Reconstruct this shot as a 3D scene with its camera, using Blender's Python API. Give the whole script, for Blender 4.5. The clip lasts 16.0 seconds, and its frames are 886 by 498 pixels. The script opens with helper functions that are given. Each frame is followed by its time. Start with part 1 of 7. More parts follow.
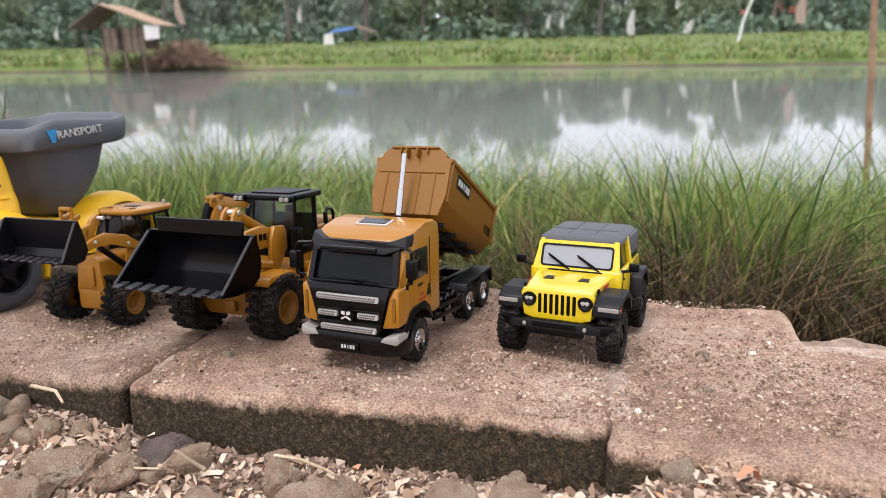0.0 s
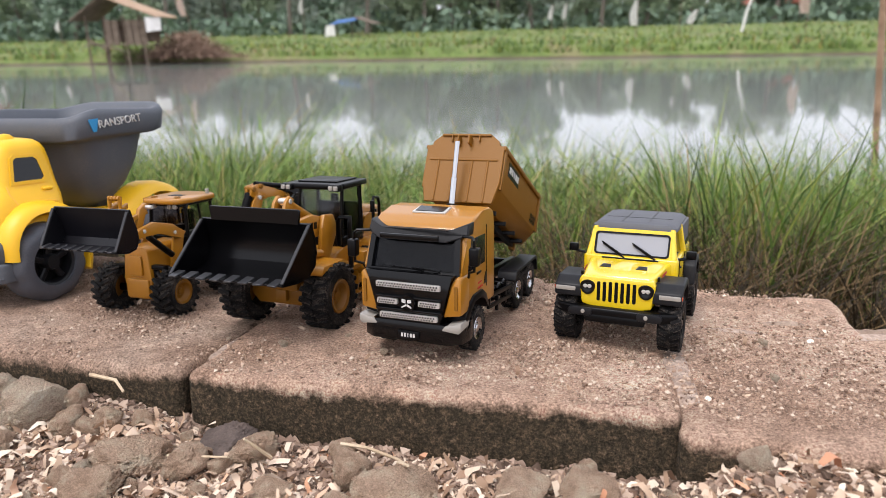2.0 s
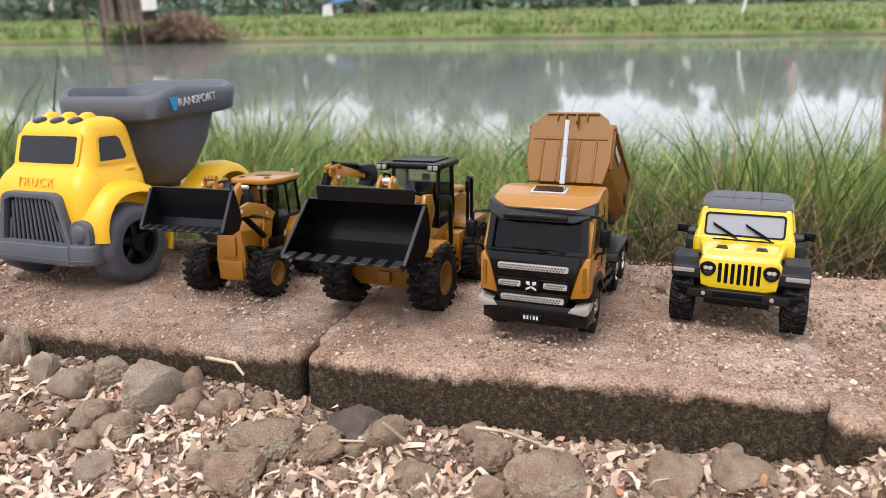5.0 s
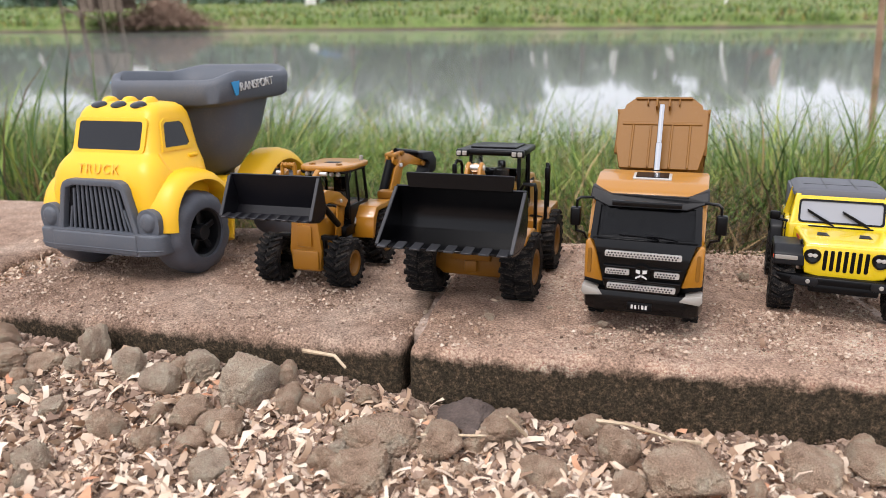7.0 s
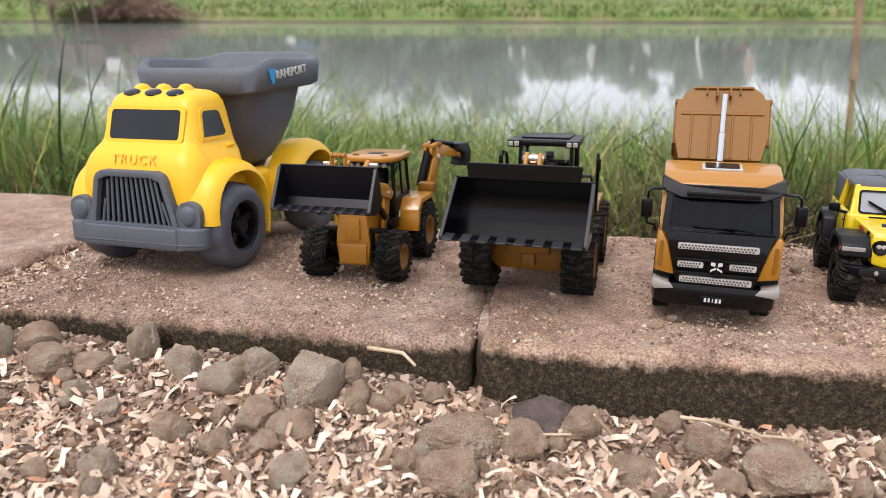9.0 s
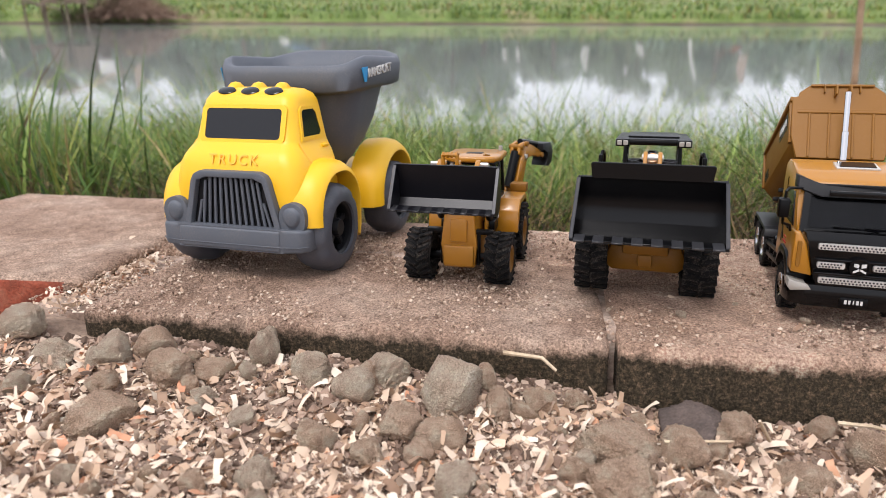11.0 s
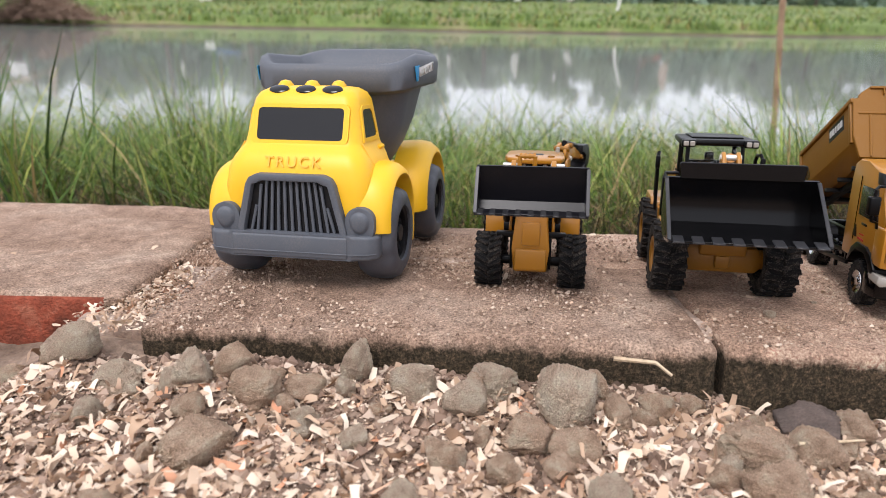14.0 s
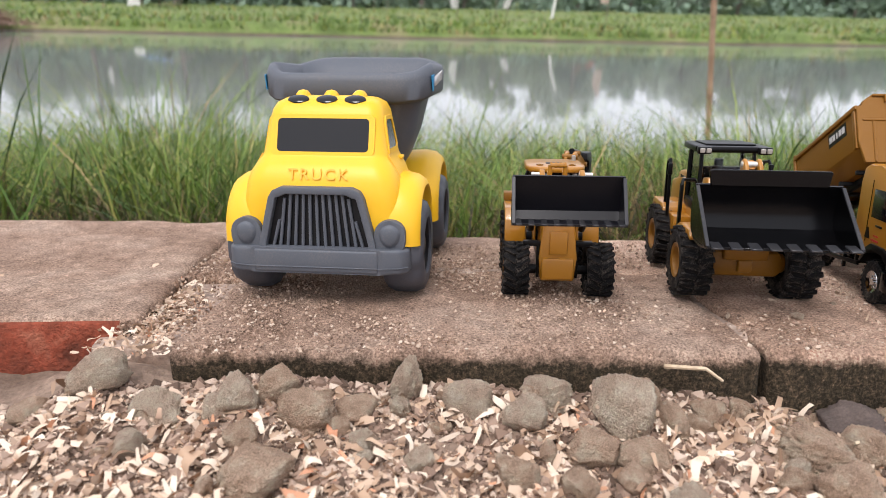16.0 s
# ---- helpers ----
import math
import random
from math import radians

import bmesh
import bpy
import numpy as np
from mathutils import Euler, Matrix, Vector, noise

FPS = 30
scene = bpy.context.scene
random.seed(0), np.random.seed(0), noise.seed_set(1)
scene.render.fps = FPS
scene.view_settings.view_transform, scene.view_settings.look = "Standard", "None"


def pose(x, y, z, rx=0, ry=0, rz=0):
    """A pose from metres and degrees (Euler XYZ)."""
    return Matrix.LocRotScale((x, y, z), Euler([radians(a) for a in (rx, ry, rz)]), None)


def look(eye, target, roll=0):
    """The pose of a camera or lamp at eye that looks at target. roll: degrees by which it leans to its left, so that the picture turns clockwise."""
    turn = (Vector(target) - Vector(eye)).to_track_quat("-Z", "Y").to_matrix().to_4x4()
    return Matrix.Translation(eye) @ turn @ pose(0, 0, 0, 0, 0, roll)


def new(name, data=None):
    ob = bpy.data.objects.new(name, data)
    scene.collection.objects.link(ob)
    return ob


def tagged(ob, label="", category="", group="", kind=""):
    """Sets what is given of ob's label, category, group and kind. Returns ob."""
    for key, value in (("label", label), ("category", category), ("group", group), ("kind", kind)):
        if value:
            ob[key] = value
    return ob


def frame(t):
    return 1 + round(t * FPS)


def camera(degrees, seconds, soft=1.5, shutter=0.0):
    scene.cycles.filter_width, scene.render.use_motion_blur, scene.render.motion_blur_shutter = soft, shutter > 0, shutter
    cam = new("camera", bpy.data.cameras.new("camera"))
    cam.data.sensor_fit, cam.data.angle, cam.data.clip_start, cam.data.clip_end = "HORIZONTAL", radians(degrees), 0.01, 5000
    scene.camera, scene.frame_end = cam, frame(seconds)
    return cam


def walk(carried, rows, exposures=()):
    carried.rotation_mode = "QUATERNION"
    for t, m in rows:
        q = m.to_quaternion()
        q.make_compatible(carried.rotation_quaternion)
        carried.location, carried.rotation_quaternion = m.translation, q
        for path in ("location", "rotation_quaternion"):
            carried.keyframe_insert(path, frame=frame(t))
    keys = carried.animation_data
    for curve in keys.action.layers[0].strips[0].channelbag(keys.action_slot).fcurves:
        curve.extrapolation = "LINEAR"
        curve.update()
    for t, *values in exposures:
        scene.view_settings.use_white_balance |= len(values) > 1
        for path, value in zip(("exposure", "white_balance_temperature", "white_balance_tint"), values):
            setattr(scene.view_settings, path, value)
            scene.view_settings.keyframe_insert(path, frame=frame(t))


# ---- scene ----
# ---- camera and walk ----
cam = camera(66.7, 16.0, soft=0.5)
# The old bricks lean a little towards the pond: everything that stands on them shares this tilt.
LEAN_AXIS = Vector((math.cos(radians(8)), math.sin(radians(8)), 0))
WALL = Matrix.Rotation(radians(-5.5), 4, LEAN_AXIS)
PATH = [
    (0, 0.0473, -0.2637, 0.1481, 12.95, -17.27, -1.01),
    (0.5, 0.0398, -0.2654, 0.1486, 12.88, -17.42, -1.01),
    (1, 0.0333, -0.2669, 0.1486, 13.00, -17.57, -1.11),
    (1.5, 0.0289, -0.2680, 0.1471, 13.14, -17.72, -1.20),
    (2, 0.0206, -0.2683, 0.1462, 13.13, -17.95, -1.18),
    (2.5, 0.0105, -0.2689, 0.1460, 13.20, -18.16, -1.21),
    (3, 0.0009, -0.2705, 0.1465, 13.23, -18.38, -1.22),
    (5.5, -0.0482, -0.2770, 0.1448, 12.70, -19.72, -0.93),
    (6, -0.0615, -0.2784, 0.1474, 12.33, -19.89, -0.83),
    (6.5, -0.0766, -0.2779, 0.1448, 11.87, -20.09, -0.79),
    (7, -0.0915, -0.2779, 0.1415, 11.47, -20.31, -0.74),
    (7.5, -0.1038, -0.2764, 0.1401, 11.08, -20.48, -0.76),
    (8, -0.1113, -0.2757, 0.1385, 10.55, -20.59, -0.68),
    (8.5, -0.1180, -0.2752, 0.1377, 9.95, -20.68, -0.49),
    (9, -0.1321, -0.2759, 0.1379, 9.49, -20.83, -0.22),
    (9.5, -0.1473, -0.2779, 0.1367, 9.31, -20.96, -0.10),
    (10, -0.1639, -0.2787, 0.1365, 9.31, -20.97, -0.13),
    (12.5, -0.2249, -0.2751, 0.1328, 6.67, -20.16, 0.25),
    (13, -0.2360, -0.2743, 0.1321, 5.44, -20.17, 0.56),
    (13.5, -0.2516, -0.2738, 0.1306, 4.04, -20.25, 0.80),
    (14, -0.2635, -0.2733, 0.1300, 2.83, -20.18, 0.95),
    (14.5, -0.2714, -0.2716, 0.1304, 1.98, -20.05, 0.92),
    (15, -0.2821, -0.2706, 0.1315, 0.93, -19.86, 0.99),
    (15.5, -0.2935, -0.2699, 0.1305, -0.54, -19.74, 1.13),
    (16, -0.3066, -0.2680, 0.1300, -2.40, -19.56, 1.36),
]
walk(cam, [(t, pose(x, y, z, 90 + pitch, 0, yaw) @ pose(0, 0, 0, 0, 0, roll)) for t, x, y, z, yaw, pitch, roll in PATH])
cam.data.dof.use_dof = True
cam.data.dof.focus_distance = 0.33
cam.data.dof.aperture_fstop = 14.0

# ---- world and light: bright overcast day ----
world = bpy.data.worlds.new("overcast_sky")
scene.world = world
world.use_nodes = True
wn, wl = world.node_tree.nodes, world.node_tree.links
sky = wn.new("ShaderNodeTexSky")
sky.sky_type = "NISHITA"
sky.sun_disc = False
sky.sun_elevation = radians(58)
sky.sun_rotation = radians(205)
sky.dust_density = 6.0
sky.air_density = 1.0
cloud = wn.new("ShaderNodeMix")
cloud.data_type = "RGBA"
cloud.inputs[0].default_value = 0.78
cloud.inputs[7].default_value = (8.9, 9.05, 10.0, 1)
wl.new(sky.outputs[0], cloud.inputs[6])
wl.new(cloud.outputs[2], wn["Background"].inputs[0])
wn["Background"].inputs[1].default_value = 0.168
sun = new("sun", bpy.data.lights.new("sun", "SUN"))
sun.data.energy = 2.1
sun.data.angle = radians(20)
sun.data.color = (1.0, 0.97, 0.99)
sun.matrix_world = look((-0.6, -1.2, 2.6), (0, 0, 0))
scene.view_settings.exposure = 0.0


# ---- building helpers ----
def finish(bm, name, mats, smooth=35):
    bmesh.ops.recalc_face_normals(bm, faces=bm.faces)
    me = bpy.data.meshes.new(name)
    bm.to_mesh(me)
    bm.free()
    for m in (mats if isinstance(mats, (list, tuple)) else [mats]):
        me.materials.append(m)
    me.polygons.foreach_set("use_smooth", [True] * len(me.polygons))
    me.set_sharp_from_angle(angle=radians(smooth))
    return me


def part(name, bm, mat, parent, label="", smooth=35):
    ob = new(name, finish(bm, name, mat, smooth))
    if parent is not None:
        ob.parent = parent
    if label:
        ob["label"] = label
    return ob


def thing(name, m, label, category, group="", kind=""):
    ob = new(name)
    ob.empty_display_size = 0.01
    ob.matrix_world = m
    return tagged(ob, label, category, group, kind)


def bevel(bm, verts, w, seg=2):
    if w <= 0:
        return
    vs = set(verts)
    es = [e for e in bm.edges if e.verts[0] in vs and e.verts[1] in vs]
    bmesh.ops.bevel(bm, geom=list(vs) + es, offset=w, segments=seg, affect="EDGES", clamp_overlap=True, profile=0.5)


def box(bm, x, y, z, sx, sy, sz, w=0.0, seg=2, m=None):
    """A box round (x, y, z) with full sizes."""
    r = bmesh.ops.create_cube(bm, size=1.0, matrix=(m or Matrix()) @ Matrix.Translation((x, y, z)) @ Matrix.Diagonal((sx, sy, sz, 1)))
    bevel(bm, r["verts"], w, seg)


AX = {"x": (1, 2, 0), "y": (0, 2, 1), "z": (0, 1, 2)}


def put(axis, p, h):
    i, j, k = AX[axis]
    v = [0, 0, 0]
    v[i], v[j], v[k] = p[0], p[1], h
    return v


def prism(bm, pts, axis, a, b, w=0.0, seg=2, taper=1.0, m=None):
    """A polygon, drawn in the two other axes, drawn out along axis from a to b."""
    m = m or Matrix()
    cx = sum(p[0] for p in pts) / len(pts)
    cy = sum(p[1] for p in pts) / len(pts)
    va = [bm.verts.new(m @ Vector(put(axis, p, a))) for p in pts]
    vb = [bm.verts.new(m @ Vector(put(axis, (cx + (p[0] - cx) * taper, cy + (p[1] - cy) * taper), b))) for p in pts]
    n = len(pts)
    bm.faces.new(va)
    bm.faces.new(vb[::-1])
    for i in range(n):
        bm.faces.new((va[i], vb[i], vb[(i + 1) % n], va[(i + 1) % n]))
    bevel(bm, va + vb, w, seg)


def lathe(bm, prof, axis, c, seg=32):
    """Turn a profile of (radius, height) round an axis through c. The ends close when their radius is 0."""
    rings = []
    for r, h in prof:
        if r < 1e-7:
            rings.append([bm.verts.new(Vector(put(axis, (0, 0), h)) + Vector(c))])
        else:
            rings.append([bm.verts.new(Vector(put(axis, (r * math.cos(i * math.tau / seg), r * math.sin(i * math.tau / seg)), h)) + Vector(c)) for i in range(seg)])
    for p, q in zip(rings, rings[1:]):
        for i in range(seg):
            j = (i + 1) % seg
            if len(p) == 1 and len(q) > 1:
                bm.faces.new((p[0], q[i], q[j]))
            elif len(q) == 1 and len(p) > 1:
                bm.faces.new((p[i], q[0], p[j]))
            elif len(p) > 1:
                bm.faces.new((p[i], q[i], q[j], p[j]))


def cyl(bm, r, axis, c, a, b, seg=20, w=0.0):
    if w:
        lathe(bm, [(0, a), (r - w, a), (r, a + w), (r, b - w), (r - w, b), (0, b)], axis, c, seg)
    else:
        lathe(bm, [(0, a), (r, a), (r, b), (0, b)], axis, c, seg)


def tube(bm, pts, r, seg=8, r2=None):
    """A round bar along points, closed at both ends; r2 is the radius at the far end."""
    pts = [Vector(p) for p in pts]
    rings, n = [], len(pts)
    side = None
    for i, p in enumerate(pts):
        d = (pts[min(i + 1, n - 1)] - pts[max(i - 1, 0)]).normalized()
        if side is None:
            side = d.orthogonal().normalized()
        side = (side - d * side.dot(d)).normalized()
        up = d.cross(side)
        rr = r if r2 is None else r + (r2 - r) * i / max(1, n - 1)
        rings.append([bm.verts.new(p + rr * (math.cos(k * math.tau / seg) * side + math.sin(k * math.tau / seg) * up)) for k in range(seg)])
    for p, q in zip(rings, rings[1:]):
        for k in range(seg):
            bm.faces.new((p[k], p[(k + 1) % seg], q[(k + 1) % seg], q[k]))
    bm.faces.new(rings[0][::-1])
    bm.faces.new(rings[-1])


def loft(bm, loops, cap=True):
    """Skin over loops of equally many points."""
    rings = [[bm.verts.new(p) for p in l] for l in loops]
    n = len(rings[0])
    for p, q in zip(rings, rings[1:]):
        for k in range(n):
            bm.faces.new((p[k], p[(k + 1) % n], q[(k + 1) % n], q[k]))
    if cap:
        bm.faces.new(rings[0][::-1])
        bm.faces.new(rings[-1])
    return rings


def rrect(x0, x1, y0, y1, r, n=4):
    """A rectangle with rounded corners, as points."""
    out = []
    for cx, cy, a in ((x1 - r, y1 - r, 0), (x0 + r, y1 - r, 90), (x0 + r, y0 + r, 180), (x1 - r, y0 + r, 270)):
        for i in range(n + 1):
            t = radians(a + 90 * i / n)
            out.append((cx + r * math.cos(t), cy + r * math.sin(t)))
    return out


def lettering(name, text, size, m, mat, parent, depth=0.0002, spread=1.0):
    cu = bpy.data.curves.new(name, "FONT")
    cu.body, cu.size, cu.extrude, cu.align_x, cu.align_y = text, size, depth, "CENTER", "CENTER"
    cu.space_character = spread
    tmp = bpy.data.objects.new(name, cu)
    scene.collection.objects.link(tmp)
    me = bpy.data.meshes.new_from_object(tmp.evaluated_get(bpy.context.evaluated_depsgraph_get()))
    bpy.data.objects.remove(tmp)
    bpy.data.curves.remove(cu)
    me.name = name
    me.materials.clear()
    me.materials.append(mat)
    ob = new(name, me)
    ob.parent = parent
    ob.matrix_local = m
    return ob


def ring(bm, outer, inner, axis, a, b):
    """A frame between two loops of equally many points."""
    def loop(pts, h):
        return [bm.verts.new(put(axis, p, h)) for p in pts]
    oa, ob, ia, ib = loop(outer, a), loop(outer, b), loop(inner, a), loop(inner, b)
    n = len(outer)
    for p, q in ((oa, ob), (ob, ib), (ib, ia), (ia, oa)):
        for k in range(n):
            j = (k + 1) % n
            bm.faces.new((p[k], q[k], q[j], p[j]))


def plate(bm, quad, d, w=0.0):
    """A flat plate on the given corner points, d thick against its normal."""
    q = [Vector(p) for p in quad]
    nrm = (q[1] - q[0]).cross(q[2] - q[0]).normalized()
    a = [bm.verts.new(p) for p in q]
    b = [bm.verts.new(p - nrm * d) for p in q]
    k = len(q)
    bm.faces.new(a)
    bm.faces.new(b[::-1])
    for i in range(k):
        bm.faces.new((a[i], b[i], b[(i + 1) % k], a[(i + 1) % k]))
    bevel(bm, a + b, w)


# ---- materials ----
def material(name, base, rough=0.5, metal=0.0, coat=0.0, spec=0.5):
    m = bpy.data.materials.new(name)
    m.use_nodes = True
    b = m.node_tree.nodes["Principled BSDF"]
    b.inputs["Base Color"].default_value = (*base, 1)
    b.inputs["Roughness"].default_value = rough
    b.inputs["Metallic"].default_value = metal
    b.inputs["Coat Weight"].default_value = coat
    b.inputs["Specular IOR Level"].default_value = spec
    return m, m.node_tree.nodes, m.node_tree.links, b


def noise_tex(n, l, scale, detail=4, rough=0.55, vec=None, kind="Object"):
    t = n.new("ShaderNodeTexNoise")
    t.inputs["Scale"].default_value = scale
    t.inputs["Detail"].default_value = detail
    t.inputs["Roughness"].default_value = rough
    if vec is None:
        c = n.new("ShaderNodeTexCoord")
        vec = c.outputs[kind]
    l.new(vec, t.inputs["Vector"])
    return t.outputs["Fac"]


def ramp(n, l, fac, stops):
    r = n.new("ShaderNodeValToRGB")
    e = r.color_ramp.elements
    while len(e) < len(stops):
        e.new(0.5)
    for k, (p, c) in zip(e, stops):
        k.position, k.color = p, (*c, 1)
    l.new(fac, r.inputs[0])
    return r.outputs[0]


def mixc(n, l, fac, a, b, mode="MIX"):
    x = n.new("ShaderNodeMix")
    x.data_type, x.blend_type = "RGBA", mode
    for k, v in ((0, fac), (6, a), (7, b)):
        if isinstance(v, (int, float)):
            x.inputs[k].default_value = v
        elif isinstance(v, tuple):
            x.inputs[k].default_value = (*v, 1)
        else:
            l.new(v, x.inputs[k])
    return x.outputs[2]


def bump(n, l, b, fac, strength, dist):
    k = n.new("ShaderNodeBump")
    k.inputs["Strength"].default_value = strength
    k.inputs["Distance"].default_value = dist
    l.new(fac, k.inputs["Height"])
    l.new(k.outputs[0], b.inputs["Normal"])


def mapped(name, stops, scale, rough=0.85, bump_h=0.0, fine=None, fine_mix=0.5, metal=0.0, spec=0.4, kind="Object", fine_stops=None, coat=0.0, bump_scale=None):
    """A surface whose colour wanders between stops at one scale and at a finer one, with relief."""
    m, n, l, b = material(name, stops[0][1], rough, metal, coat, spec)
    f = noise_tex(n, l, scale, 5, 0.6, kind=kind)
    c = ramp(n, l, f, stops)
    g = noise_tex(n, l, fine or scale * 9, 4, 0.65, kind=kind)
    c = mixc(n, l, fine_mix, c, ramp(n, l, g, fine_stops or [(0.3, (0.35, 0.35, 0.35)), (0.7, (0.75, 0.75, 0.75))]), "OVERLAY")
    l.new(c, b.inputs["Base Color"])
    if bump_h:
        h = noise_tex(n, l, bump_scale, 4, 0.65, kind=kind) if bump_scale else g
        bump(n, l, b, h, 0.8, bump_h)
    return m


def toy_paint(name, base, rough, coat=0.0, metal=0.0, dust=0.25, dust_col=(0.42, 0.34, 0.27), scale=60.0, grain=0.0, spec=0.5):
    """Painted or moulded toy surface with a thin, patchy film of dust."""
    m, n, l, b = material(name, base, rough, metal, coat, spec)
    f = noise_tex(n, l, scale, 6, 0.7)
    g = noise_tex(n, l, scale * 18, 3, 0.7)
    a = n.new("ShaderNodeMath")
    a.operation = "MULTIPLY"
    l.new(f, a.inputs[0])
    l.new(g, a.inputs[1])
    k = n.new("ShaderNodeMapRange")
    k.inputs[1].default_value, k.inputs[2].default_value = 0.24, 0.5
    k.inputs[3].default_value, k.inputs[4].default_value = 0.0, dust
    l.new(a.outputs[0], k.inputs[0])
    l.new(mixc(n, l, k.outputs[0], base, dust_col), b.inputs["Base Color"])
    q = n.new("ShaderNodeMapRange")
    q.inputs[3].default_value, q.inputs[4].default_value = rough * 0.85, min(1.0, rough * 1.25)
    l.new(f, q.inputs[0])
    l.new(q.outputs[0], b.inputs["Roughness"])
    if grain:
        bump(n, l, b, g, 0.5, grain)
    return m


def glass(name, tint, rough=0.03):
    m, n, l, b = material(name, tint, rough)
    b.inputs["Transmission Weight"].default_value = 1.0
    b.inputs["IOR"].default_value = 1.3
    return m


GOLD = toy_paint("ochre_paint", (0.36, 0.15, 0.008), 0.32, coat=0.3, dust=0.07)
GOLD_MATT = toy_paint("ochre_plastic", (0.205, 0.085, 0.0045), 0.45, dust=0.06, spec=0.35)
YELLOW = toy_paint("yellow_plastic", (0.80, 0.455, 0.010), 0.42, dust=0.05, scale=40)
LEMON = toy_paint("lemon_paint", (0.70, 0.50, 0.008), 0.25, coat=0.6, dust=0.05)
GREY = toy_paint("grey_plastic", (0.078, 0.087, 0.104), 0.55, dust=0.12, grain=0.0001)
DARKGREY = toy_paint("dark_grey_plastic", (0.007, 0.0073, 0.009), 0.42, dust=0.03, spec=0.25)
BLACK = toy_paint("black_plastic", (0.002, 0.002, 0.0025), 0.32, dust=0.01, spec=0.16)
BLACKGLOSS = toy_paint("black_gloss", (0.002, 0.002, 0.0025), 0.14, dust=0.01, spec=0.28)
BUCKET = toy_paint("black_cast_metal", (0.0015, 0.0015, 0.002), 0.2, dust=0.006, spec=0.24)
BUCKET_GREY = toy_paint("charcoal_cast_metal", (0.005, 0.005, 0.007), 0.28, dust=0.015, spec=0.25)
WORN = toy_paint("worn_black_metal", (0.03, 0.03, 0.033), 0.32, metal=0.4, dust=0.08)
RUBBER = toy_paint("dusty_black_rubber", (0.004, 0.004, 0.0045), 0.8, dust=0.55, spec=0.15, dust_col=(0.36, 0.3, 0.25), scale=130, grain=0.0002)
CHROME = toy_paint("chrome", (0.55, 0.55, 0.56), 0.12, metal=1.0, dust=0.02)
SILVER = toy_paint("silver_paint", (0.62, 0.6, 0.57), 0.35, metal=0.55, dust=0.05)
LAMP = toy_paint("lamp_lens", (0.30, 0.28, 0.25), 0.18, dust=0.03)
ROOFGREY = toy_paint("grey_hardtop_plastic", (0.085, 0.088, 0.1), 0.6, dust=0.1, grain=0.00005)
ORANGE = toy_paint("orange_lens", (0.6, 0.08, 0.03), 0.25, dust=0.02)
WHITEINK = toy_paint("white_print", (0.55, 0.54, 0.52), 0.5, dust=0.03)
REDINK = toy_paint("red_print", (0.4, 0.02, 0.02), 0.5, dust=0.02)
BLUEINK = toy_paint("blue_print", (0.02, 0.24, 0.5), 0.5, dust=0.06)
PINKINK = toy_paint("worn_orange_print", (0.84, 0.44, 0.045), 0.5, dust=0.03)
WHEELGREY = toy_paint("slate_plastic", (0.06, 0.065, 0.08), 0.5, dust=0.12, grain=0.0001)
TINTED = toy_paint("tinted_window", (0.004, 0.0045, 0.0065), 0.1, dust=0.012, scale=90, spec=0.4)
CLEAR = glass("clear_plastic", (0.86, 0.87, 0.88))
SMOKED = glass("smoked_plastic", (0.45, 0.46, 0.48))
PALEGLASS = toy_paint("pale_windscreen", (0.30, 0.31, 0.34), 0.12, dust=0.08)


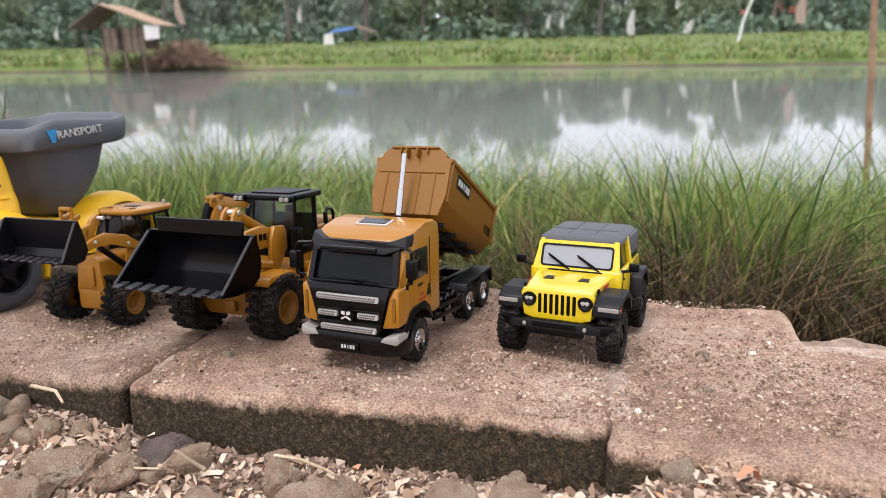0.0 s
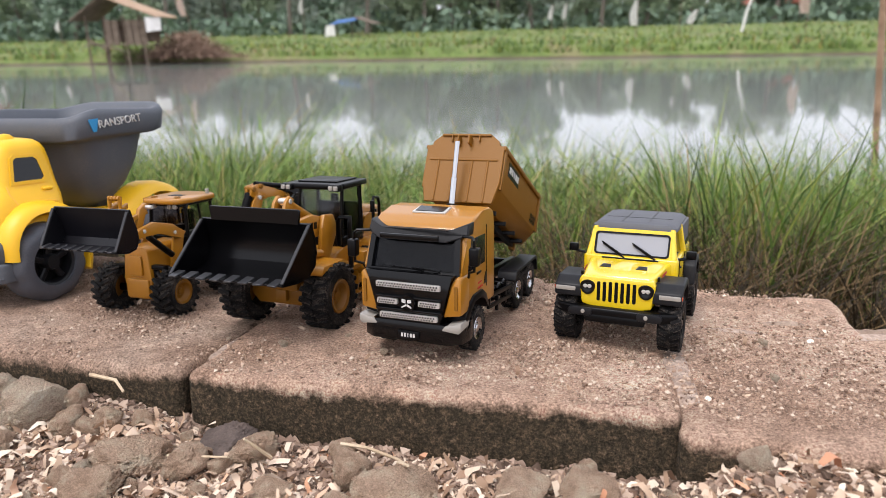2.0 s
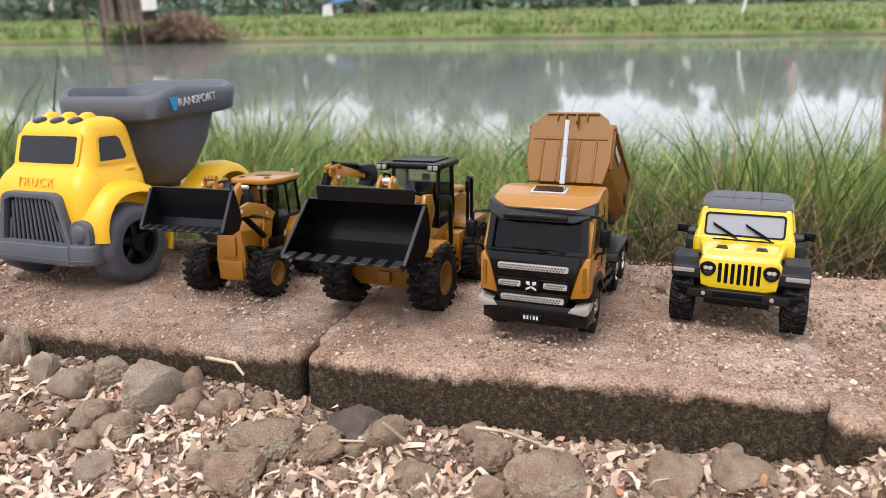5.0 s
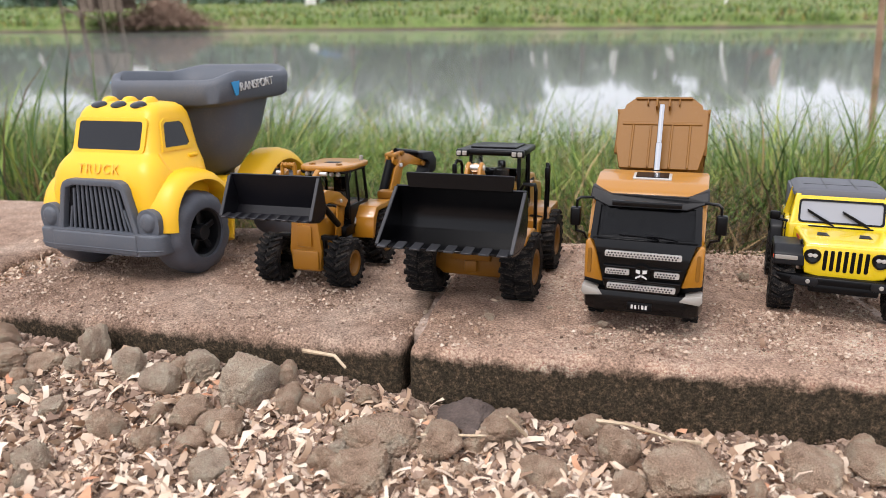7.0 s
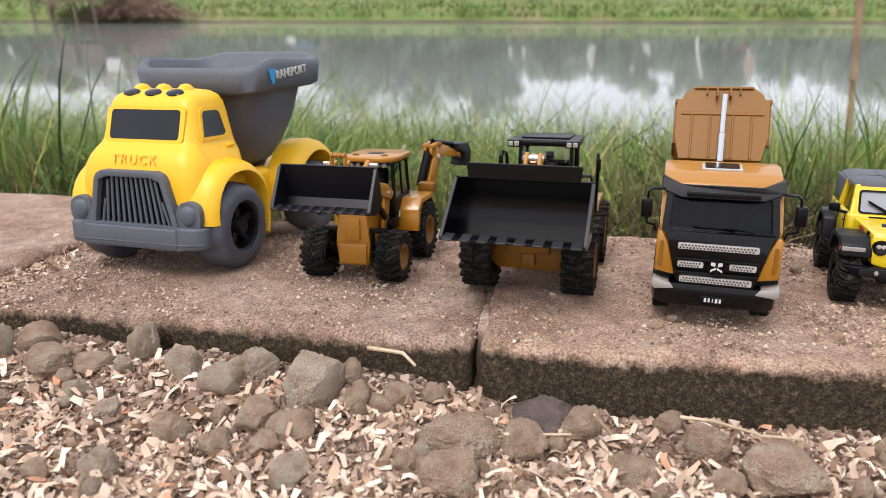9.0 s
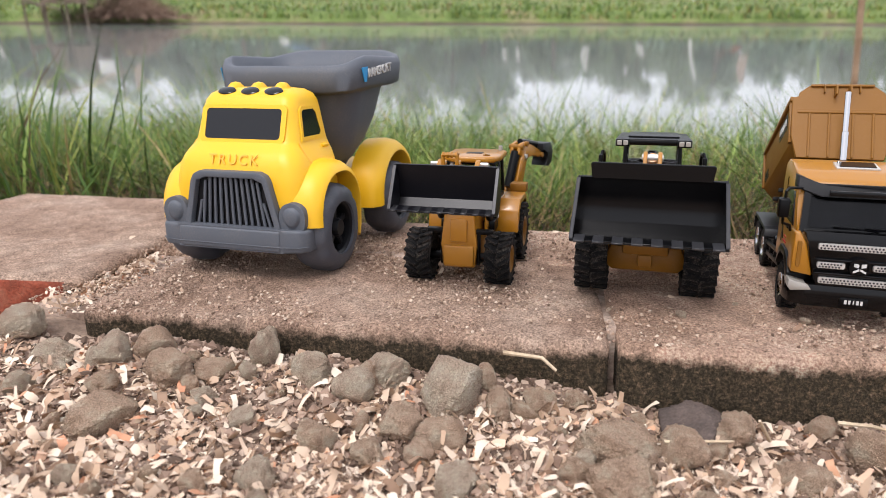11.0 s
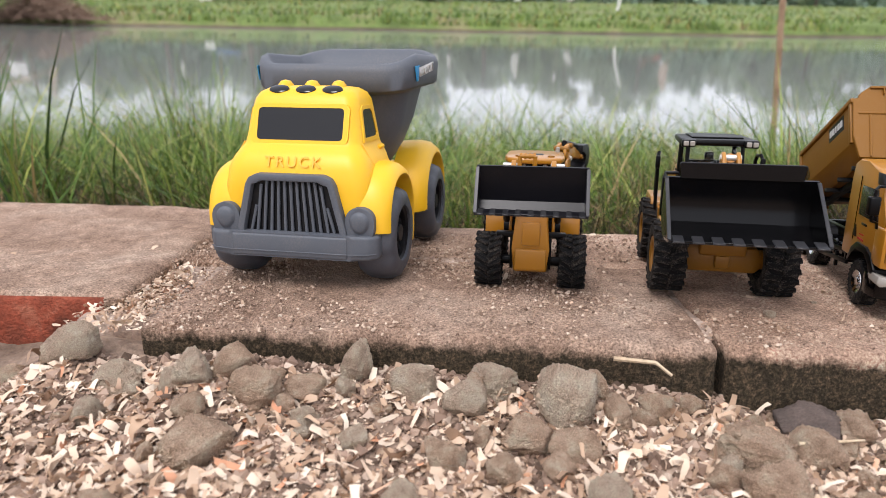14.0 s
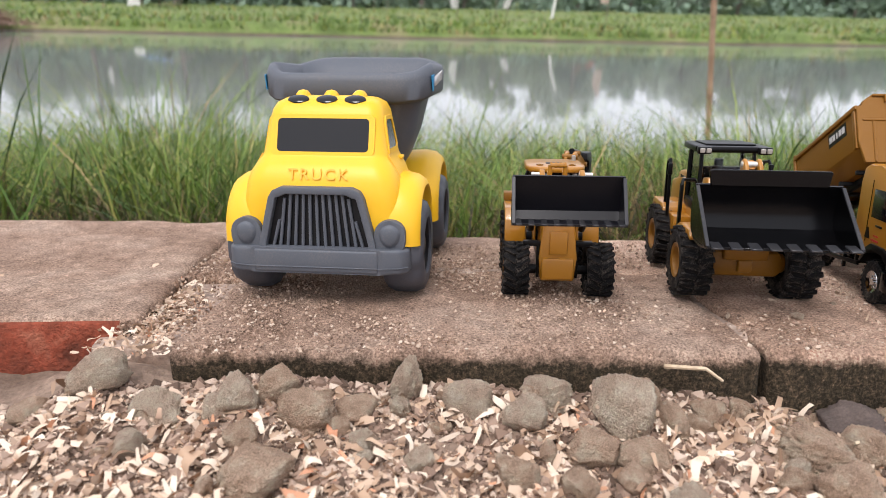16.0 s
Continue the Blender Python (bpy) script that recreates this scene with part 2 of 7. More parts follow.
def brick_surface(name, tone=1.0):
    """Worn brick: sandy, gritty and pinkish above, dark with moss and damp on the weathered side."""
    m, n, l, b = material(name, (0.4, 0.3, 0.22), 0.95, spec=0.3)
    co = n.new("ShaderNodeTexCoord").outputs["Object"]
    big = noise_tex(n, l, 15, 5, 0.6, co)
    mid = noise_tex(n, l, 95, 5, 0.7, co)
    fine = noise_tex(n, l, 900, 4, 0.75, co)
    sandy = ramp(n, l, big, [(p, tuple(tone * c for c in col)) for p, col in ((0.3, (0.31, 0.20, 0.14)), (0.48, (0.52, 0.365, 0.275)), (0.7, (0.66, 0.51, 0.405)))])
    sandy = mixc(n, l, 0.75, sandy, ramp(n, l, mid, [(0.3, (0.3, 0.28, 0.27)), (0.7, (0.72, 0.71, 0.69))]), "OVERLAY")
    sandy = mixc(n, l, 1.0, sandy, ramp(n, l, fine, [(0.36, (0.22, 0.2, 0.19)), (0.66, (0.8, 0.79, 0.78))]), "OVERLAY")
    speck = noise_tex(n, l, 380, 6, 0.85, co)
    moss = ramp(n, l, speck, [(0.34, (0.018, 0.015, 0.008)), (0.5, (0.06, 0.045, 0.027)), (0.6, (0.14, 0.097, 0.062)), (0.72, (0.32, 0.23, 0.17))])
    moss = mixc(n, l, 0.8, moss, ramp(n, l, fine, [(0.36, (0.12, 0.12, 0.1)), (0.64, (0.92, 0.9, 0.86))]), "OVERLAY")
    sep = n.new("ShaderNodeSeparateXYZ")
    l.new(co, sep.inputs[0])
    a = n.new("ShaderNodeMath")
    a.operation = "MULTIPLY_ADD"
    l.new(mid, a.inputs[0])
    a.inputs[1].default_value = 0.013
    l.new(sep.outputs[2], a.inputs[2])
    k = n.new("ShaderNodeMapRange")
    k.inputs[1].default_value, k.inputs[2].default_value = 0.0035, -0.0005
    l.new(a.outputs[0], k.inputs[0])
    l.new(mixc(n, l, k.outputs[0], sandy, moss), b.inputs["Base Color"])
    h = n.new("ShaderNodeMath")
    h.operation = "MULTIPLY_ADD"
    l.new(mid, h.inputs[0])
    h.inputs[1].default_value = 0.8
    l.new(fine, h.inputs[2])
    bump(n, l, b, h.outputs[0], 1.0, 0.0022)
    return m


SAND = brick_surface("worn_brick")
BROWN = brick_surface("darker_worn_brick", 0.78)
REDBRICK = mapped("broken_red_brick", [(0.3, (0.10, 0.03, 0.016)), (0.55, (0.27, 0.062, 0.032)), (0.75, (0.36, 0.14, 0.085))], 60, 0.95, 0.004, fine=600, fine_mix=0.6, bump_scale=300)
SOIL = mapped("crumbly_soil", [(0.3, (0.13, 0.088, 0.063)), (0.55, (0.29, 0.208, 0.155)), (0.75, (0.44, 0.345, 0.27))], 18, 0.97, 0.003, fine=300, fine_mix=0.8, bump_scale=160)
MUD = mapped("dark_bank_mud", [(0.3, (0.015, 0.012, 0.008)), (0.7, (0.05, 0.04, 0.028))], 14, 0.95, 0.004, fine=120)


def rough_box(name, sx, sy, sz, cuts, r, amp, seed, mats, pick=None, dent=None):
    """A worn block with rounded, pitted edges; its top middle is the origin."""
    bm = bmesh.new()
    bmesh.ops.create_cube(bm, size=1.0)
    bmesh.ops.subdivide_edges(bm, edges=bm.edges[:], cuts=cuts, use_grid_fill=True)
    half = Vector((sx / 2, sy / 2, sz / 2))
    off = Vector((seed * 3.1, seed * 1.7, seed))
    for v in bm.verts:
        p = Vector((v.co.x * sx, v.co.y * sy, v.co.z * sz))
        inner = Vector([max(-h + r, min(h - r, c)) for c, h in zip(p, half)])
        d = p - inner
        nrm = d.normalized() if d.length > 1e-9 else Vector((0, 0, 1))
        if d.length > 1e-9:
            p = inner + nrm * r
        a = noise.fractal(p * 16 + off, 0.9, 2.0, 4)
        b = noise.noise(p * 120 + off)
        p += nrm * (amp * a + amp * 0.16 * b)
        if dent:
            p = dent(p, nrm)
        v.co = p - Vector((0, 0, half.z))
    for f in bm.faces:
        f.normal_update()
        if pick:
            f.material_index = pick(f.calc_center_median(), f.normal)
    return finish(bm, name, mats, 60)


# ---- ground ----
def ground_height(x, y):
    """Height of the soil: rubble before the bricks, a bank behind them that falls to the pond bed."""
    near_wall = math.exp(-((y + 0.025) / 0.035) ** 2)
    base = -0.028 + 0.011 * near_wall * max(0.0, min(1.0, (-x - 0.13) / 0.08))
    base -= 0.001 * near_wall * math.exp(-((x + 0.02) / 0.06) ** 2)
    base -= 0.013 * near_wall * max(0.0, min(1.0, (-x - 0.435) / 0.03))
    ramp_up = max(0.0, min(1.0, (x - 0.04) / 0.06))
    base += 0.017 * ramp_up * ramp_up * (3 - 2 * ramp_up)
    back = max(0.0, min(1.0, (y - 0.10) / 0.10))
    low = -0.13 - 0.40 * max(0.0, y - 0.2) - 0.3 * max(0.0, y - 1.6)
    low = max(low, -2.0)
    z = base * (1 - back) + low * back
    q = Vector((x, y, 0))
    near = max(0.0, 1 - abs(y + 0.1) / 1.2)
    z += 0.0055 * near * noise.fractal(q * 26, 0.9, 2.0, 4) + 0.02 * noise.noise(q * 2.5) * (0.25 + back)
    if y < 0.1:
        z -= math.tan(radians(5.5)) * y
    if y < -0.28:
        z -= 0.25 * min(1.5, -0.28 - y)
    return z


def axis_steps(core, step, far, grow):
    out, v, s = [], 0.0, step
    while v < far:
        out.append(v)
        if v > core:
            s *= grow
        v += s
    return out + [far]


def build_ground():
    pos = axis_steps(0.62, 0.0055, 900, 1.28)
    xs = sorted(set([-v - 0.15 for v in pos] + [v - 0.15 for v in pos]))
    ys = sorted(set([-v - 0.08 for v in axis_steps(0.2, 0.005, 300, 1.35)] + [v - 0.08 for v in axis_steps(0.12, 0.005, 900, 1.14)]))
    verts = [(x, y, ground_height(x, y)) for y in ys for x in xs]
    w = len(xs)
    faces = [(j * w + i, j * w + i + 1, (j + 1) * w + i + 1, (j + 1) * w + i) for j in range(len(ys) - 1) for i in range(w - 1)]
    me = bpy.data.meshes.new("ground")
    me.from_pydata(verts, [], faces)
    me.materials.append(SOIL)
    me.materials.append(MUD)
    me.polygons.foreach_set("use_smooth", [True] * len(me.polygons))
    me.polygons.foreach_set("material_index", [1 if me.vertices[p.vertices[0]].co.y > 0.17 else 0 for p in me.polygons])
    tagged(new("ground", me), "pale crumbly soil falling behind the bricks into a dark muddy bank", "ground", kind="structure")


build_ground()

# ---- pond water ----
m, n, l, b = material("pond_water", (0.22, 0.23, 0.215), 0.05)
b.inputs["IOR"].default_value = 1.42
b.inputs["Specular IOR Level"].default_value = 1.0
co = n.new("ShaderNodeTexCoord")
mp = n.new("ShaderNodeMapping")
mp.inputs["Scale"].default_value = (1.0, 2.6, 1.0)
l.new(co.outputs["Object"], mp.inputs[0])
bump(n, l, b, noise_tex(n, l, 1.6, 3, 0.5, mp.outputs[0]), 0.05, 0.012)
WATER = m
bm = bmesh.new()
prism(bm, [(-400, 1.7), (400, 1.7), (400, 300), (-400, 300)], "z", -0.96, -0.94)
tagged(part("water", bm, WATER, None), "still grey-green pond water mirroring trees and pale sky", "water", kind="structure")

# ---- the far shore ----
EYE0 = Vector((0.045, -0.27, 0.14))
FAR = Matrix.Translation(EYE0) @ Matrix.Rotation(radians(12.85), 4, "Z")


def far_place(u, v, z):
    """u metres to the right and v metres ahead of the first eye, z above the eye's own zero."""
    p = FAR @ Vector((u, v, 0))
    return Vector((p.x, p.y, z))


def shore(u):
    """How far ahead the far waterline lies."""
    return 27.5 - 0.18 * max(-22.0, min(17.0, u)) + 0.35 * noise.noise(Vector((u * 0.25, 0, 0)))


def field_height(u, v):
    s = shore(u)
    d = v - s
    z = -1.2 + 0.75 * max(0.0, min(1.0, (d + 0.2) / 0.9)) + 0.036 * max(0.0, d - 0.7)
    z = min(z, 1.3 + 0.004 * d)
    return z + 0.07 * noise.noise(Vector((u * 0.5, v * 0.5, 1))) * min(1, max(0, d))


FIELD = mapped("far_field_grass", [(0.3, (0.075, 0.105, 0.03)), (0.5, (0.13, 0.18, 0.05)), (0.66, (0.20, 0.18, 0.09))], 0.6, 0.95, 0.03, fine=6, fine_mix=0.7)
BANKMUD = mapped("far_bank_mud", [(0.3, (0.06, 0.05, 0.03)), (0.7, (0.13, 0.10, 0.065))], 1.2, 0.95, 0.02, fine=9)


def build_far_bank():
    us = [-70 + 0.5 * i for i in range(281)]
    ds = [-0.6, -0.2, 0.0, 0.2, 0.4, 0.6, 0.8, 1.1, 1.6, 2.2, 3, 4, 5.5, 7.5, 10, 13, 17, 22, 28, 36, 50, 80, 140, 300]
    verts, faces = [], []
    for u in us:
        for d in ds:
            v = shore(u) + d
            verts.append(far_place(u * (1 + max(0, d) / 60), v, field_height(u, v)))
    k = len(ds)
    for i in range(len(us) - 1):
        for j in range(k - 1):
            faces.append((i * k + j, (i + 1) * k + j, (i + 1) * k + j + 1, i * k + j + 1))
    me = bpy.data.meshes.new("far_bank")
    me.from_pydata(verts, [], faces)
    me.materials.append(FIELD)
    me.materials.append(BANKMUD)
    me.polygons.foreach_set("material_index", [1 if (i % (k - 1)) < 3 else 0 for i in range(len(me.polygons))])
    me.polygons.foreach_set("use_smooth", [True] * len(me.polygons))
    tagged(new("far_bank", me), "low grassy field with a muddy edge across the pond", "bank", kind="structure")


build_far_bank()

# ---- bricks ----
wall = thing("wall_bricks", WALL.copy(), "low old brick wall top, worn, sandy and mossy along its side", "wall", kind="structure")


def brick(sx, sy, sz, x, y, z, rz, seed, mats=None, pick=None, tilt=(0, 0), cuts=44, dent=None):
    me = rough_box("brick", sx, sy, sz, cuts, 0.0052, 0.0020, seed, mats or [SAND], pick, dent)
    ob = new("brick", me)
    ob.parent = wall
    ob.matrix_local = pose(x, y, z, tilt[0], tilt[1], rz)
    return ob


def red_pick(c, nrm):
    if nrm.z < 0.6 and c.z > -0.032 + 0.006 * noise.noise(c * 50) and -0.06 < c.x < 0.112 + 0.01 * noise.noise(c * 60) and nrm.y < -0.2:
        return 1
    return 0


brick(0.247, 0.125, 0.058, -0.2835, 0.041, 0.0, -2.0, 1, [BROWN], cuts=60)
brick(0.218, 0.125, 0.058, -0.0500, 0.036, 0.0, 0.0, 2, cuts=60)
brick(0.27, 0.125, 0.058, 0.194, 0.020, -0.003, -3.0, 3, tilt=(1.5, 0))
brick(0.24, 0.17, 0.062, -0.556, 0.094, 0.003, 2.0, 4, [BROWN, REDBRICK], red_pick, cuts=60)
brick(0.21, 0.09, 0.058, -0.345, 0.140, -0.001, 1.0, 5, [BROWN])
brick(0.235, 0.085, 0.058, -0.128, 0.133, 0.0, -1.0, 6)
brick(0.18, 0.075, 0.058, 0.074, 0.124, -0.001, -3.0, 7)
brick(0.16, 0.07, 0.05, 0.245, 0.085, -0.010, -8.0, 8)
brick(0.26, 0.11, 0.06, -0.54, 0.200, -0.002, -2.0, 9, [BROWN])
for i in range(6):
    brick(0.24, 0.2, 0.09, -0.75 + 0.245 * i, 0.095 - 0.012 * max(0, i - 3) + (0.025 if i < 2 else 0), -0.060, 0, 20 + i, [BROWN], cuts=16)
# joints packed with sand and old mortar
MORTAR = mapped("sandy_mortar", [(0.3, (0.27, 0.185, 0.14)), (0.55, (0.40, 0.305, 0.245)), (0.75, (0.50, 0.40, 0.33))], 90, 0.97, 0.0016, fine=420, fine_mix=0.8, bump_scale=260)
for sx, sy, x, y, rz, seed in ((0.014, 0.100, -0.1595, 0.047, 0, 31), (0.018, 0.10, 0.0595, 0.042, 0, 32), (0.50, 0.016, -0.17, 0.0985, -1, 33), (0.26, 0.02, 0.12, 0.088, -3, 34), (0.05, 0.19, -0.432, 0.10, 3, 35), (0.10, 0.03, -0.50, 0.16, 0, 36)):
    ob = new("mortar", rough_box("mortar", sx, sy, 0.03, 22, 0.004, 0.0022, seed, [MORTAR]))
    ob.parent = wall
    ob.matrix_local = pose(x, y, -0.0022 if seed != 35 else -0.006, 0, 0, rz)


# ---- plants ----
def leaf_material(name, stops, rough=0.6):
    """Leaves of many tints, each blade with its own."""
    m, n, l, b = material(name, stops[0][1], rough)
    g = n.new("ShaderNodeNewGeometry")
    c = ramp(n, l, g.outputs["Random Per Island"], stops)
    l.new(c, b.inputs["Base Color"])
    b.inputs["Subsurface Weight"].default_value = 0.0
    return m


GRASS = leaf_material("bank_grass", [(0.0, (0.02, 0.05, 0.005)), (0.35, (0.075, 0.145, 0.016)), (0.72, (0.17, 0.255, 0.035)), (0.86, (0.33, 0.35, 0.075)), (0.93, (0.36, 0.25, 0.10)), (1.0, (0.11, 0.065, 0.035))])
# Dry stems; the darkest browns also paint in the shade at the grass foot.
DEAD_SHADED = leaf_material("dry_stems_shade_dark", [(0.0, (0.02, 0.016, 0.009)), (0.5, (0.06, 0.04, 0.018)), (0.85, (0.20, 0.125, 0.055)), (1.0, (0.36, 0.24, 0.11))], 0.8)


def blades(name, spec, mat, seed, label, category):
    """Many curved, tapered blades in one mesh. spec gives base, tip and width of each."""
    rng = np.random.default_rng(seed)
    base, tip, wid = spec(rng)
    k, seg = len(base), 5
    d = tip - base
    side = np.stack([-d[:, 1], d[:, 0], np.zeros(k)], 1) + rng.normal(0, 0.05, (k, 3)) * np.linalg.norm(d, axis=1)[:, None]
    side[:, 2] = 0
    turn = rng.normal(0, 1, (k, 3))
    turn[:, 2] = 0
    side = side + turn * np.linalg.norm(d, axis=1)[:, None]
    side /= np.linalg.norm(side, axis=1)[:, None] + 1e-9
    verts = np.zeros((k, seg * 2 - 1, 3))
    for i in range(seg):
        f = i / (seg - 1)
        p = base + d * np.array([f * f, f * f, 1.0]) * np.array([1, 1, 0]) + np.stack([np.zeros(k), np.zeros(k), d[:, 2] * (1.25 * f - 0.25 * f * f)], 1)
        w = wid * (1 - f) ** 0.7 * 0.5 if i < seg - 1 else wid * 0
        if i < seg - 1:
            verts[:, 2 * i] = p - side * w[:, None]
            verts[:, 2 * i + 1] = p + side * w[:, None]
        else:
            verts[:, 2 * i] = p
    nv = seg * 2 - 1
    quads = [(2 * i, 2 * i + 1, 2 * i + 3, 2 * i + 2) for i in range(seg - 2)]
    faces = []
    for j in range(k):
        o = j * nv
        faces += [tuple(o + q for q in f) for f in quads]
        faces.append((o + 2 * seg - 4, o + 2 * seg - 3, o + 2 * seg - 2))
    me = bpy.data.meshes.new(name)
    me.from_pydata(verts.reshape(-1, 3).tolist(), [], faces)
    me.materials.append(mat)
    me.polygons.foreach_set("use_smooth", [True] * len(me.polygons))
    return tagged(new(name, me), label, category, kind="stuff")


EYE_Z, EYE_Y = 0.14, -0.27


def bank_grass(rng):
    base, tip, wid = [], [], []
    for c in range(1250):
        y = 0.51 + 1.05 * rng.random() ** 0.85
        span = 0.5 + 0.95 * (y + 0.27)
        x = -0.15 + rng.uniform(-1, 1) * span
        dist = y - EYE_Y
        n = int(rng.integers(22, 44))
        tall = 0.5 + 0.5 * noise.noise(Vector((x * 3.2, y * 2.0, 4.0))) + 0.8 * noise.noise(Vector((x * 8, y * 7, 1.0)))
        r = 0.05 + 0.04 * rng.random()
        for k in range(n):
            a, q = rng.uniform(0, math.tau), r * math.sqrt(rng.random())
            bx, by = x + q * math.cos(a), y + q * math.sin(a)
            bz = ground_height(bx, by) - 0.01
            low = 13.6 - 3.4 * min(1.0, dist / 1.5)
            ang = low + 1.9 - 8.0 * max(0.0, tall) ** 1.4 * (0.4 + 0.6 * rng.random() ** 1.5) + 3.2 * rng.random() ** 1.8
            tz = EYE_Z - dist * math.tan(radians(ang))
            h = max(0.05, tz - bz)
            lean = 0.1 + 1.15 * rng.random() ** 1.7
            la = a + rng.normal(0, 1.1)
            base.append((bx, by, bz))
            tip.append((bx + h * lean * math.cos(la), by + h * lean * math.sin(la), bz + h))
            wid.append(rng.uniform(0.0016, 0.0048) * (0.7 + 0.5 * dist))
    return np.array(base), np.array(tip), np.array(wid)


blades("bank_grass", bank_grass, GRASS, 5, "dense long green grass on the pond bank behind the bricks", "grass")


def tall_blades(rng):
    base, tip, wid = [], [], []
    for x, y, n, top, r in ((-0.86, 0.42, 34, 0.04, 0.07), (-0.78, 0.40, 20, 0.0, 0.06), (-0.98, 0.55, 46, 0.09, 0.09), (0.62, 0.80, 10, 0.06, 0.05), (0.72, 0.75, 12, 0.02, 0.06), (0.42, 0.95, 8, 0.0, 0.05), (-0.02, 1.0, 10, -0.02, 0.1), (0.20, 0.9, 8, -0.02, 0.1), (-0.33, 0.9, 8, -0.02, 0.1), (0.92, 0.9, 12, 0.03, 0.1)):
        for k in range(n):
            bx, by = x + rng.normal(0, r), y + rng.normal(0, r)
            bz = ground_height(bx, by)
            h = (top + rng.uniform(-0.09, 0.03)) - bz
            a = rng.uniform(0, math.tau)
            q = h * rng.uniform(0.08, 0.45)
            base.append((bx, by, bz))
            tip.append((bx + q * math.cos(a), by + q * math.sin(a), bz + h))
            wid.append(rng.uniform(0.004, 0.009))
    return np.array(base), np.array(tip), np.array(wid)


blades("tall_grass", tall_blades, GRASS, 6, "taller broad green grass blades standing over the pond bank", "grass")


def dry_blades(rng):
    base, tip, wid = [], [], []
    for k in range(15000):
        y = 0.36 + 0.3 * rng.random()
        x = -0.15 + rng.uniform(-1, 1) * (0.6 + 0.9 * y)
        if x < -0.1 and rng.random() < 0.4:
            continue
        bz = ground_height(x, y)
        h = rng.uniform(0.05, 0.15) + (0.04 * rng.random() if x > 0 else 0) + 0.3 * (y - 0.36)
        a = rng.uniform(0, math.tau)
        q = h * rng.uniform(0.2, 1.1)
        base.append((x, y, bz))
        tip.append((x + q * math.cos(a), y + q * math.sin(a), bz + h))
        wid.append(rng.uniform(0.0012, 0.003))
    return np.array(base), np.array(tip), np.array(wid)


blades("dry_grass", dry_blades, DEAD_SHADED, 7, "dead brown stems and roots, darkened for the shade at the grass foot", "grass")

# bamboo pole in the water
BAMBOO = mapped("weathered_bamboo", [(0.3, (0.20, 0.12, 0.07)), (0.7, (0.36, 0.24, 0.15))], 9, 0.7, 0.0, fine=60)
pole = thing("bamboo_pole", Matrix.Translation((1.685, 4.11, -1.3)), "upright weathered brown bamboo pole standing in the pond", "pole")
bm = bmesh.new()
prof = [(0, 0)]
for k in range(13):
    z = 0.24 * k
    prof += [(0.0185, z + 0.004), (0.0175, z + 0.12), (0.0185, z + 0.228), (0.0205, z + 0.236)]
prof.append((0, 13 * 0.24))
lathe(bm, prof, "z", (0, 0, 0), 14)
for v in bm.verts:
    v.co.x -= 0.11 * v.co.z
part("stem", bm, BAMBOO, pole)

# ---- grass of the far field ----
def field_tufts(rng):
    base, tip, wid = [], [], []
    for k in range(16000):
        u = rng.uniform(-34, 34)
        d = 0.35 + 16 * rng.random() ** 2.2
        if noise.noise(Vector((u * 0.35, d * 1.1, 2))) + rng.random() * 0.8 < 0.15:
            continue
        v = shore(u) + d
        p = far_place(u * (1 + d / 60), v, field_height(u, v))
        h = rng.uniform(0.06, 0.22) * (1.5 if d < 1.2 else 1.0)
        a = rng.uniform(0, math.tau)
        base.append(tuple(p))
        tip.append((p.x + 0.5 * h * math.cos(a), p.y + 0.5 * h * math.sin(a), p.z + h))
        wid.append(rng.uniform(0.03, 0.08))
    return np.array(base), np.array(tip), np.array(wid)


blades("field_grass", field_tufts, GRASS, 8, "rough uneven grass over the far field and its edge", "grass")

# ---- trees on the far shore ----
# Green leaf tints, lightened and greyed: distance haze is put into the colour.
HAZED_LEAF = [leaf_material("hazed_leaves_%s" % n, s, 0.8) for n, s in (
    ("olive", [(0.0, (0.13, 0.18, 0.11)), (0.6, (0.20, 0.26, 0.15)), (1.0, (0.27, 0.33, 0.20))]),
    ("deep", [(0.0, (0.11, 0.165, 0.115)), (0.6, (0.16, 0.23, 0.16)), (1.0, (0.22, 0.30, 0.21))]),
    ("grey", [(0.0, (0.16, 0.20, 0.16)), (0.6, (0.23, 0.28, 0.215)), (1.0, (0.31, 0.35, 0.27))]))]
BARK = mapped("far_bark", [(0.3, (0.10, 0.085, 0.07)), (0.7, (0.22, 0.19, 0.16))], 3, 0.9, 0.0, fine=20)


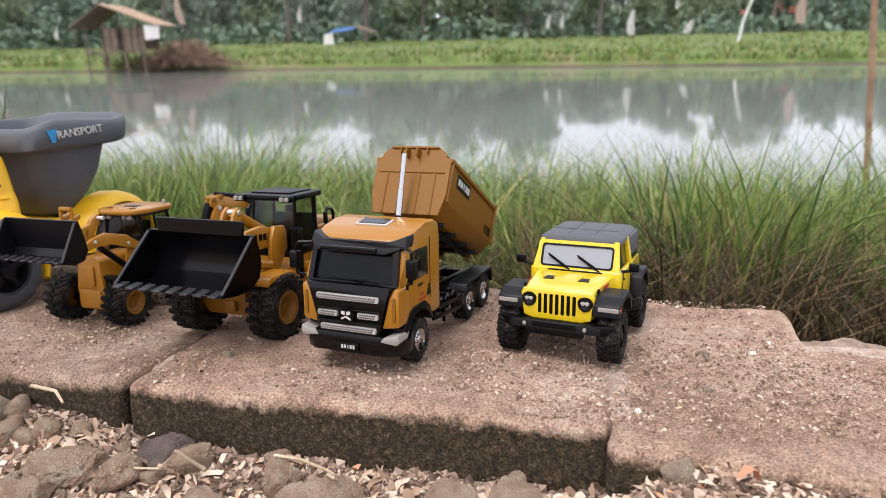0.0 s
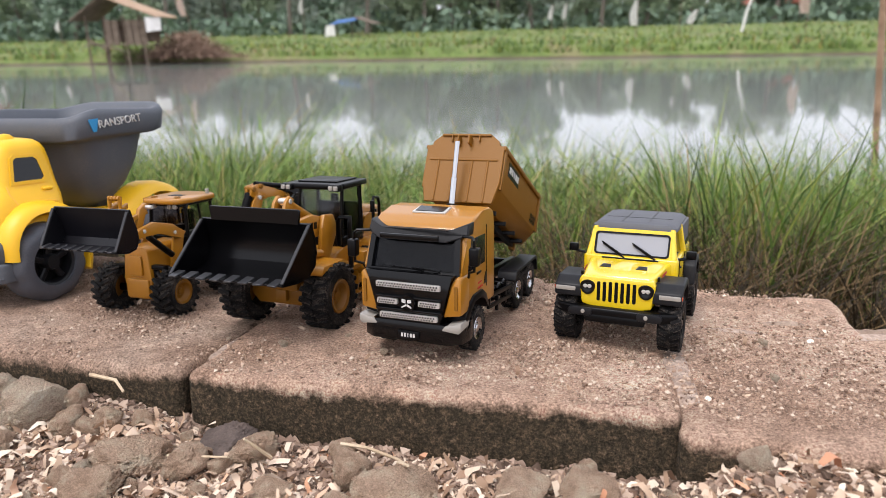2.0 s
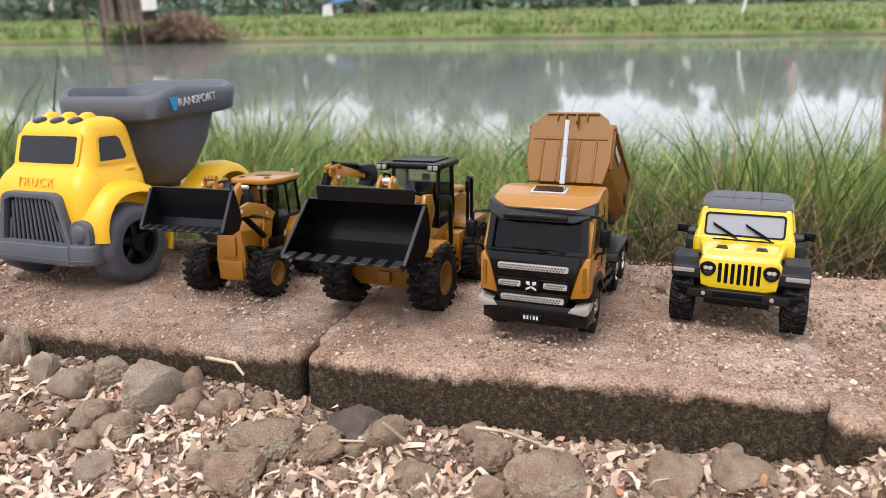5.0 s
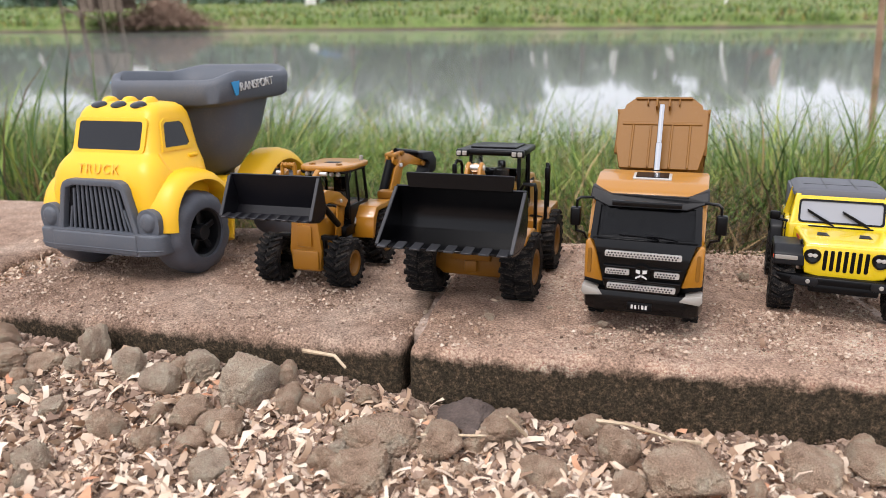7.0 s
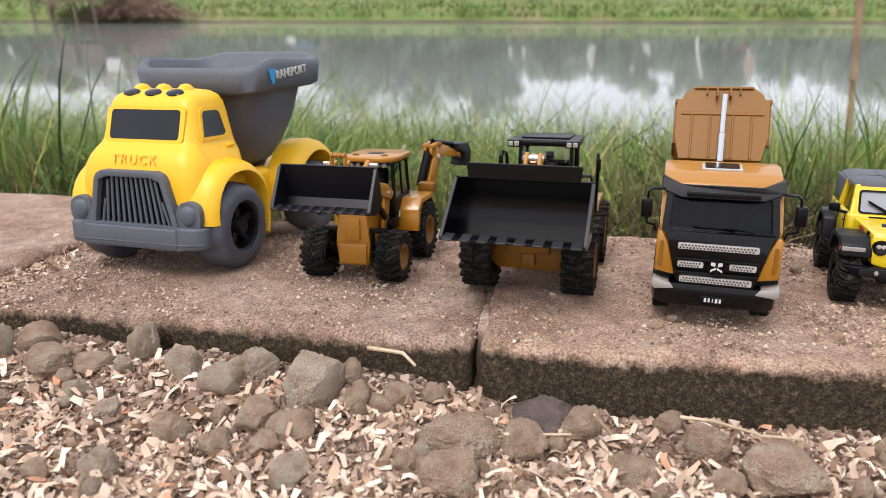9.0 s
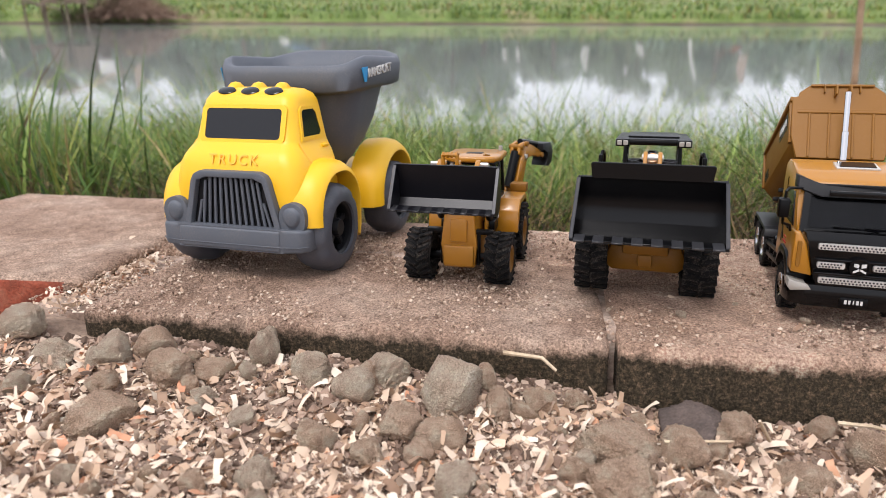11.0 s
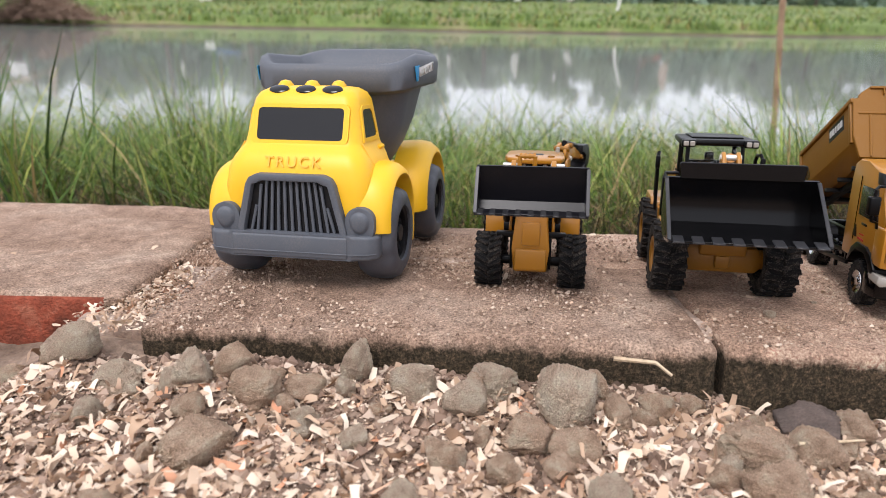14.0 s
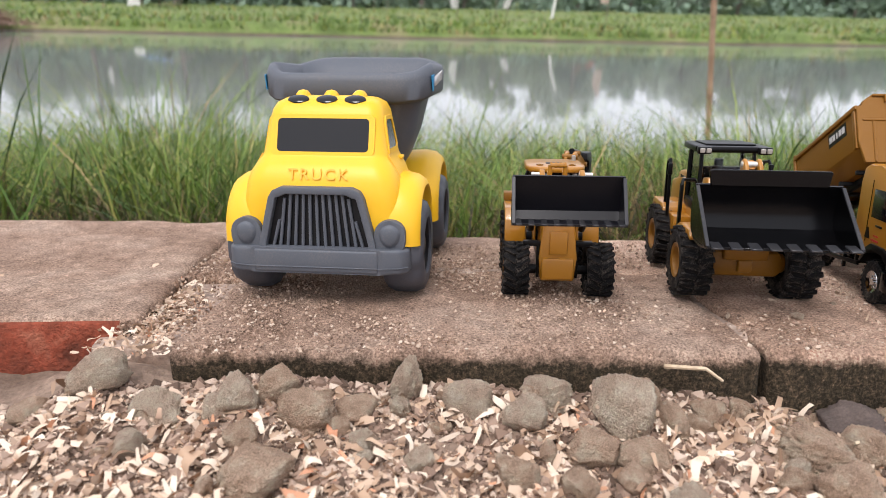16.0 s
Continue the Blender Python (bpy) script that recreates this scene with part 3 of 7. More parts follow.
def tree_meshes(seed, height, width, leaf):
    rng = np.random.default_rng(seed)
    bm = bmesh.new()
    tube(bm, [(0, 0, -0.3), (0.1 * width, 0, height * 0.35), (0.05 * width, 0.05 * width, height * 0.75)], 0.05 * height ** 0.7 + 0.06, 8, 0.04)
    tips = []
    for k in range(8):
        a = k * 2.4 + rng.random()
        z0 = height * (0.2 + 0.07 * k)
        p = Vector((math.cos(a) * width * rng.uniform(0.25, 0.5), math.sin(a) * width * rng.uniform(0.25, 0.5), z0 + height * rng.uniform(0.08, 0.22)))
        tube(bm, [(0.06 * width, 0, z0), tuple((Vector((0.06 * width, 0, z0)) + p) / 2 + Vector((0, 0, 0.1))), tuple(p)], 0.05, 6, 0.02)
        tips.append(p)
    clumps = [(p, width * rng.uniform(0.16, 0.3)) for p in tips]
    for k in range(20):
        a, q = rng.uniform(0, math.tau), width * 0.5 * math.sqrt(rng.random())
        f = rng.uniform(0.05, 1.0)
        q *= 1.15 - 0.75 * max(0.0, f - 0.35)
        clumps.append((Vector((q * math.cos(a), q * math.sin(a), height * f * rng.uniform(0.85, 1.02))), width * rng.uniform(0.1, 0.24)))
    verts, faces = [], []
    for c, r in clumps:
        for k in range(75):
            d = rng.normal(0, 1, 3)
            d /= np.linalg.norm(d)
            p = np.array(c) + d * r * rng.random() ** 0.4 * np.array([1, 1, 0.8])
            u = rng.normal(0, 1, 3)
            u /= np.linalg.norm(u)
            w = np.cross(u, rng.normal(0, 1, 3))
            w /= np.linalg.norm(w) + 1e-9
            s = leaf * rng.uniform(0.6, 1.4)
            o = len(verts)
            verts += [tuple(p - u * s), tuple(p + w * s * 0.45), tuple(p + u * s), tuple(p - w * s * 0.45)]
            faces.append((o, o + 1, o + 2, o + 3))
    me = bpy.data.meshes.new("crown")
    me.from_pydata(verts, [], faces)
    return finish(bm, "trunk", BARK), me


KINDS = [tree_meshes(40 + i, h, w, 0.2) for i, (h, w) in enumerate(((4.6, 3.8), (5.6, 3.6), (3.8, 4.4), (6.4, 4.2)))]
rng = np.random.default_rng(11)
tree_group = "trees along the far shore"
for row, (v0, n_t, sc) in enumerate(((47, 44, 0.92), (56, 42, 1.25))):
    for k in range(n_t):
        u = -58 + 116 * (k + rng.uniform(0.1, 0.9)) / n_t
        u *= 1 + 0.12 * row
        v = v0 + rng.uniform(-3, 3)
        kind = int(rng.integers(0, 4))
        trunk, crown = KINDS[kind]
        s = sc * rng.uniform(0.72, 1.18) * (0.82 + 0.3 * noise.noise(Vector((u * 0.11, row, 0))))
        tr = thing("tree", Matrix.Translation(far_place(u, v, 0.1)) @ Matrix.Rotation(rng.uniform(0, 6.28), 4, "Z") @ Matrix.Scale(s, 4), "leafy green tree with a low uneven crown beyond the field", "tree", tree_group)
        a = new("trunk", trunk)
        a.parent = tr
        if not crown.materials:
            crown.materials.append(HAZED_LEAF[0])
        c = new("crown", crown)
        c.parent = tr
        c.material_slots[0].link = "OBJECT"
        c.material_slots[0].material = HAZED_LEAF[int(rng.integers(0, 3))]

# low scrub that closes the gaps under the crowns
bm_v, bm_f = [], []
for k in range(9000):
    u = rng.uniform(-62, 62)
    v = rng.uniform(43.5, 50)
    p = np.array(far_place(u, v, 0.1 + 1.7 * rng.random() ** 1.6 * (0.7 + 0.5 * noise.noise(Vector((u * 0.3, 0, 0))))))
    a = rng.normal(0, 1, 3)
    a /= np.linalg.norm(a)
    w = np.cross(a, rng.normal(0, 1, 3))
    w /= np.linalg.norm(w) + 1e-9
    s = rng.uniform(0.18, 0.42)
    o = len(bm_v)
    bm_v += [tuple(p - a * s), tuple(p + w * s * 0.5), tuple(p + a * s), tuple(p - w * s * 0.5)]
    bm_f.append((o, o + 1, o + 2, o + 3))
me = bpy.data.meshes.new("scrub")
me.from_pydata(bm_v, [], bm_f)
me.materials.append(HAZED_LEAF[1])
tagged(new("scrub", me), "dense low green scrub under the far trees", "bushes", kind="stuff")


# the wood behind, a deep wall of leaves with an uneven top
wv, wf = [], []
for k in range(15000):
    u = rng.uniform(-95, 95)
    crest = 5.6 + 1.6 * noise.noise(Vector((u * 0.10, 5, 0))) + 1.0 * noise.noise(Vector((u * 0.33, 9, 0)))
    p = np.array(far_place(u, rng.uniform(64, 72), 0.1 + crest * rng.random() ** 0.75))
    a = rng.normal(0, 1, 3)
    a /= np.linalg.norm(a)
    w = np.cross(a, rng.normal(0, 1, 3))
    w /= np.linalg.norm(w) + 1e-9
    s = rng.uniform(0.35, 0.85)
    o = len(wv)
    wv += [tuple(p - a * s), tuple(p + w * s * 0.5), tuple(p + a * s), tuple(p - w * s * 0.5)]
    wf.append((o, o + 1, o + 2, o + 3))
me = bpy.data.meshes.new("far_wood")
me.from_pydata(wv, [], wf)
me.materials.append(HAZED_LEAF[2])
tagged(new("far_wood", me), "grey-green wood closing the far distance, haze put into its leaf colour", "woods", kind="stuff")


# palms
def palm(u, v, h, seed):
    rg = np.random.default_rng(seed)
    p = thing("palm_tree", Matrix.Translation(far_place(u, v, 0.1)), "slender coconut palm with drooping fronds beyond the field", "palm", "palms on the far shore")
    bm = bmesh.new()
    tube(bm, [(0, 0, -0.3), (0.15, 0, h * 0.5), (0.1, 0.1, h)], 0.16, 8, 0.09)
    part("trunk", bm, BARK, p)
    vs, fs = [], []
    for k in range(15):
        a = k * 2.399
        up = rg.uniform(0.2, 1.0)
        for i in range(18):
            f = i / 17
            r = 2.1 * f
            c = np.array([0.1 + r * math.cos(a), 0.1 + r * math.sin(a), h + up * 1.3 * f - 2.2 * f * f * (1.2 - 0.5 * up)])
            for s in (-1, 1):
                q = c + np.array([-math.sin(a) * s * 0.5 + 0.2 * math.cos(a), math.cos(a) * s * 0.5 + 0.2 * math.sin(a), -0.3]) * (1.1 - 0.6 * f)
                w = np.array([math.cos(a), math.sin(a), 0]) * 0.06
                o = len(vs)
                vs += [tuple(c - w), tuple(c + w), tuple(q)]
                fs.append((o, o + 1, o + 2))
    me = bpy.data.meshes.new("crown")
    me.from_pydata(vs, [], fs)
    me.materials.append(HAZED_LEAF[2])
    new("crown", me).parent = p


for u, v, h, sd in ((-4.6, 43, 3.4, 1), (-1.2, 45, 3.9, 2), (9.8, 44, 3.2, 3), (-9.5, 44, 4.1, 4), (-17.5, 45, 4.0, 5), (21, 45, 3.8, 6), (3.5, 46, 4.4, 7)):
    palm(u, v, h, sd)


# ---- hut on stilts and other things on the far shore ----
WOODGREY = mapped("weathered_wood", [(0.3, (0.10, 0.075, 0.055)), (0.7, (0.22, 0.17, 0.13))], 4, 0.9, 0.0, fine=30)
THATCH = mapped("pale_roof_boards", [(0.3, (0.30, 0.20, 0.13)), (0.7, (0.48, 0.34, 0.23))], 3, 0.9, 0.01, fine=26)
CLOTH = mapped("white_cloth", [(0.3, (0.62, 0.60, 0.57)), (0.7, (0.80, 0.79, 0.77))], 5, 0.9, 0.0, fine=30)
PINKCLOTH = mapped("faded_pink_cloth", [(0.3, (0.52, 0.40, 0.34)), (0.7, (0.64, 0.52, 0.46))], 5, 0.9, 0.0, fine=30)
BLUETARP = mapped("blue_tarpaulin", [(0.3, (0.03, 0.10, 0.32)), (0.7, (0.06, 0.18, 0.45))], 4, 0.6, 0.0, fine=20)
REDROOF = mapped("red_tile_roof", [(0.3, (0.30, 0.10, 0.07)), (0.7, (0.42, 0.17, 0.12))], 3, 0.85, 0.0, fine=14)
WHITEWALL = mapped("white_plaster", [(0.3, (0.55, 0.54, 0.52)), (0.7, (0.72, 0.71, 0.69))], 1.5, 0.9, 0.0, fine=12)
BRUSH = leaf_material("dry_brushwood", [(0.0, (0.13, 0.08, 0.055)), (0.5, (0.24, 0.155, 0.11)), (1.0, (0.36, 0.25, 0.18))], 0.9)

hut = thing("stilt_hut", Matrix.Translation(far_place(-13.2, 29.3, 0.14)) @ Matrix.Rotation(radians(14), 4, "Z"), "small weathered wooden hut on stilts at the water's edge", "hut")
for x in (-1.15, -0.4, 0.35, 1.05):
    for y in (-0.7, 0.8):
        bm = bmesh.new()
        tube(bm, [(x + 0.05 * math.sin(7 * x), y, -1.5), (x, y, 0.85)], 0.05, 8, 0.04)
        part("post", bm, WOODGREY, hut)
bm = bmesh.new()
for k in range(9):
    box(bm, -1.15 + 0.29 * k, 0.05, -0.28, 0.26, 1.7, 0.05, 0.01, 1)
part("floor", bm, WOODGREY, hut)
for k in range(6):
    if k == 2:
        continue
    bm = bmesh.new()
    box(bm, -0.3 + 0.28 * k, -0.72, 0.2, 0.24, 0.03, 0.95, 0.01, 1)
    part("wall_board", bm, WOODGREY, hut)
bm = bmesh.new()
box(bm, 0.1, 0.8, 0.25, 2.2, 0.03, 0.9, 0.01, 1)
part("rear_wall", bm, WOODGREY, hut)
for s, name in ((-1, "roof_board"), (1, "roof_board")):
    for k in range(8):
        bm = bmesh.new()
        y = -1.1 + 0.3 * k
        if s < 0:
            plate(bm, [(-1.6, y, 0.66), (-1.6, y + 0.29, 0.66), (-0.3, y + 0.29, 1.55), (-0.3, y, 1.55)], 0.04)
        else:
            plate(bm, [(-0.3, y, 1.57), (-0.3, y + 0.29, 1.57), (1.85, y + 0.29, 0.74), (1.85, y, 0.74)], 0.04)
        part(name, bm, THATCH if s > 0 else WOODGREY, hut)
bm = bmesh.new()
plate(bm, [(1.35, -1.0, 0.75), (1.95, -1.0, 0.75), (1.95, -1.0, 0.25), (1.35, -1.0, 0.2)], 0.03)
part("hanging_sheet", bm, CLOTH, hut, "pale hanging sheet")
for x0, x1 in ((-1.1, 0.2), (-1.2, -0.4)):
    bm = bmesh.new()
    tube(bm, [(x0, -0.8, -0.1 - 0.3 * x1), (x1, -0.8, -0.5)], 0.035, 6)
    part("rail", bm, WOODGREY, hut)

# heap of cut brushwood beside the hut
rg = np.random.default_rng(3)
vs, fs = [], []
for k in range(3500):
    u = rg.normal(0, 0.95)
    hgt = 0.95 * math.exp(-(u / 1.3) ** 2)
    p = np.array([u, rg.normal(0, 0.5), -0.35 + hgt * rg.random()])
    a = rg.normal(0, 1, 3) * np.array([1, 1, 0.5])
    a *= rg.uniform(0.12, 0.4) / np.linalg.norm(a)
    w = np.cross(a, rg.normal(0, 1, 3))
    w *= 0.016 / (np.linalg.norm(w) + 1e-9)
    o = len(vs)
    vs += [tuple(p - a - w), tuple(p - a + w), tuple(p + a)]
    fs.append((o, o + 1, o + 2))
me = bpy.data.meshes.new("brushwood_heap")
me.from_pydata(vs, [], fs)
me.materials.append(BRUSH)
ob = tagged(new("brushwood_heap", me), "brown heap of dry brushwood on the far bank", "brushwood", kind="stuff")
ob.location = far_place(-10.7, 29.6, -0.35)


def banner(u, v, base, top, hang, width, mat, lean=0.0, label="white cloth banner hanging from a thin pole in the field"):
    t = thing("banner", Matrix.Translation(far_place(u, v, base)), label, "banner", "banners in the field")
    h = top - base
    bm = bmesh.new()
    tube(bm, [(0, 0, -0.4), (lean * 0.4, 0, h * 0.5), (lean, 0, h + 0.05)], 0.022, 6, 0.015)
    part("pole", bm, WOODGREY, t)
    bm = bmesh.new()
    rows = []
    for i in range(9):
        f = i / 8
        wdt = width * (0.35 + 0.65 * math.sin(min(1.0, f * 1.2) * 1.6)) * (1 - 0.3 * f * f)
        rows.append([bm.verts.new((lean * (1 - 0.6 * f) - wdt * (k / 4) + 0.02, 0.05 * math.sin(k * 1.9 + 5 * f), h - hang * f)) for k in range(5)])
    for p, q in zip(rows, rows[1:]):
        for k in range(4):
            bm.faces.new((p[k], p[k + 1], q[k + 1], q[k]))
    bmesh.ops.solidify(bm, geom=bm.faces[:], thickness=0.012)
    part("cloth", bm, mat, t)


banner(8.5, 31, -0.2, 1.25, 1.05, 0.42, CLOTH)
banner(5.5, 36, 0.0, 1.3, 0.72, 0.28, CLOTH, 0.12)
banner(6.2, 36, 0.0, 1.35, 0.75, 0.26, CLOTH, 0.1)
banner(11.5, 33, -0.1, 0.85, 0.6, 0.42, CLOTH, 0.35)
banner(11.2, 33.5, -0.1, 1.75, 0.4, 0.22, CLOTH)
banner(15.4, 30, -0.3, 1.75, 1.2, 0.5, PINKCLOTH, 0.0, "faded pale banner hanging from a pole near the water")
banner(-7.4, 38, 0.1, 2.0, 0.85, 0.3, CLOTH)
banner(-12.0, 34, 0.0, 2.4, 1.35, 0.45, PINKCLOTH, -0.5, "faded pinkish banner leaning on its pole in the field")
banner(-20.5, 38, 0.1, 1.1, 0.6, 0.35, CLOTH)
banner(-23.5, 37, 0.1, 1.0, 0.6, 0.3, CLOTH)
post = thing("leaning_post", Matrix.Translation(far_place(13.95, 33, 0.0)), "pale bare post leaning in the field", "post")
bm = bmesh.new()
tube(bm, [(0, 0, -0.3), (0.15, 0, 0.8), (0.5, 0, 1.9)], 0.07, 8, 0.05)
part("stem", bm, CLOTH, post)

stall = thing("field_shelter", Matrix.Translation(far_place(-4.9, 40, 0.0)), "small open shelter with blue tarpaulin in the field", "shelter")
for x in (-1.1, -0.2, 0.9):
    bm = bmesh.new()
    tube(bm, [(x, 0, -0.4), (x, 0, 0.75)], 0.04, 6)
    part("post", bm, WOODGREY, stall)
bm = bmesh.new()
plate(bm, [(-1.3, -0.6, 0.62), (0.2, -0.6, 0.8), (0.2, 0.7, 1.0), (-1.3, 0.7, 0.85)], 0.03)
part("tarpaulin", bm, BLUETARP, stall)
bm = bmesh.new()
plate(bm, [(0.1, -0.6, 0.98), (1.3, -0.6, 0.6), (1.3, 0.7, 0.62), (0.1, 0.7, 1.02)], 0.03)
part("roof", bm, WOODGREY, stall)
bm = bmesh.new()
plate(bm, [(-1.5, -0.65, 0.55), (-1.0, -0.65, 0.6), (-0.95, -0.65, 0.0), (-1.6, -0.65, -0.05)], 0.03)
part("hanging_sheet", bm, CLOTH, stall)


def house(u, v, w, d, h, roof, wall_mat, roof_mat, label):
    t = thing("house", Matrix.Translation(far_place(u, v, 0.3)) @ Matrix.Rotation(radians(10), 4, "Z"), label, "house")
    bm = bmesh.new()
    box(bm, 0, 0, h / 2 - 0.5, w, d, h + 1, 0.02, 1)
    part("wall", bm, wall_mat, t)
    bm = bmesh.new()
    prism(bm, [(-w / 2 - 0.4, h - 0.05), (w / 2 + 0.4, h - 0.05), (0, h + roof)], "y", -d / 2 - 0.4, d / 2 + 0.4)
    part("roof", bm, roof_mat, t)
    for x in (-w / 4, w / 4):
        bm = bmesh.new()
        box(bm, x, -d / 2 - 0.02, h * 0.5, w * 0.14, 0.06, h * 0.4, 0.01, 1)
        part("window", bm, TINTED, t)


house(-33.0, 46, 5.5, 4, 2.0, 1.3, WHITEWALL, REDROOF, "small white house with red tiled roof among far trees")
house(24.0, 52, 3.6, 3, 1.3, 0.7, WOODGREY, REDROOF, "small grey hut with red roof among far trees")


# ---- toy vehicles: all sizes below in millimetres, the front towards -y, the front axle at the origin ----
FORM = [None]


def bend(table, v):
    """Read a value off a broken line of (from, to) pairs."""
    for (a, p), (b, q) in zip(table, table[1:]):
        if v <= b or (b, q) == table[-1]:
            return p + (q - p) * (v - a) / (b - a)


def piece(name, bm, mat, parent, label="", smooth=35):
    """A part in millimetres; FORM holds the toy's own proportions while its body is built."""
    if FORM[0]:
        for v in bm.verts:
            v.co = Vector(FORM[0](*v.co))
    bmesh.ops.scale(bm, vec=(0.001, 0.001, 0.001), verts=bm.verts)
    return part(name, bm, mat, parent, label, smooth)


def tyre(parent, x, y, r, w, mat, lugs=0, lug=(0, 0, 0), slant=0.0, name="tyre", hub=0.6):
    """A tyre with its tread blocks; its middle is at (x, y, r)."""
    bm = bmesh.new()
    h, t = w / 2, r * 0.94 if lugs else r
    lathe(bm, [(r * hub, -h * 0.8), (r * hub * 1.1, -h * 0.96), (t * 0.9, -h), (t * 0.985, -h * 0.84), (t, -h * 0.5), (t, h * 0.5), (t * 0.985, h * 0.84), (t * 0.9, h), (r * hub * 1.1, h * 0.96), (r * hub, h * 0.8), (r * hub, -h * 0.8)], "x", (0, 0, 0), 40)
    blocks = []
    for k in range(lugs):
        for s in (-1, 1):
            a = (k + (0.25 if s > 0 else -0.25)) * math.tau / lugs
            m = Matrix.Rotation(a, 4, "X") @ Matrix.Translation((s * h * 0.53, 0, t + lug[2] * 0.28)) @ Matrix.Rotation(s * radians(slant), 4, "Z")
            if lug[2] > 0.9:
                blocks.append(m)
            else:
                box(bm, 0, 0, 0, lug[0], lug[1], lug[2], min(lug) * 0.2, 1, m)
    ob = piece(name, bm, mat, parent)
    if blocks:
        bk = bmesh.new()
        box(bk, 0, 0, 0, lug[0], lug[1], lug[2], min(lug) * 0.2, 1)
        bmesh.ops.scale(bk, vec=(0.001, 0.001, 0.001), verts=bk.verts)
        me = finish(bk, "tread_block", mat)
        for m in blocks:
            k = new("tread_block", me)
            k.parent = ob
            k.matrix_local = Matrix.Translation(m.translation * 0.001) @ m.to_3x3().to_4x4()
    ob.location = (x * 0.001, y * 0.001, r * 0.001)
    return ob


def rim(parent, r, h, mat, side, style="dish", nuts=6):
    bm = bmesh.new()
    s = side
    if style == "dish":
        lathe(bm, [(0, s * h * 0.35), (r * 0.24, s * h * 0.35), (r * 0.28, s * h * 0.12), (r * 0.55, s * h * 0.05), (r * 0.72, s * h * 0.35), (r * 0.8, s * h * 0.85), (r * 0.98, s * h), (r * 1.02, s * h * 0.8), (r * 1.02, -s * h * 0.5), (0, -s * h * 0.5)], "x", (0, 0, 0), 32)
    elif style == "hub":
        lathe(bm, [(0, s * h * 1.0), (r * 0.26, s * h * 0.98), (r * 0.34, s * h * 0.8), (r * 0.36, s * h * 0.4), (r * 0.62, s * h * 0.5), (r * 0.8, s * h * 0.72), (r * 0.98, s * h), (r * 1.02, s * h * 0.8), (r * 1.02, -s * h * 0.5), (0, -s * h * 0.5)], "x", (0, 0, 0), 32)
        for k in range(nuts):
            a = k * math.tau / nuts
            cyl(bm, r * 0.09, "x", (0, r * 0.52 * math.cos(a), r * 0.52 * math.sin(a)), *sorted((s * h * 0.2, s * h * 0.72)), seg=8)
    else:
        lathe(bm, [(0, s * h * 0.9), (r * 0.3, s * h * 0.9), (r * 0.36, s * h * 0.6), (r * 0.38, -s * h * 0.2), (r * 0.9, -s * h * 0.2), (r * 0.92, s * h * 0.8), (r * 1.02, s * h * 0.95), (r * 1.04, -s * h * 0.5), (0, -s * h * 0.5)], "x", (0, 0, 0), 32)
        for k in range(nuts):
            m = Matrix.Rotation(k * math.tau / nuts, 4, "X")
            box(bm, s * h * 0.25, 0, r * 0.62, h * 0.55, r * 0.26, r * 0.62, r * 0.05, 1, m)
    return piece("rim", bm, mat, parent)


def wheel_set(parent, places, r, w, tyre_mat, rim_mat, rim_r, rim_h, style, lugs, lug, slant, nuts=6):
    form, FORM[0] = FORM[0], None
    for x, y in places:
        t = tyre(parent, x, y, r, w, tyre_mat, lugs, lug, slant, hub=rim_r / r)
        k = rim(t, rim_r, rim_h, rim_mat, 1 if x > 0 else -1, style, nuts)
        k.location.x = (1 if x > 0 else -1) * (w / 2 - rim_h) * 0.0009
    FORM[0] = form


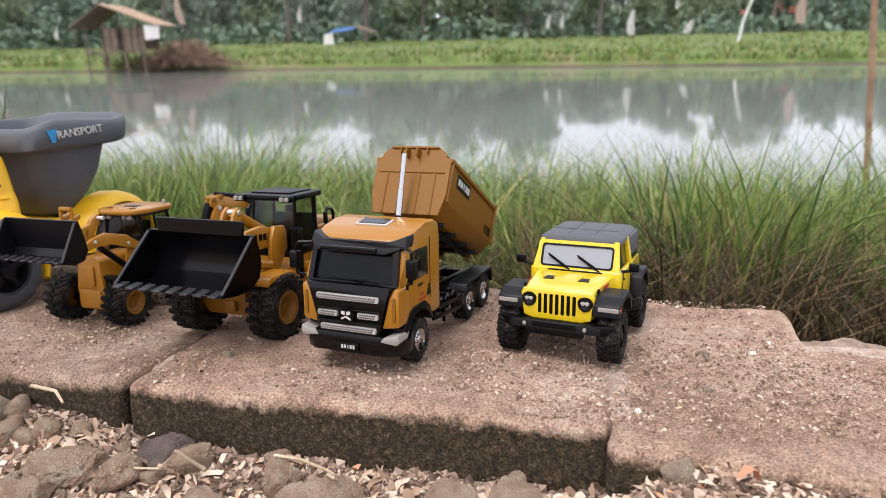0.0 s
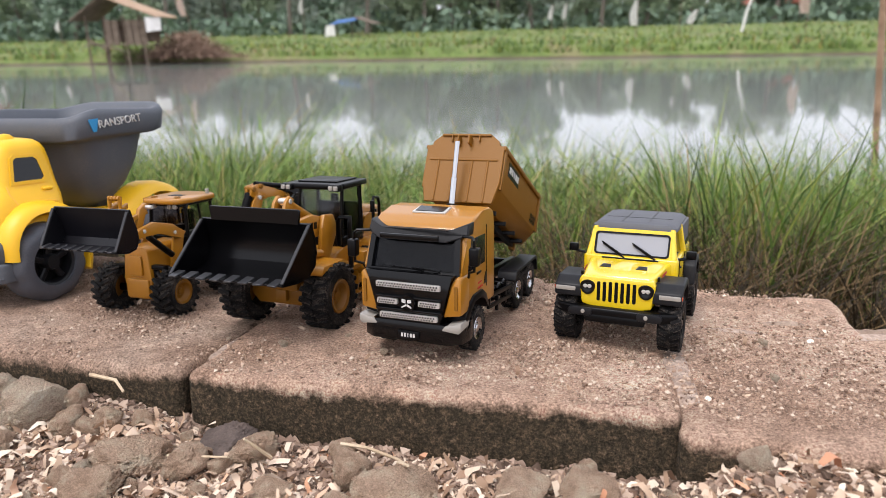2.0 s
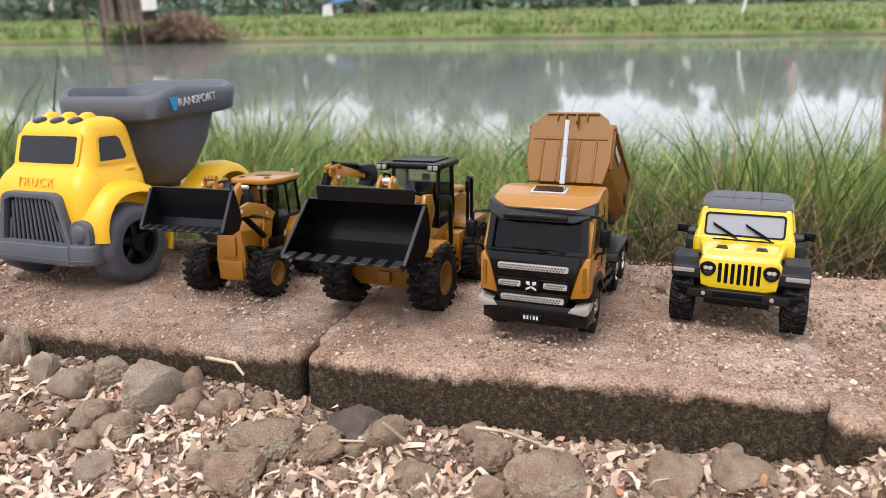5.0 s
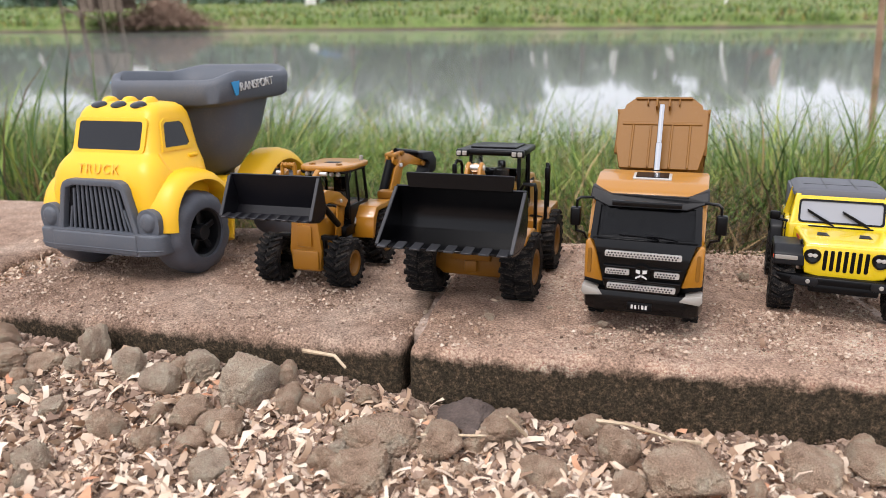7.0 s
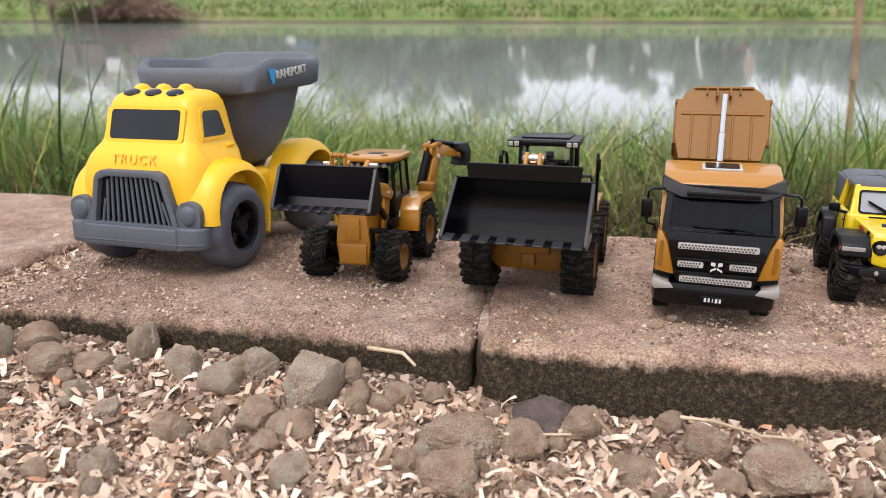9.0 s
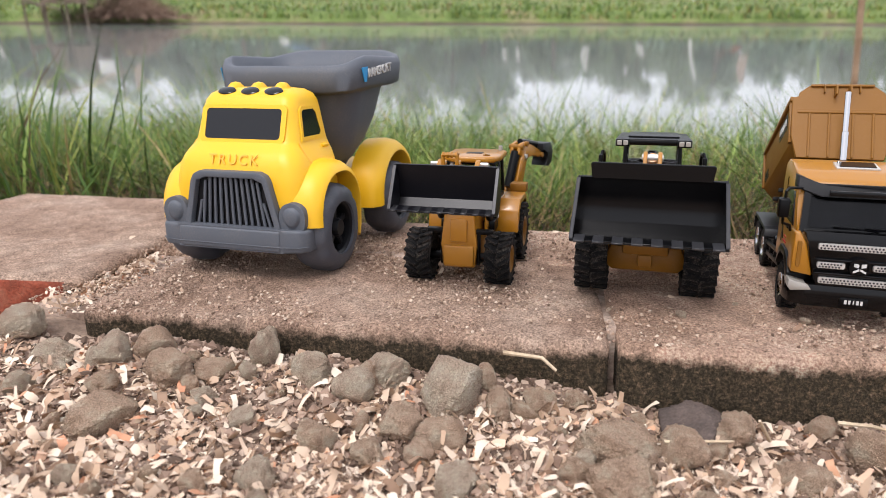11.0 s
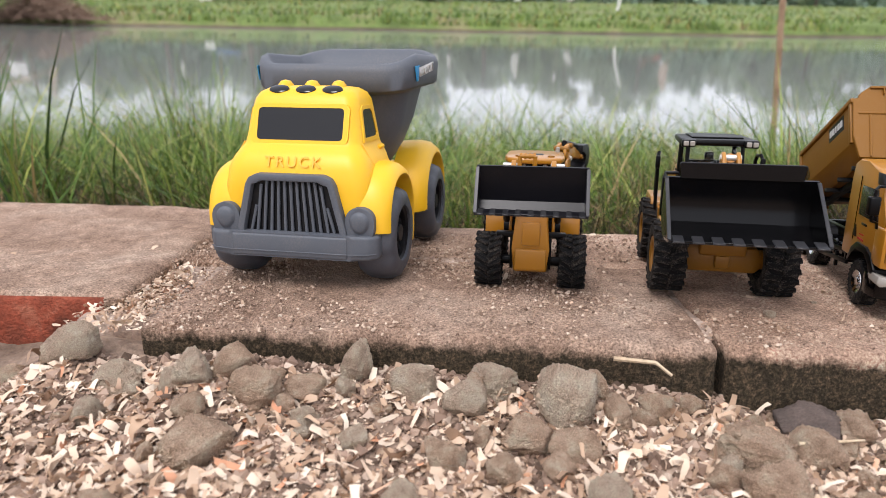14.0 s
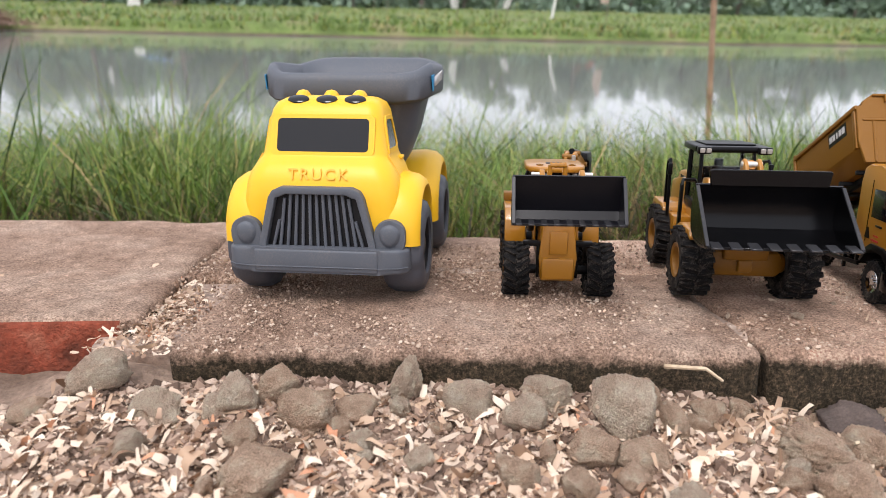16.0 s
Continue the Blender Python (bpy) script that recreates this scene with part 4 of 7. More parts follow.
# ---- tipper truck ----
def tipper():
    t = thing("toy_tipper_truck", WALL @ pose(-0.0560, 0.029, 0.0006, 0, 0, -9.5), "ochre die-cast toy tipper truck with black chassis and raised bed", "toy truck")

    def form(x, y, z):
        lift = 7.0 if y < 26 else 2.0
        return x, (1.5 * y if y < 0 else 1.12 * y if y < 24 else y + 2.9), z + lift * max(0.85, min(1.0, z / 7))
    FORM[0] = form
    bm = bmesh.new()
    for s in (-1, 1):
        box(bm, s * 7.5, 62, 15, 3, 104, 6, 0.4)
    for y in (18, 40, 60, 84, 108):
        box(bm, 0, y, 15, 16, 3, 5, 0.3)
    box(bm, 0, 12, 15, 30, 30, 8, 0.8)
    for y in (0, 72, 97):
        cyl(bm, 1.6, "x", (0, y, 9.5), -20, 20, 10)
    box(bm, 0, 114, 13, 40, 2, 5, 0.4)
    piece("chassis", bm, BLACK, t)
    # cab shell
    bm = bmesh.new()
    side = [(-13.4, 17), (-13.8, 34), (-12.6, 36), (-9.6, 50), (-7, 55.5), (-2, 58.8), (8, 60.6), (17, 60.8), (22.5, 58), (24, 50), (24, 13), (12.5, 13), (11, 19), (6, 22.5), (-6, 22.5), (-11, 18)]
    prism(bm, side, "x", -24.6, 24.6, 1.5, 3)
    cab = piece("cab", bm, GOLD, t)
    bm = bmesh.new()
    plate(bm, [(-8.5, -0.5, 59.9), (8.5, -0.5, 59.9), (8.5, 7.5, 61.3), (-8.5, 7.5, 61.3)], 1.2, 0.2)
    hatch = piece("roof_hatch", bm, SILVER, cab, "silver framed roof hatch")
    bm = bmesh.new()
    plate(bm, [(-7.2, 0.4, 60.4), (7.2, 0.4, 60.4), (7.2, 6.6, 61.6), (-7.2, 6.6, 61.6)], 0.5)
    piece("hatch_glass", bm, TINTED, hatch)
    # windscreen, its frame and the visor
    bm = bmesh.new()
    outer = [(-23.6, 34.5), (23.6, 34.5), (22.6, 51), (-22.6, 51)]
    inner = [(-20.8, 36.3), (20.8, 36.3), (20, 49.6), (-20, 49.6)]
    ring(bm, outer, inner, "y", 0, 3)
    for v in bm.verts:
        v.co.y += -14.9 + (v.co.z - 34.5) * 0.21 + 0.0012 * v.co.x * v.co.x
    screen = piece("windscreen_frame", bm, BLACKGLOSS, t)
    bm = bmesh.new()
    rows = []
    for z in (36, 40.5, 45, 49.8):
        rows.append([bm.verts.new((x, -13.6 + (z - 34.5) * 0.21 + 0.0012 * x * x, z)) for x in (-21, -14, -7, 0, 7, 14, 21)])
    for p, q in zip(rows, rows[1:]):
        for k in range(6):
            bm.faces.new((p[k], p[k + 1], q[k + 1], q[k]))
    bmesh.ops.solidify(bm, geom=bm.faces[:], thickness=0.5)
    piece("windscreen", bm, TINTED, screen, "dark glossy windscreen")
    for s in (-1, 1):
        bm = bmesh.new()
        tube(bm, [(s * 2 + 8, -14.3, 36.2), (s * 2 + 1, -14.6, 37.2), (s * 2 - 9, -14.3, 37.4)] if s < 0 else [(14, -14.0, 36.2), (7, -14.5, 37.3), (1, -14.6, 37.6)], 0.35, 6)
        piece("wiper", bm, BLACK, screen)
    bm = bmesh.new()
    prism(bm, [(-25.4, 52), (-17, 49.6), (17, 49.6), (25.4, 52), (25, 57.5), (16.5, 54.2), (-16.5, 54.2), (-25, 57.5)], "y", -15.4, -10.4, 0.6)
    for v in bm.verts:
        v.co.y += (v.co.z - 50) * 0.38 + 0.008 * v.co.x * v.co.x
    visor = piece("sun_visor", bm, DARKGREY, t, "matt black sun visor")
    bm = bmesh.new()
    box(bm, 0, -15.2, 52, 29, 1.2, 2.4, 0.3)
    piece("visor_slot", bm, BLACKGLOSS, visor)
    # nose: black panel with three bright grilles
    bm = bmesh.new()
    prism(bm, [(-15.8, 12), (15.8, 12), (19.2, 30), (22.5, 35.8), (-22.5, 35.8), (-19.2, 30)], "y", -16.4, -12, 0.7)
    for z in (17.9, 23.9):
        box(bm, 0, -16.6, z, 33, 1.4, 0.9, 0.2)
    nose = piece("grille_panel", bm, BLACKGLOSS, t, "glossy black grille panel")
    for x0, x1, z in ((-16.2, 16.2, 29.6), (-15.8, -5.2, 23.2 - 1.6), (5.2, 15.8, 23.2 - 1.6), (-14.6, 14.6, 14.9)):
        bm = bmesh.new()
        prism(bm, rrect(x0, x1, z - 1.35, z + 1.35, 0.7, 3), "y", -17.3, -16, 0.15, 1)
        bar = piece("grille_bar", bm, SILVER, nose, "silver honeycomb grille bar")
        bm = bmesh.new()
        n_h = int((x1 - x0) / 1.45)
        for k in range(n_h):
            for j in (0, 1):
                cyl(bm, 0.42, "y", (x0 + 1.0 + (k + 0.5 * j) * (x1 - x0 - 2.0) / n_h, -17.36, z - 0.55 + 1.1 * j), -0.06, 0.1, 6)
        piece("honeycomb", bm, DARKGREY, bar)
    bm = bmesh.new()
    lathe(bm, [(0, -17.4), (3.0, -17.4), (3.3, -17.9), (3.9, -17.9), (4.1, -17.2), (4.1, -16)], "y", (0, 0, 21.6), 28)
    badge = piece("badge", bm, BLACKGLOSS, nose)
    bm = bmesh.new()
    for s in (-1, 1):
        plate(bm, [(s * 0.5, -17.9, 23.4), (s * 2.3, -17.9, 23.6), (s * 2.3, -17.9, 22.2), (s * 0.5, -17.9, 21.8)][::s], 0.3)
        plate(bm, [(s * 0.2, -17.9, 21.4), (s * 2.4, -17.9, 20.2), (s * 2.4, -17.9, 19.4), (s * 0.2, -17.9, 20.5)][::s], 0.3)
    piece("badge_mark", bm, WHITEINK, badge)
    for s in (-1, 1):
        bm = bmesh.new()
        prism(bm, [(s * 16.5, 15.5), (s * 25.3, 17), (s * 25.3, 34), (s * 23.2, 35.2), (s * 20.2, 30)], "y", -15.6, -8, 0.8)
        corner = piece("corner_panel", bm, GOLD, t)
        bm = bmesh.new()
        prism(bm, rrect(min(s * 22.2, s * 23.8), max(s * 22.2, s * 23.8), 19.5, 31, 0.7), "y", -16.1, -15.2, 0.1, 1)
        piece("air_deflector", bm, GOLD_MATT, corner)
        bm = bmesh.new()
        prism(bm, [(s * 16.2, 9.9), (s * 24.6, 9.0), (s * 26.0, 10.6), (s * 25.7, 14.0), (s * 18.0, 12.2)], "y", -16.9, -9, 0.5)
        piece("headlight", bm, LAMP, t, "pale headlight lens")
        # doors, windows, mirrors
        bm = bmesh.new()
        plate(bm, [(s * 24.95, -8.5, 35), (s * 24.95, 9.5, 35), (s * 24.95, 9.5, 49), (s * 24.95, -5.2, 49.5)][::s], 1.0, 0.1)
        piece("side_window", bm, TINTED, cab)
        bm = bmesh.new()
        for a, b in (((-9.5, 18), (-9.5, 33)), ((12.2, 22), (12.2, 53))):
            tube(bm, [(s * 24.7, a[0], a[1]), (s * 24.7, b[0], b[1])], 0.22, 5)
        piece("door_seam", bm, BLACK, cab)
        bm = bmesh.new()
        plate(bm, [(s * 24.9, 8.5, 24), (s * 24.9, 13, 24), (s * 24.9, 11.8, 29.5), (s * 24.9, 10.6, 29.5)][::s], 0.6)
        box(bm, s * 24.8, 2, 31.5, 0.6, 5, 1.1, 0.2)
        piece("door_mark", bm, BLACK, cab)
        bm = bmesh.new()
        for k in range(4):
            box(bm, s * 24.75, 1.2 + 1.7 * k, 24, 0.25, 1.2, 0.9)
            box(bm, s * 24.75, 1.5 + 1.2 * k, 26.4, 0.25, 0.8, 0.6)
        piece("door_print", bm, REDINK, cab)
        bm = bmesh.new()
        tube(bm, [(s * 23.5, -10.5, 52.5), (s * 29, -12.5, 52.7), (s * 30.2, -13, 51.5), (s * 30.4, -13, 48)], 0.65, 8)
        tube(bm, [(s * 30.4, -13, 41), (s * 30.2, -13, 37.5), (s * 27, -11.5, 36.2), (s * 26.2, -10.5, 33.5)], 0.65, 8)
        arm = piece("mirror_arm", bm, BLACK, t)
        bm = bmesh.new()
        box(bm, s * 30.6, -13.4, 44.4, 4.6, 3.2, 8.4, 0.9, 3)
        piece("mirror", bm, BLACK, arm)
        bm = bmesh.new()
        prism(bm, [(-12, 8), (-12, 15), (-8.5, 20), (-4, 22.5), (5, 22.5), (10, 19), (13.5, 12), (11.8, 11), (8.5, 16.5), (4.5, 19.6), (-4, 19.6), (-8, 16), (-10, 10)], "x", *sorted((s * 16, s * 25.8)), 0.4)
        piece("front_mudguard", bm, BLACK, t)
    bm = bmesh.new()
    prism(bm, [(-26.2, -9.5), (-24.5, -14.2), (-19, -16.6), (19, -16.6), (24.5, -14.2), (26.2, -9.5), (26, -6), (-26, -6)], "z", 3.6, 12.4, 0.9)
    bumper = piece("bumper", bm, BLACKGLOSS, t)
    bm = bmesh.new()
    box(bm, 0, -16.9, 6.6, 10.5, 0.8, 2.6, 0.2)
    plate_ob = piece("number_plate", bm, BLACK, bumper)
    bm = bmesh.new()
    for k, wd in enumerate((1.2, 1.0, 0.5, 1.2, 1.1)):
        box(bm, -3.1 + 1.5 * k, -17.35, 6.6, wd * 0.8, 0.3, 0.9)
    piece("plate_bars", bm, WHITEINK, plate_ob)
    # running gear
    tread = (3.2, 1.0, 0.6)
    wheel_set(t, [(-21.5, 0), (21.5, 0)], 11.3, 7.5, RUBBER, CHROME, 5.6, 2.2, "hub", 26, tread, 14, 8)
    wheel_set(t, [(s * 20.5, y) for y in (72, 97) for s in (-1, 1)], 11.3, 8.5, RUBBER, CHROME, 5.6, 2.6, "hub", 26, (3.6, 1.0, 0.6), 14, 8)
    for s in (-1, 1):
        bm = bmesh.new()
        for z in (8.5, 14):
            box(bm, s * 23.2, 40, z, 1.4, 44, 2.2, 0.3)
        for y in (20, 33, 47, 60):
            box(bm, s * 23, y, 11.5, 1.6, 1.8, 8, 0.2)
        piece("side_guard", bm, BLACK, t)
        bm = bmesh.new()
        for y in (26, 35, 44, 53):
            cyl(bm, 4.2, "x", (0, y, 15.5), *sorted((s * 11, s * 21)), seg=16, w=0.8)
        piece("air_tanks", bm, BLACKGLOSS, t)
        bm = bmesh.new()
        prism(bm, [(60, 17), (62, 21), (65, 22), (105, 22), (108, 20), (109, 12), (107.5, 12), (106.5, 19), (104, 20.6), (65.5, 20.6), (63, 19.6), (61, 16.5)], "x", *sorted((s * 14.5, s * 25.4)), 0.3)
        piece("rear_mudguard", bm, DARKGREY, t)
        bm = bmesh.new()
        box(bm, s * 18, 115, 14.5, 6, 2, 3, 0.4)
        piece("tail_lamp", bm, BLACK, t)
    # ram
    FORM[0] = None
    bm = bmesh.new()
    cyl(bm, 3.0, "z", (0, 0, 0), -24, 4, 18, 0.6)
    ram = piece("ram_barrel", bm, BLACK, t)
    ram.matrix_local = Matrix.Translation((0, 0.0290, 0.0625)) @ Matrix.Rotation(radians(-16), 4, "X")
    bm = bmesh.new()
    cyl(bm, 1.35, "z", (0, 0, 0), 0, 37, 16, 0.3)
    cyl(bm, 1.7, "z", (0, 0, 0), 0, 18, 16, 0.3)
    piece("ram_rod", bm, CHROME, ram, "bright chrome ram rod")
    # bed, hinged at its rear lower edge
    bed = new("bed")
    bed.parent = t
    bed.matrix_local = pose(0, 0.1125, 0.0295, -26, 0, 0)
    hold = bed

    def bp(name, b, mat, label="", parent=None):
        ob = piece(name, b, mat, parent or hold, label)
        return ob
    L, W, Hh = 82, 21.5, 32
    shell = bmesh.new()
    # floor with sloped sides
    prism(shell, [(-W + 7, 0), (W - 7, 0), (W, 9), (W, Hh), (W - 1.6, Hh), (W - 1.6, 9.6), (W - 7.6, 1.8), (-W + 7.6, 1.8), (-W + 1.6, 9.6), (-W + 1.6, Hh), (-W, Hh), (-W, 9)], "y", -L, 2, 0.3, 1)
    bpd = piece("bed_shell", shell, GOLD_MATT, hold)
    b = bmesh.new()
    prism(b, [(-W + 2.2, 0), (W - 2.2, 0), (W + 0.5, 12), (W + 0.5, Hh), (W - 2.5, Hh), (W - 2.5, Hh + 2.5), (W - 7.5, Hh + 6.5), (-W + 7.5, Hh + 6.5), (-W + 2.5, Hh + 2.5), (-W + 2.5, Hh), (-W - 0.5, Hh), (-W - 0.5, 12)], "y", -L - 1.8, -L, 0.3, 1)
    bp("front_board", b, GOLD_MATT)
    b = bmesh.new()
    for x in (-14, -5.2, 5.2, 14):
        box(b, x, -L - 2.0, 12, 1.2, 0.9, 23, 0.3, 1)
    box(b, 0, -L - 2.0, Hh - 8, 39, 0.8, 1.2, 0.3, 1)
    for s in (-1, 1):
        box(b, s * 3.1, -L - 4.2, Hh + 2, 1.0, 5.6, 5, 0.3, 1)
        box(b, s * 7.8, -L - 2.6, Hh + 4, 0.7, 2, 4, 0.2, 1)
    bp("front_ribs", b, GOLD_MATT)
    b = bmesh.new()
    prism(b, [(-L - 3, Hh + 6.5), (-L + 16, Hh + 6.9), (-L + 16, Hh + 5.9), (-L - 3, Hh + 5.3)], "x", -W + 7.5, W - 7.5, 0.2, 1)
    bp("canopy", b, GOLD_MATT)
    for s in (-1, 1):
        b = bmesh.new()
        box(b, s * (W + 0.5), -L / 2, Hh - 0.8, 1.8, L + 3, 2.4, 0.4)
        for y in (-L + 1.5, 0.5):
            box(b, s * (W + 0.4), y, Hh / 2 + 4, 1.6, 3, Hh - 9, 0.3)
        bp("side_rail", b, GOLD_MATT)
        b = bmesh.new()
        plate(b, [(s * (W + 0.15), -L + 12, Hh - 11.5), (s * (W + 0.15), -L + 34, Hh - 11.5), (s * (W + 0.15), -L + 34, Hh - 3.5), (s * (W + 0.15), -L + 12, Hh - 3.5)][::s], 0.5)
        badge_ob = bp("name_board", b, BLACK)
        b = bmesh.new()
        for k, wd in enumerate((3.0, 2.6, 1.2, 3.0, 2.8)):
            box(b, s * (W + 0.35), -L + 15 + 3.9 * k, Hh - 7.5, 0.3, wd, 3.6)
        bp("name_bars", b, WHITEINK, "", badge_ob)
        b = bmesh.new()
        for k in range(5):
            plate(b, [(s * (W + 0.2), -15 + 2.6 * k, 11), (s * (W + 0.2), -13.6 + 2.6 * k, 11), (s * (W + 0.2), -11.8 + 2.6 * k, 17), (s * (W + 0.2), -13.2 + 2.6 * k, 17)][::s], 0.3)
        bp("warning_stripes", b, BLACK)
        b = bmesh.new()
        box(b, s * (W - 3), 3.5, Hh + 1, 4, 4, 4, 0.8)
        cyl(b, 1.6, "x", (s * (W - 3), 4.5, Hh + 2), -2.4, 2.4, 12)
        box(b, s * 9, -2, -2.5, 3, 6, 5, 0.5)
        bp("hinge", b, GOLD_MATT)
    b = bmesh.new()
    prism(b, [(-W + 8, 1), (W - 8, 1), (W - 0.5, 10), (W - 0.5, Hh), (-W + 0.5, Hh), (-W + 0.5, 10)], "y", 1.8, 3.6, 0.4)
    bp("tailgate", b, GOLD_MATT)
    b = bmesh.new()
    for s in (-1, 1):
        box(b, s * 9, -L / 2, -1.8, 3, L - 6, 3.4, 0.3)
    for y in (-70, -50, -30, -12):
        box(b, 0, y, -1.2, 36, 2, 2.2, 0.2)
    bp("subframe", b, DARKGREY)
    return t


tipper()


# ---- off-road car ----
def offroader():
    t = thing("toy_offroad_car", WALL @ pose(0.0355, 0.0485, 0.0006, 0, 0, -12.5), "bright yellow toy off-road car with dark grey hardtop and black bumpers", "toy car")

    def form(x, y, z):
        a = abs(x)
        a = bend(((0, 0), (20, 19), (27.2, 30), (31, 33)), a)
        return (a if x > 0 else -a), bend(((-21, -16), (-15, -10.8), (24, 29), (60, 61), (81, 80)), y), bend(((0, 4), (9.8, 16.5), (14, 21), (22.6, 31), (28, 35), (33, 38), (47, 50.5), (53, 56)), z)
    FORM[0] = form
    bm = bmesh.new()
    box(bm, 0, 28, 12.5, 34, 82, 7, 1)
    for y in (0, 60):
        cyl(bm, 1.6, "x", (0, y, 11), -20, 20, 10)
    box(bm, 0, 4, 7.5, 26, 14, 3, 0.6)
    for s in (-1, 1):
        box(bm, s * 22, 30, 11, 3, 36, 3, 0.8)
    piece("chassis", bm, BLACK, t)
    # tub, hood, cabin
    bm = bmesh.new()
    hood = []
    for y, hw, z0, z1 in ((-13.4, 17.0, 14, 28.0), (-12.6, 17.6, 14, 29.6), (-6, 18.6, 14, 31.0), (8, 20.0, 14, 32.2), (19, 21.2, 14, 33.0)):
        hood.append([Vector((x, y, z)) for x, z in rrect(-hw, hw, z0, z1, 2.6, 4)])
    loft(bm, hood)
    body = piece("bonnet", bm, LEMON, t)
    bm = bmesh.new()
    prism(bm, [(17, 14), (72, 14), (76, 18), (76.5, 34.2), (17, 34.2)], "x", -23.2, 23.2, 1.2, 3)
    piece("tub", bm, LEMON, t)
    # grille with seven slots
    bm = bmesh.new()
    prism(bm, [(-19, 25.5), (-17.8, 29), (17.8, 29), (19, 25.5), (17.4, 14.8), (11, 13.4), (-11, 13.4), (-17.4, 14.8)], "y", -15.2, -11.5, 0.9, 3)
    face = piece("grille", bm, LEMON, t)
    for k in range(7):
        bm = bmesh.new()
        x = (k - 3) * 2.95
        prism(bm, rrect(x - 0.85, x + 0.85, 16.2 + 0.1 * abs(k - 3), 26.4 - 0.12 * abs(k - 3), 0.7, 3), "y", -15.45, -14.4, 0.1, 1)
        piece("grille_slot", bm, BLACK, face)
    for s in (-1, 1):
        bm = bmesh.new()
        lathe(bm, [(0, -15.6), (2.2, -15.9), (2.5, -16.1), (3.5, -16.1), (3.8, -15.6), (3.9, -14)], "y", (s * 14.4, 0, 22.6), 28)
        lamp = piece("headlight", bm, BLACKGLOSS, t, "round black-rimmed headlight")
        bm = bmesh.new()
        for q in (-1, 1):
            lathe(bm, [(0, -16.5), (0.9, -16.4), (1.1, -16.0)], "y", (s * 14.4 + q * 1.0, 0, 22.6), 12)
        box(bm, s * 14.4, -16.2, 22.6, 4.4, 0.3, 0.5)
        piece("lens", bm, SILVER, lamp)
        # vents, latches
        bm = bmesh.new()
        plate(bm, [(s * 6.4, -0.5, 31.95), (s * 12.2, -0.5, 31.95), (s * 11.4, 5, 32.35), (s * 7.4, 5, 32.35)][::s], 0.5, 0.1)
        piece("bonnet_vent", bm, DARKGREY, body)
        bm = bmesh.new()
        box(bm, s * 19.2, -7.5, 28.5, 1.2, 2.0, 3.2, 0.3)
        piece("bonnet_latch", bm, BLACK, body)
        bm = bmesh.new()
        for k in range(7):
            box(bm, 0, k * 1.35 - 4, 0, 0.2, 0.9, 1.3)
        FORM[0] = None
        mk = piece("side_print", bm, REDINK, body)
        mk.matrix_local = pose(s * 0.0193, 0.008, 0.0352, 0, 0, -s * 4.5)
        FORM[0] = form
        # flared arches
        bm = bmesh.new()
        arch = [(-15.5, 17.5), (-15, 22), (-9, 26.4), (7, 26.4), (13.5, 22), (17, 14), (15, 13.6), (11.5, 20.4), (6, 23.4), (-8, 23.4), (-12, 20), (-12.5, 17)]
        prism(bm, arch, "x", *sorted((s * 17.5, s * 27.2)), 0.8, 2)
        fl = piece("front_arch", bm, DARKGREY, t, "black plastic wheel arch")
        bm = bmesh.new()
        box(bm, s * 23.6, -15.3, 20.6, 6.4, 1.0, 1.8, 0.3)
        piece("indicator", bm, LAMP, fl)
        bm = bmesh.new()
        box(bm, s * 26.6, -13.6, 20.6, 1.4, 2.2, 1.8, 0.3)
        piece("side_marker", bm, ORANGE, fl)
        bm = bmesh.new()
        prism(bm, [(46, 13.6), (49, 22), (54, 26.6), (67, 26.6), (72, 22), (75, 14), (73, 13.6), (69, 21), (65, 23.6), (55.5, 23.6), (52, 21), (48, 13.2)], "x", *sorted((s * 20, s * 27.2)), 0.8, 2)
        piece("rear_arch", bm, DARKGREY, t, "black plastic wheel arch")
        # mirrors
        bm = bmesh.new()
        box(bm, s * 27.6, 19, 37.4, 4.6, 2.6, 4.8, 0.8, 2)
        tube(bm, [(s * 23, 19.5, 34.4), (s * 26.4, 19.4, 35.4)], 0.8, 8)
        piece("door_mirror", bm, BLACK, t)
        # doors
        bm = bmesh.new()
        for pts in ([(s * 23.3, 21, 34), (s * 23.3, 21, 17), (s * 23.3, 24, 15.2), (s * 23.3, 44, 15.2), (s * 23.3, 46, 22), (s * 23.3, 46, 34)],):
            tube(bm, pts, 0.2, 5)
        box(bm, s * 23.5, 42, 29.5, 0.8, 3.6, 1.1, 0.3)
        box(bm, s * 23.5, 22, 28, 0.8, 1.8, 1.2, 0.2)
        piece("door_trim", bm, BLACK, t)
        # roof pillars
        bm = bmesh.new()
        tube(bm, [(s * 21.6, 18.5, 33.8), (s * 20.2, 25.5, 49.5)], 1.0, 8)
        tube(bm, [(s * 22.4, 46, 33.8), (s * 20.6, 45.5, 50)], 1.3, 8)
        piece("roof_pillar", bm, LEMON, t)
        bm = bmesh.new()
        plate(bm, [(s * 22.0, 21, 34.4), (s * 22.0, 45, 34.4), (s * 20.4, 44.6, 49.6), (s * 20.4, 27.2, 49.6)][::s], 0.5)
        piece("door_glass", bm, TINTED, t)
        bm = bmesh.new()
        plate(bm, [(s * 22.7, 47.2, 34.8), (s * 22.7, 75, 34.8), (s * 21.2, 73, 49.6), (s * 21.2, 47, 49.6)][::s], 0.7)
        piece("rear_quarter_glass", bm, TINTED, t)
    # windscreen in its yellow frame
    FORM[0] = None
    bm = bmesh.new()
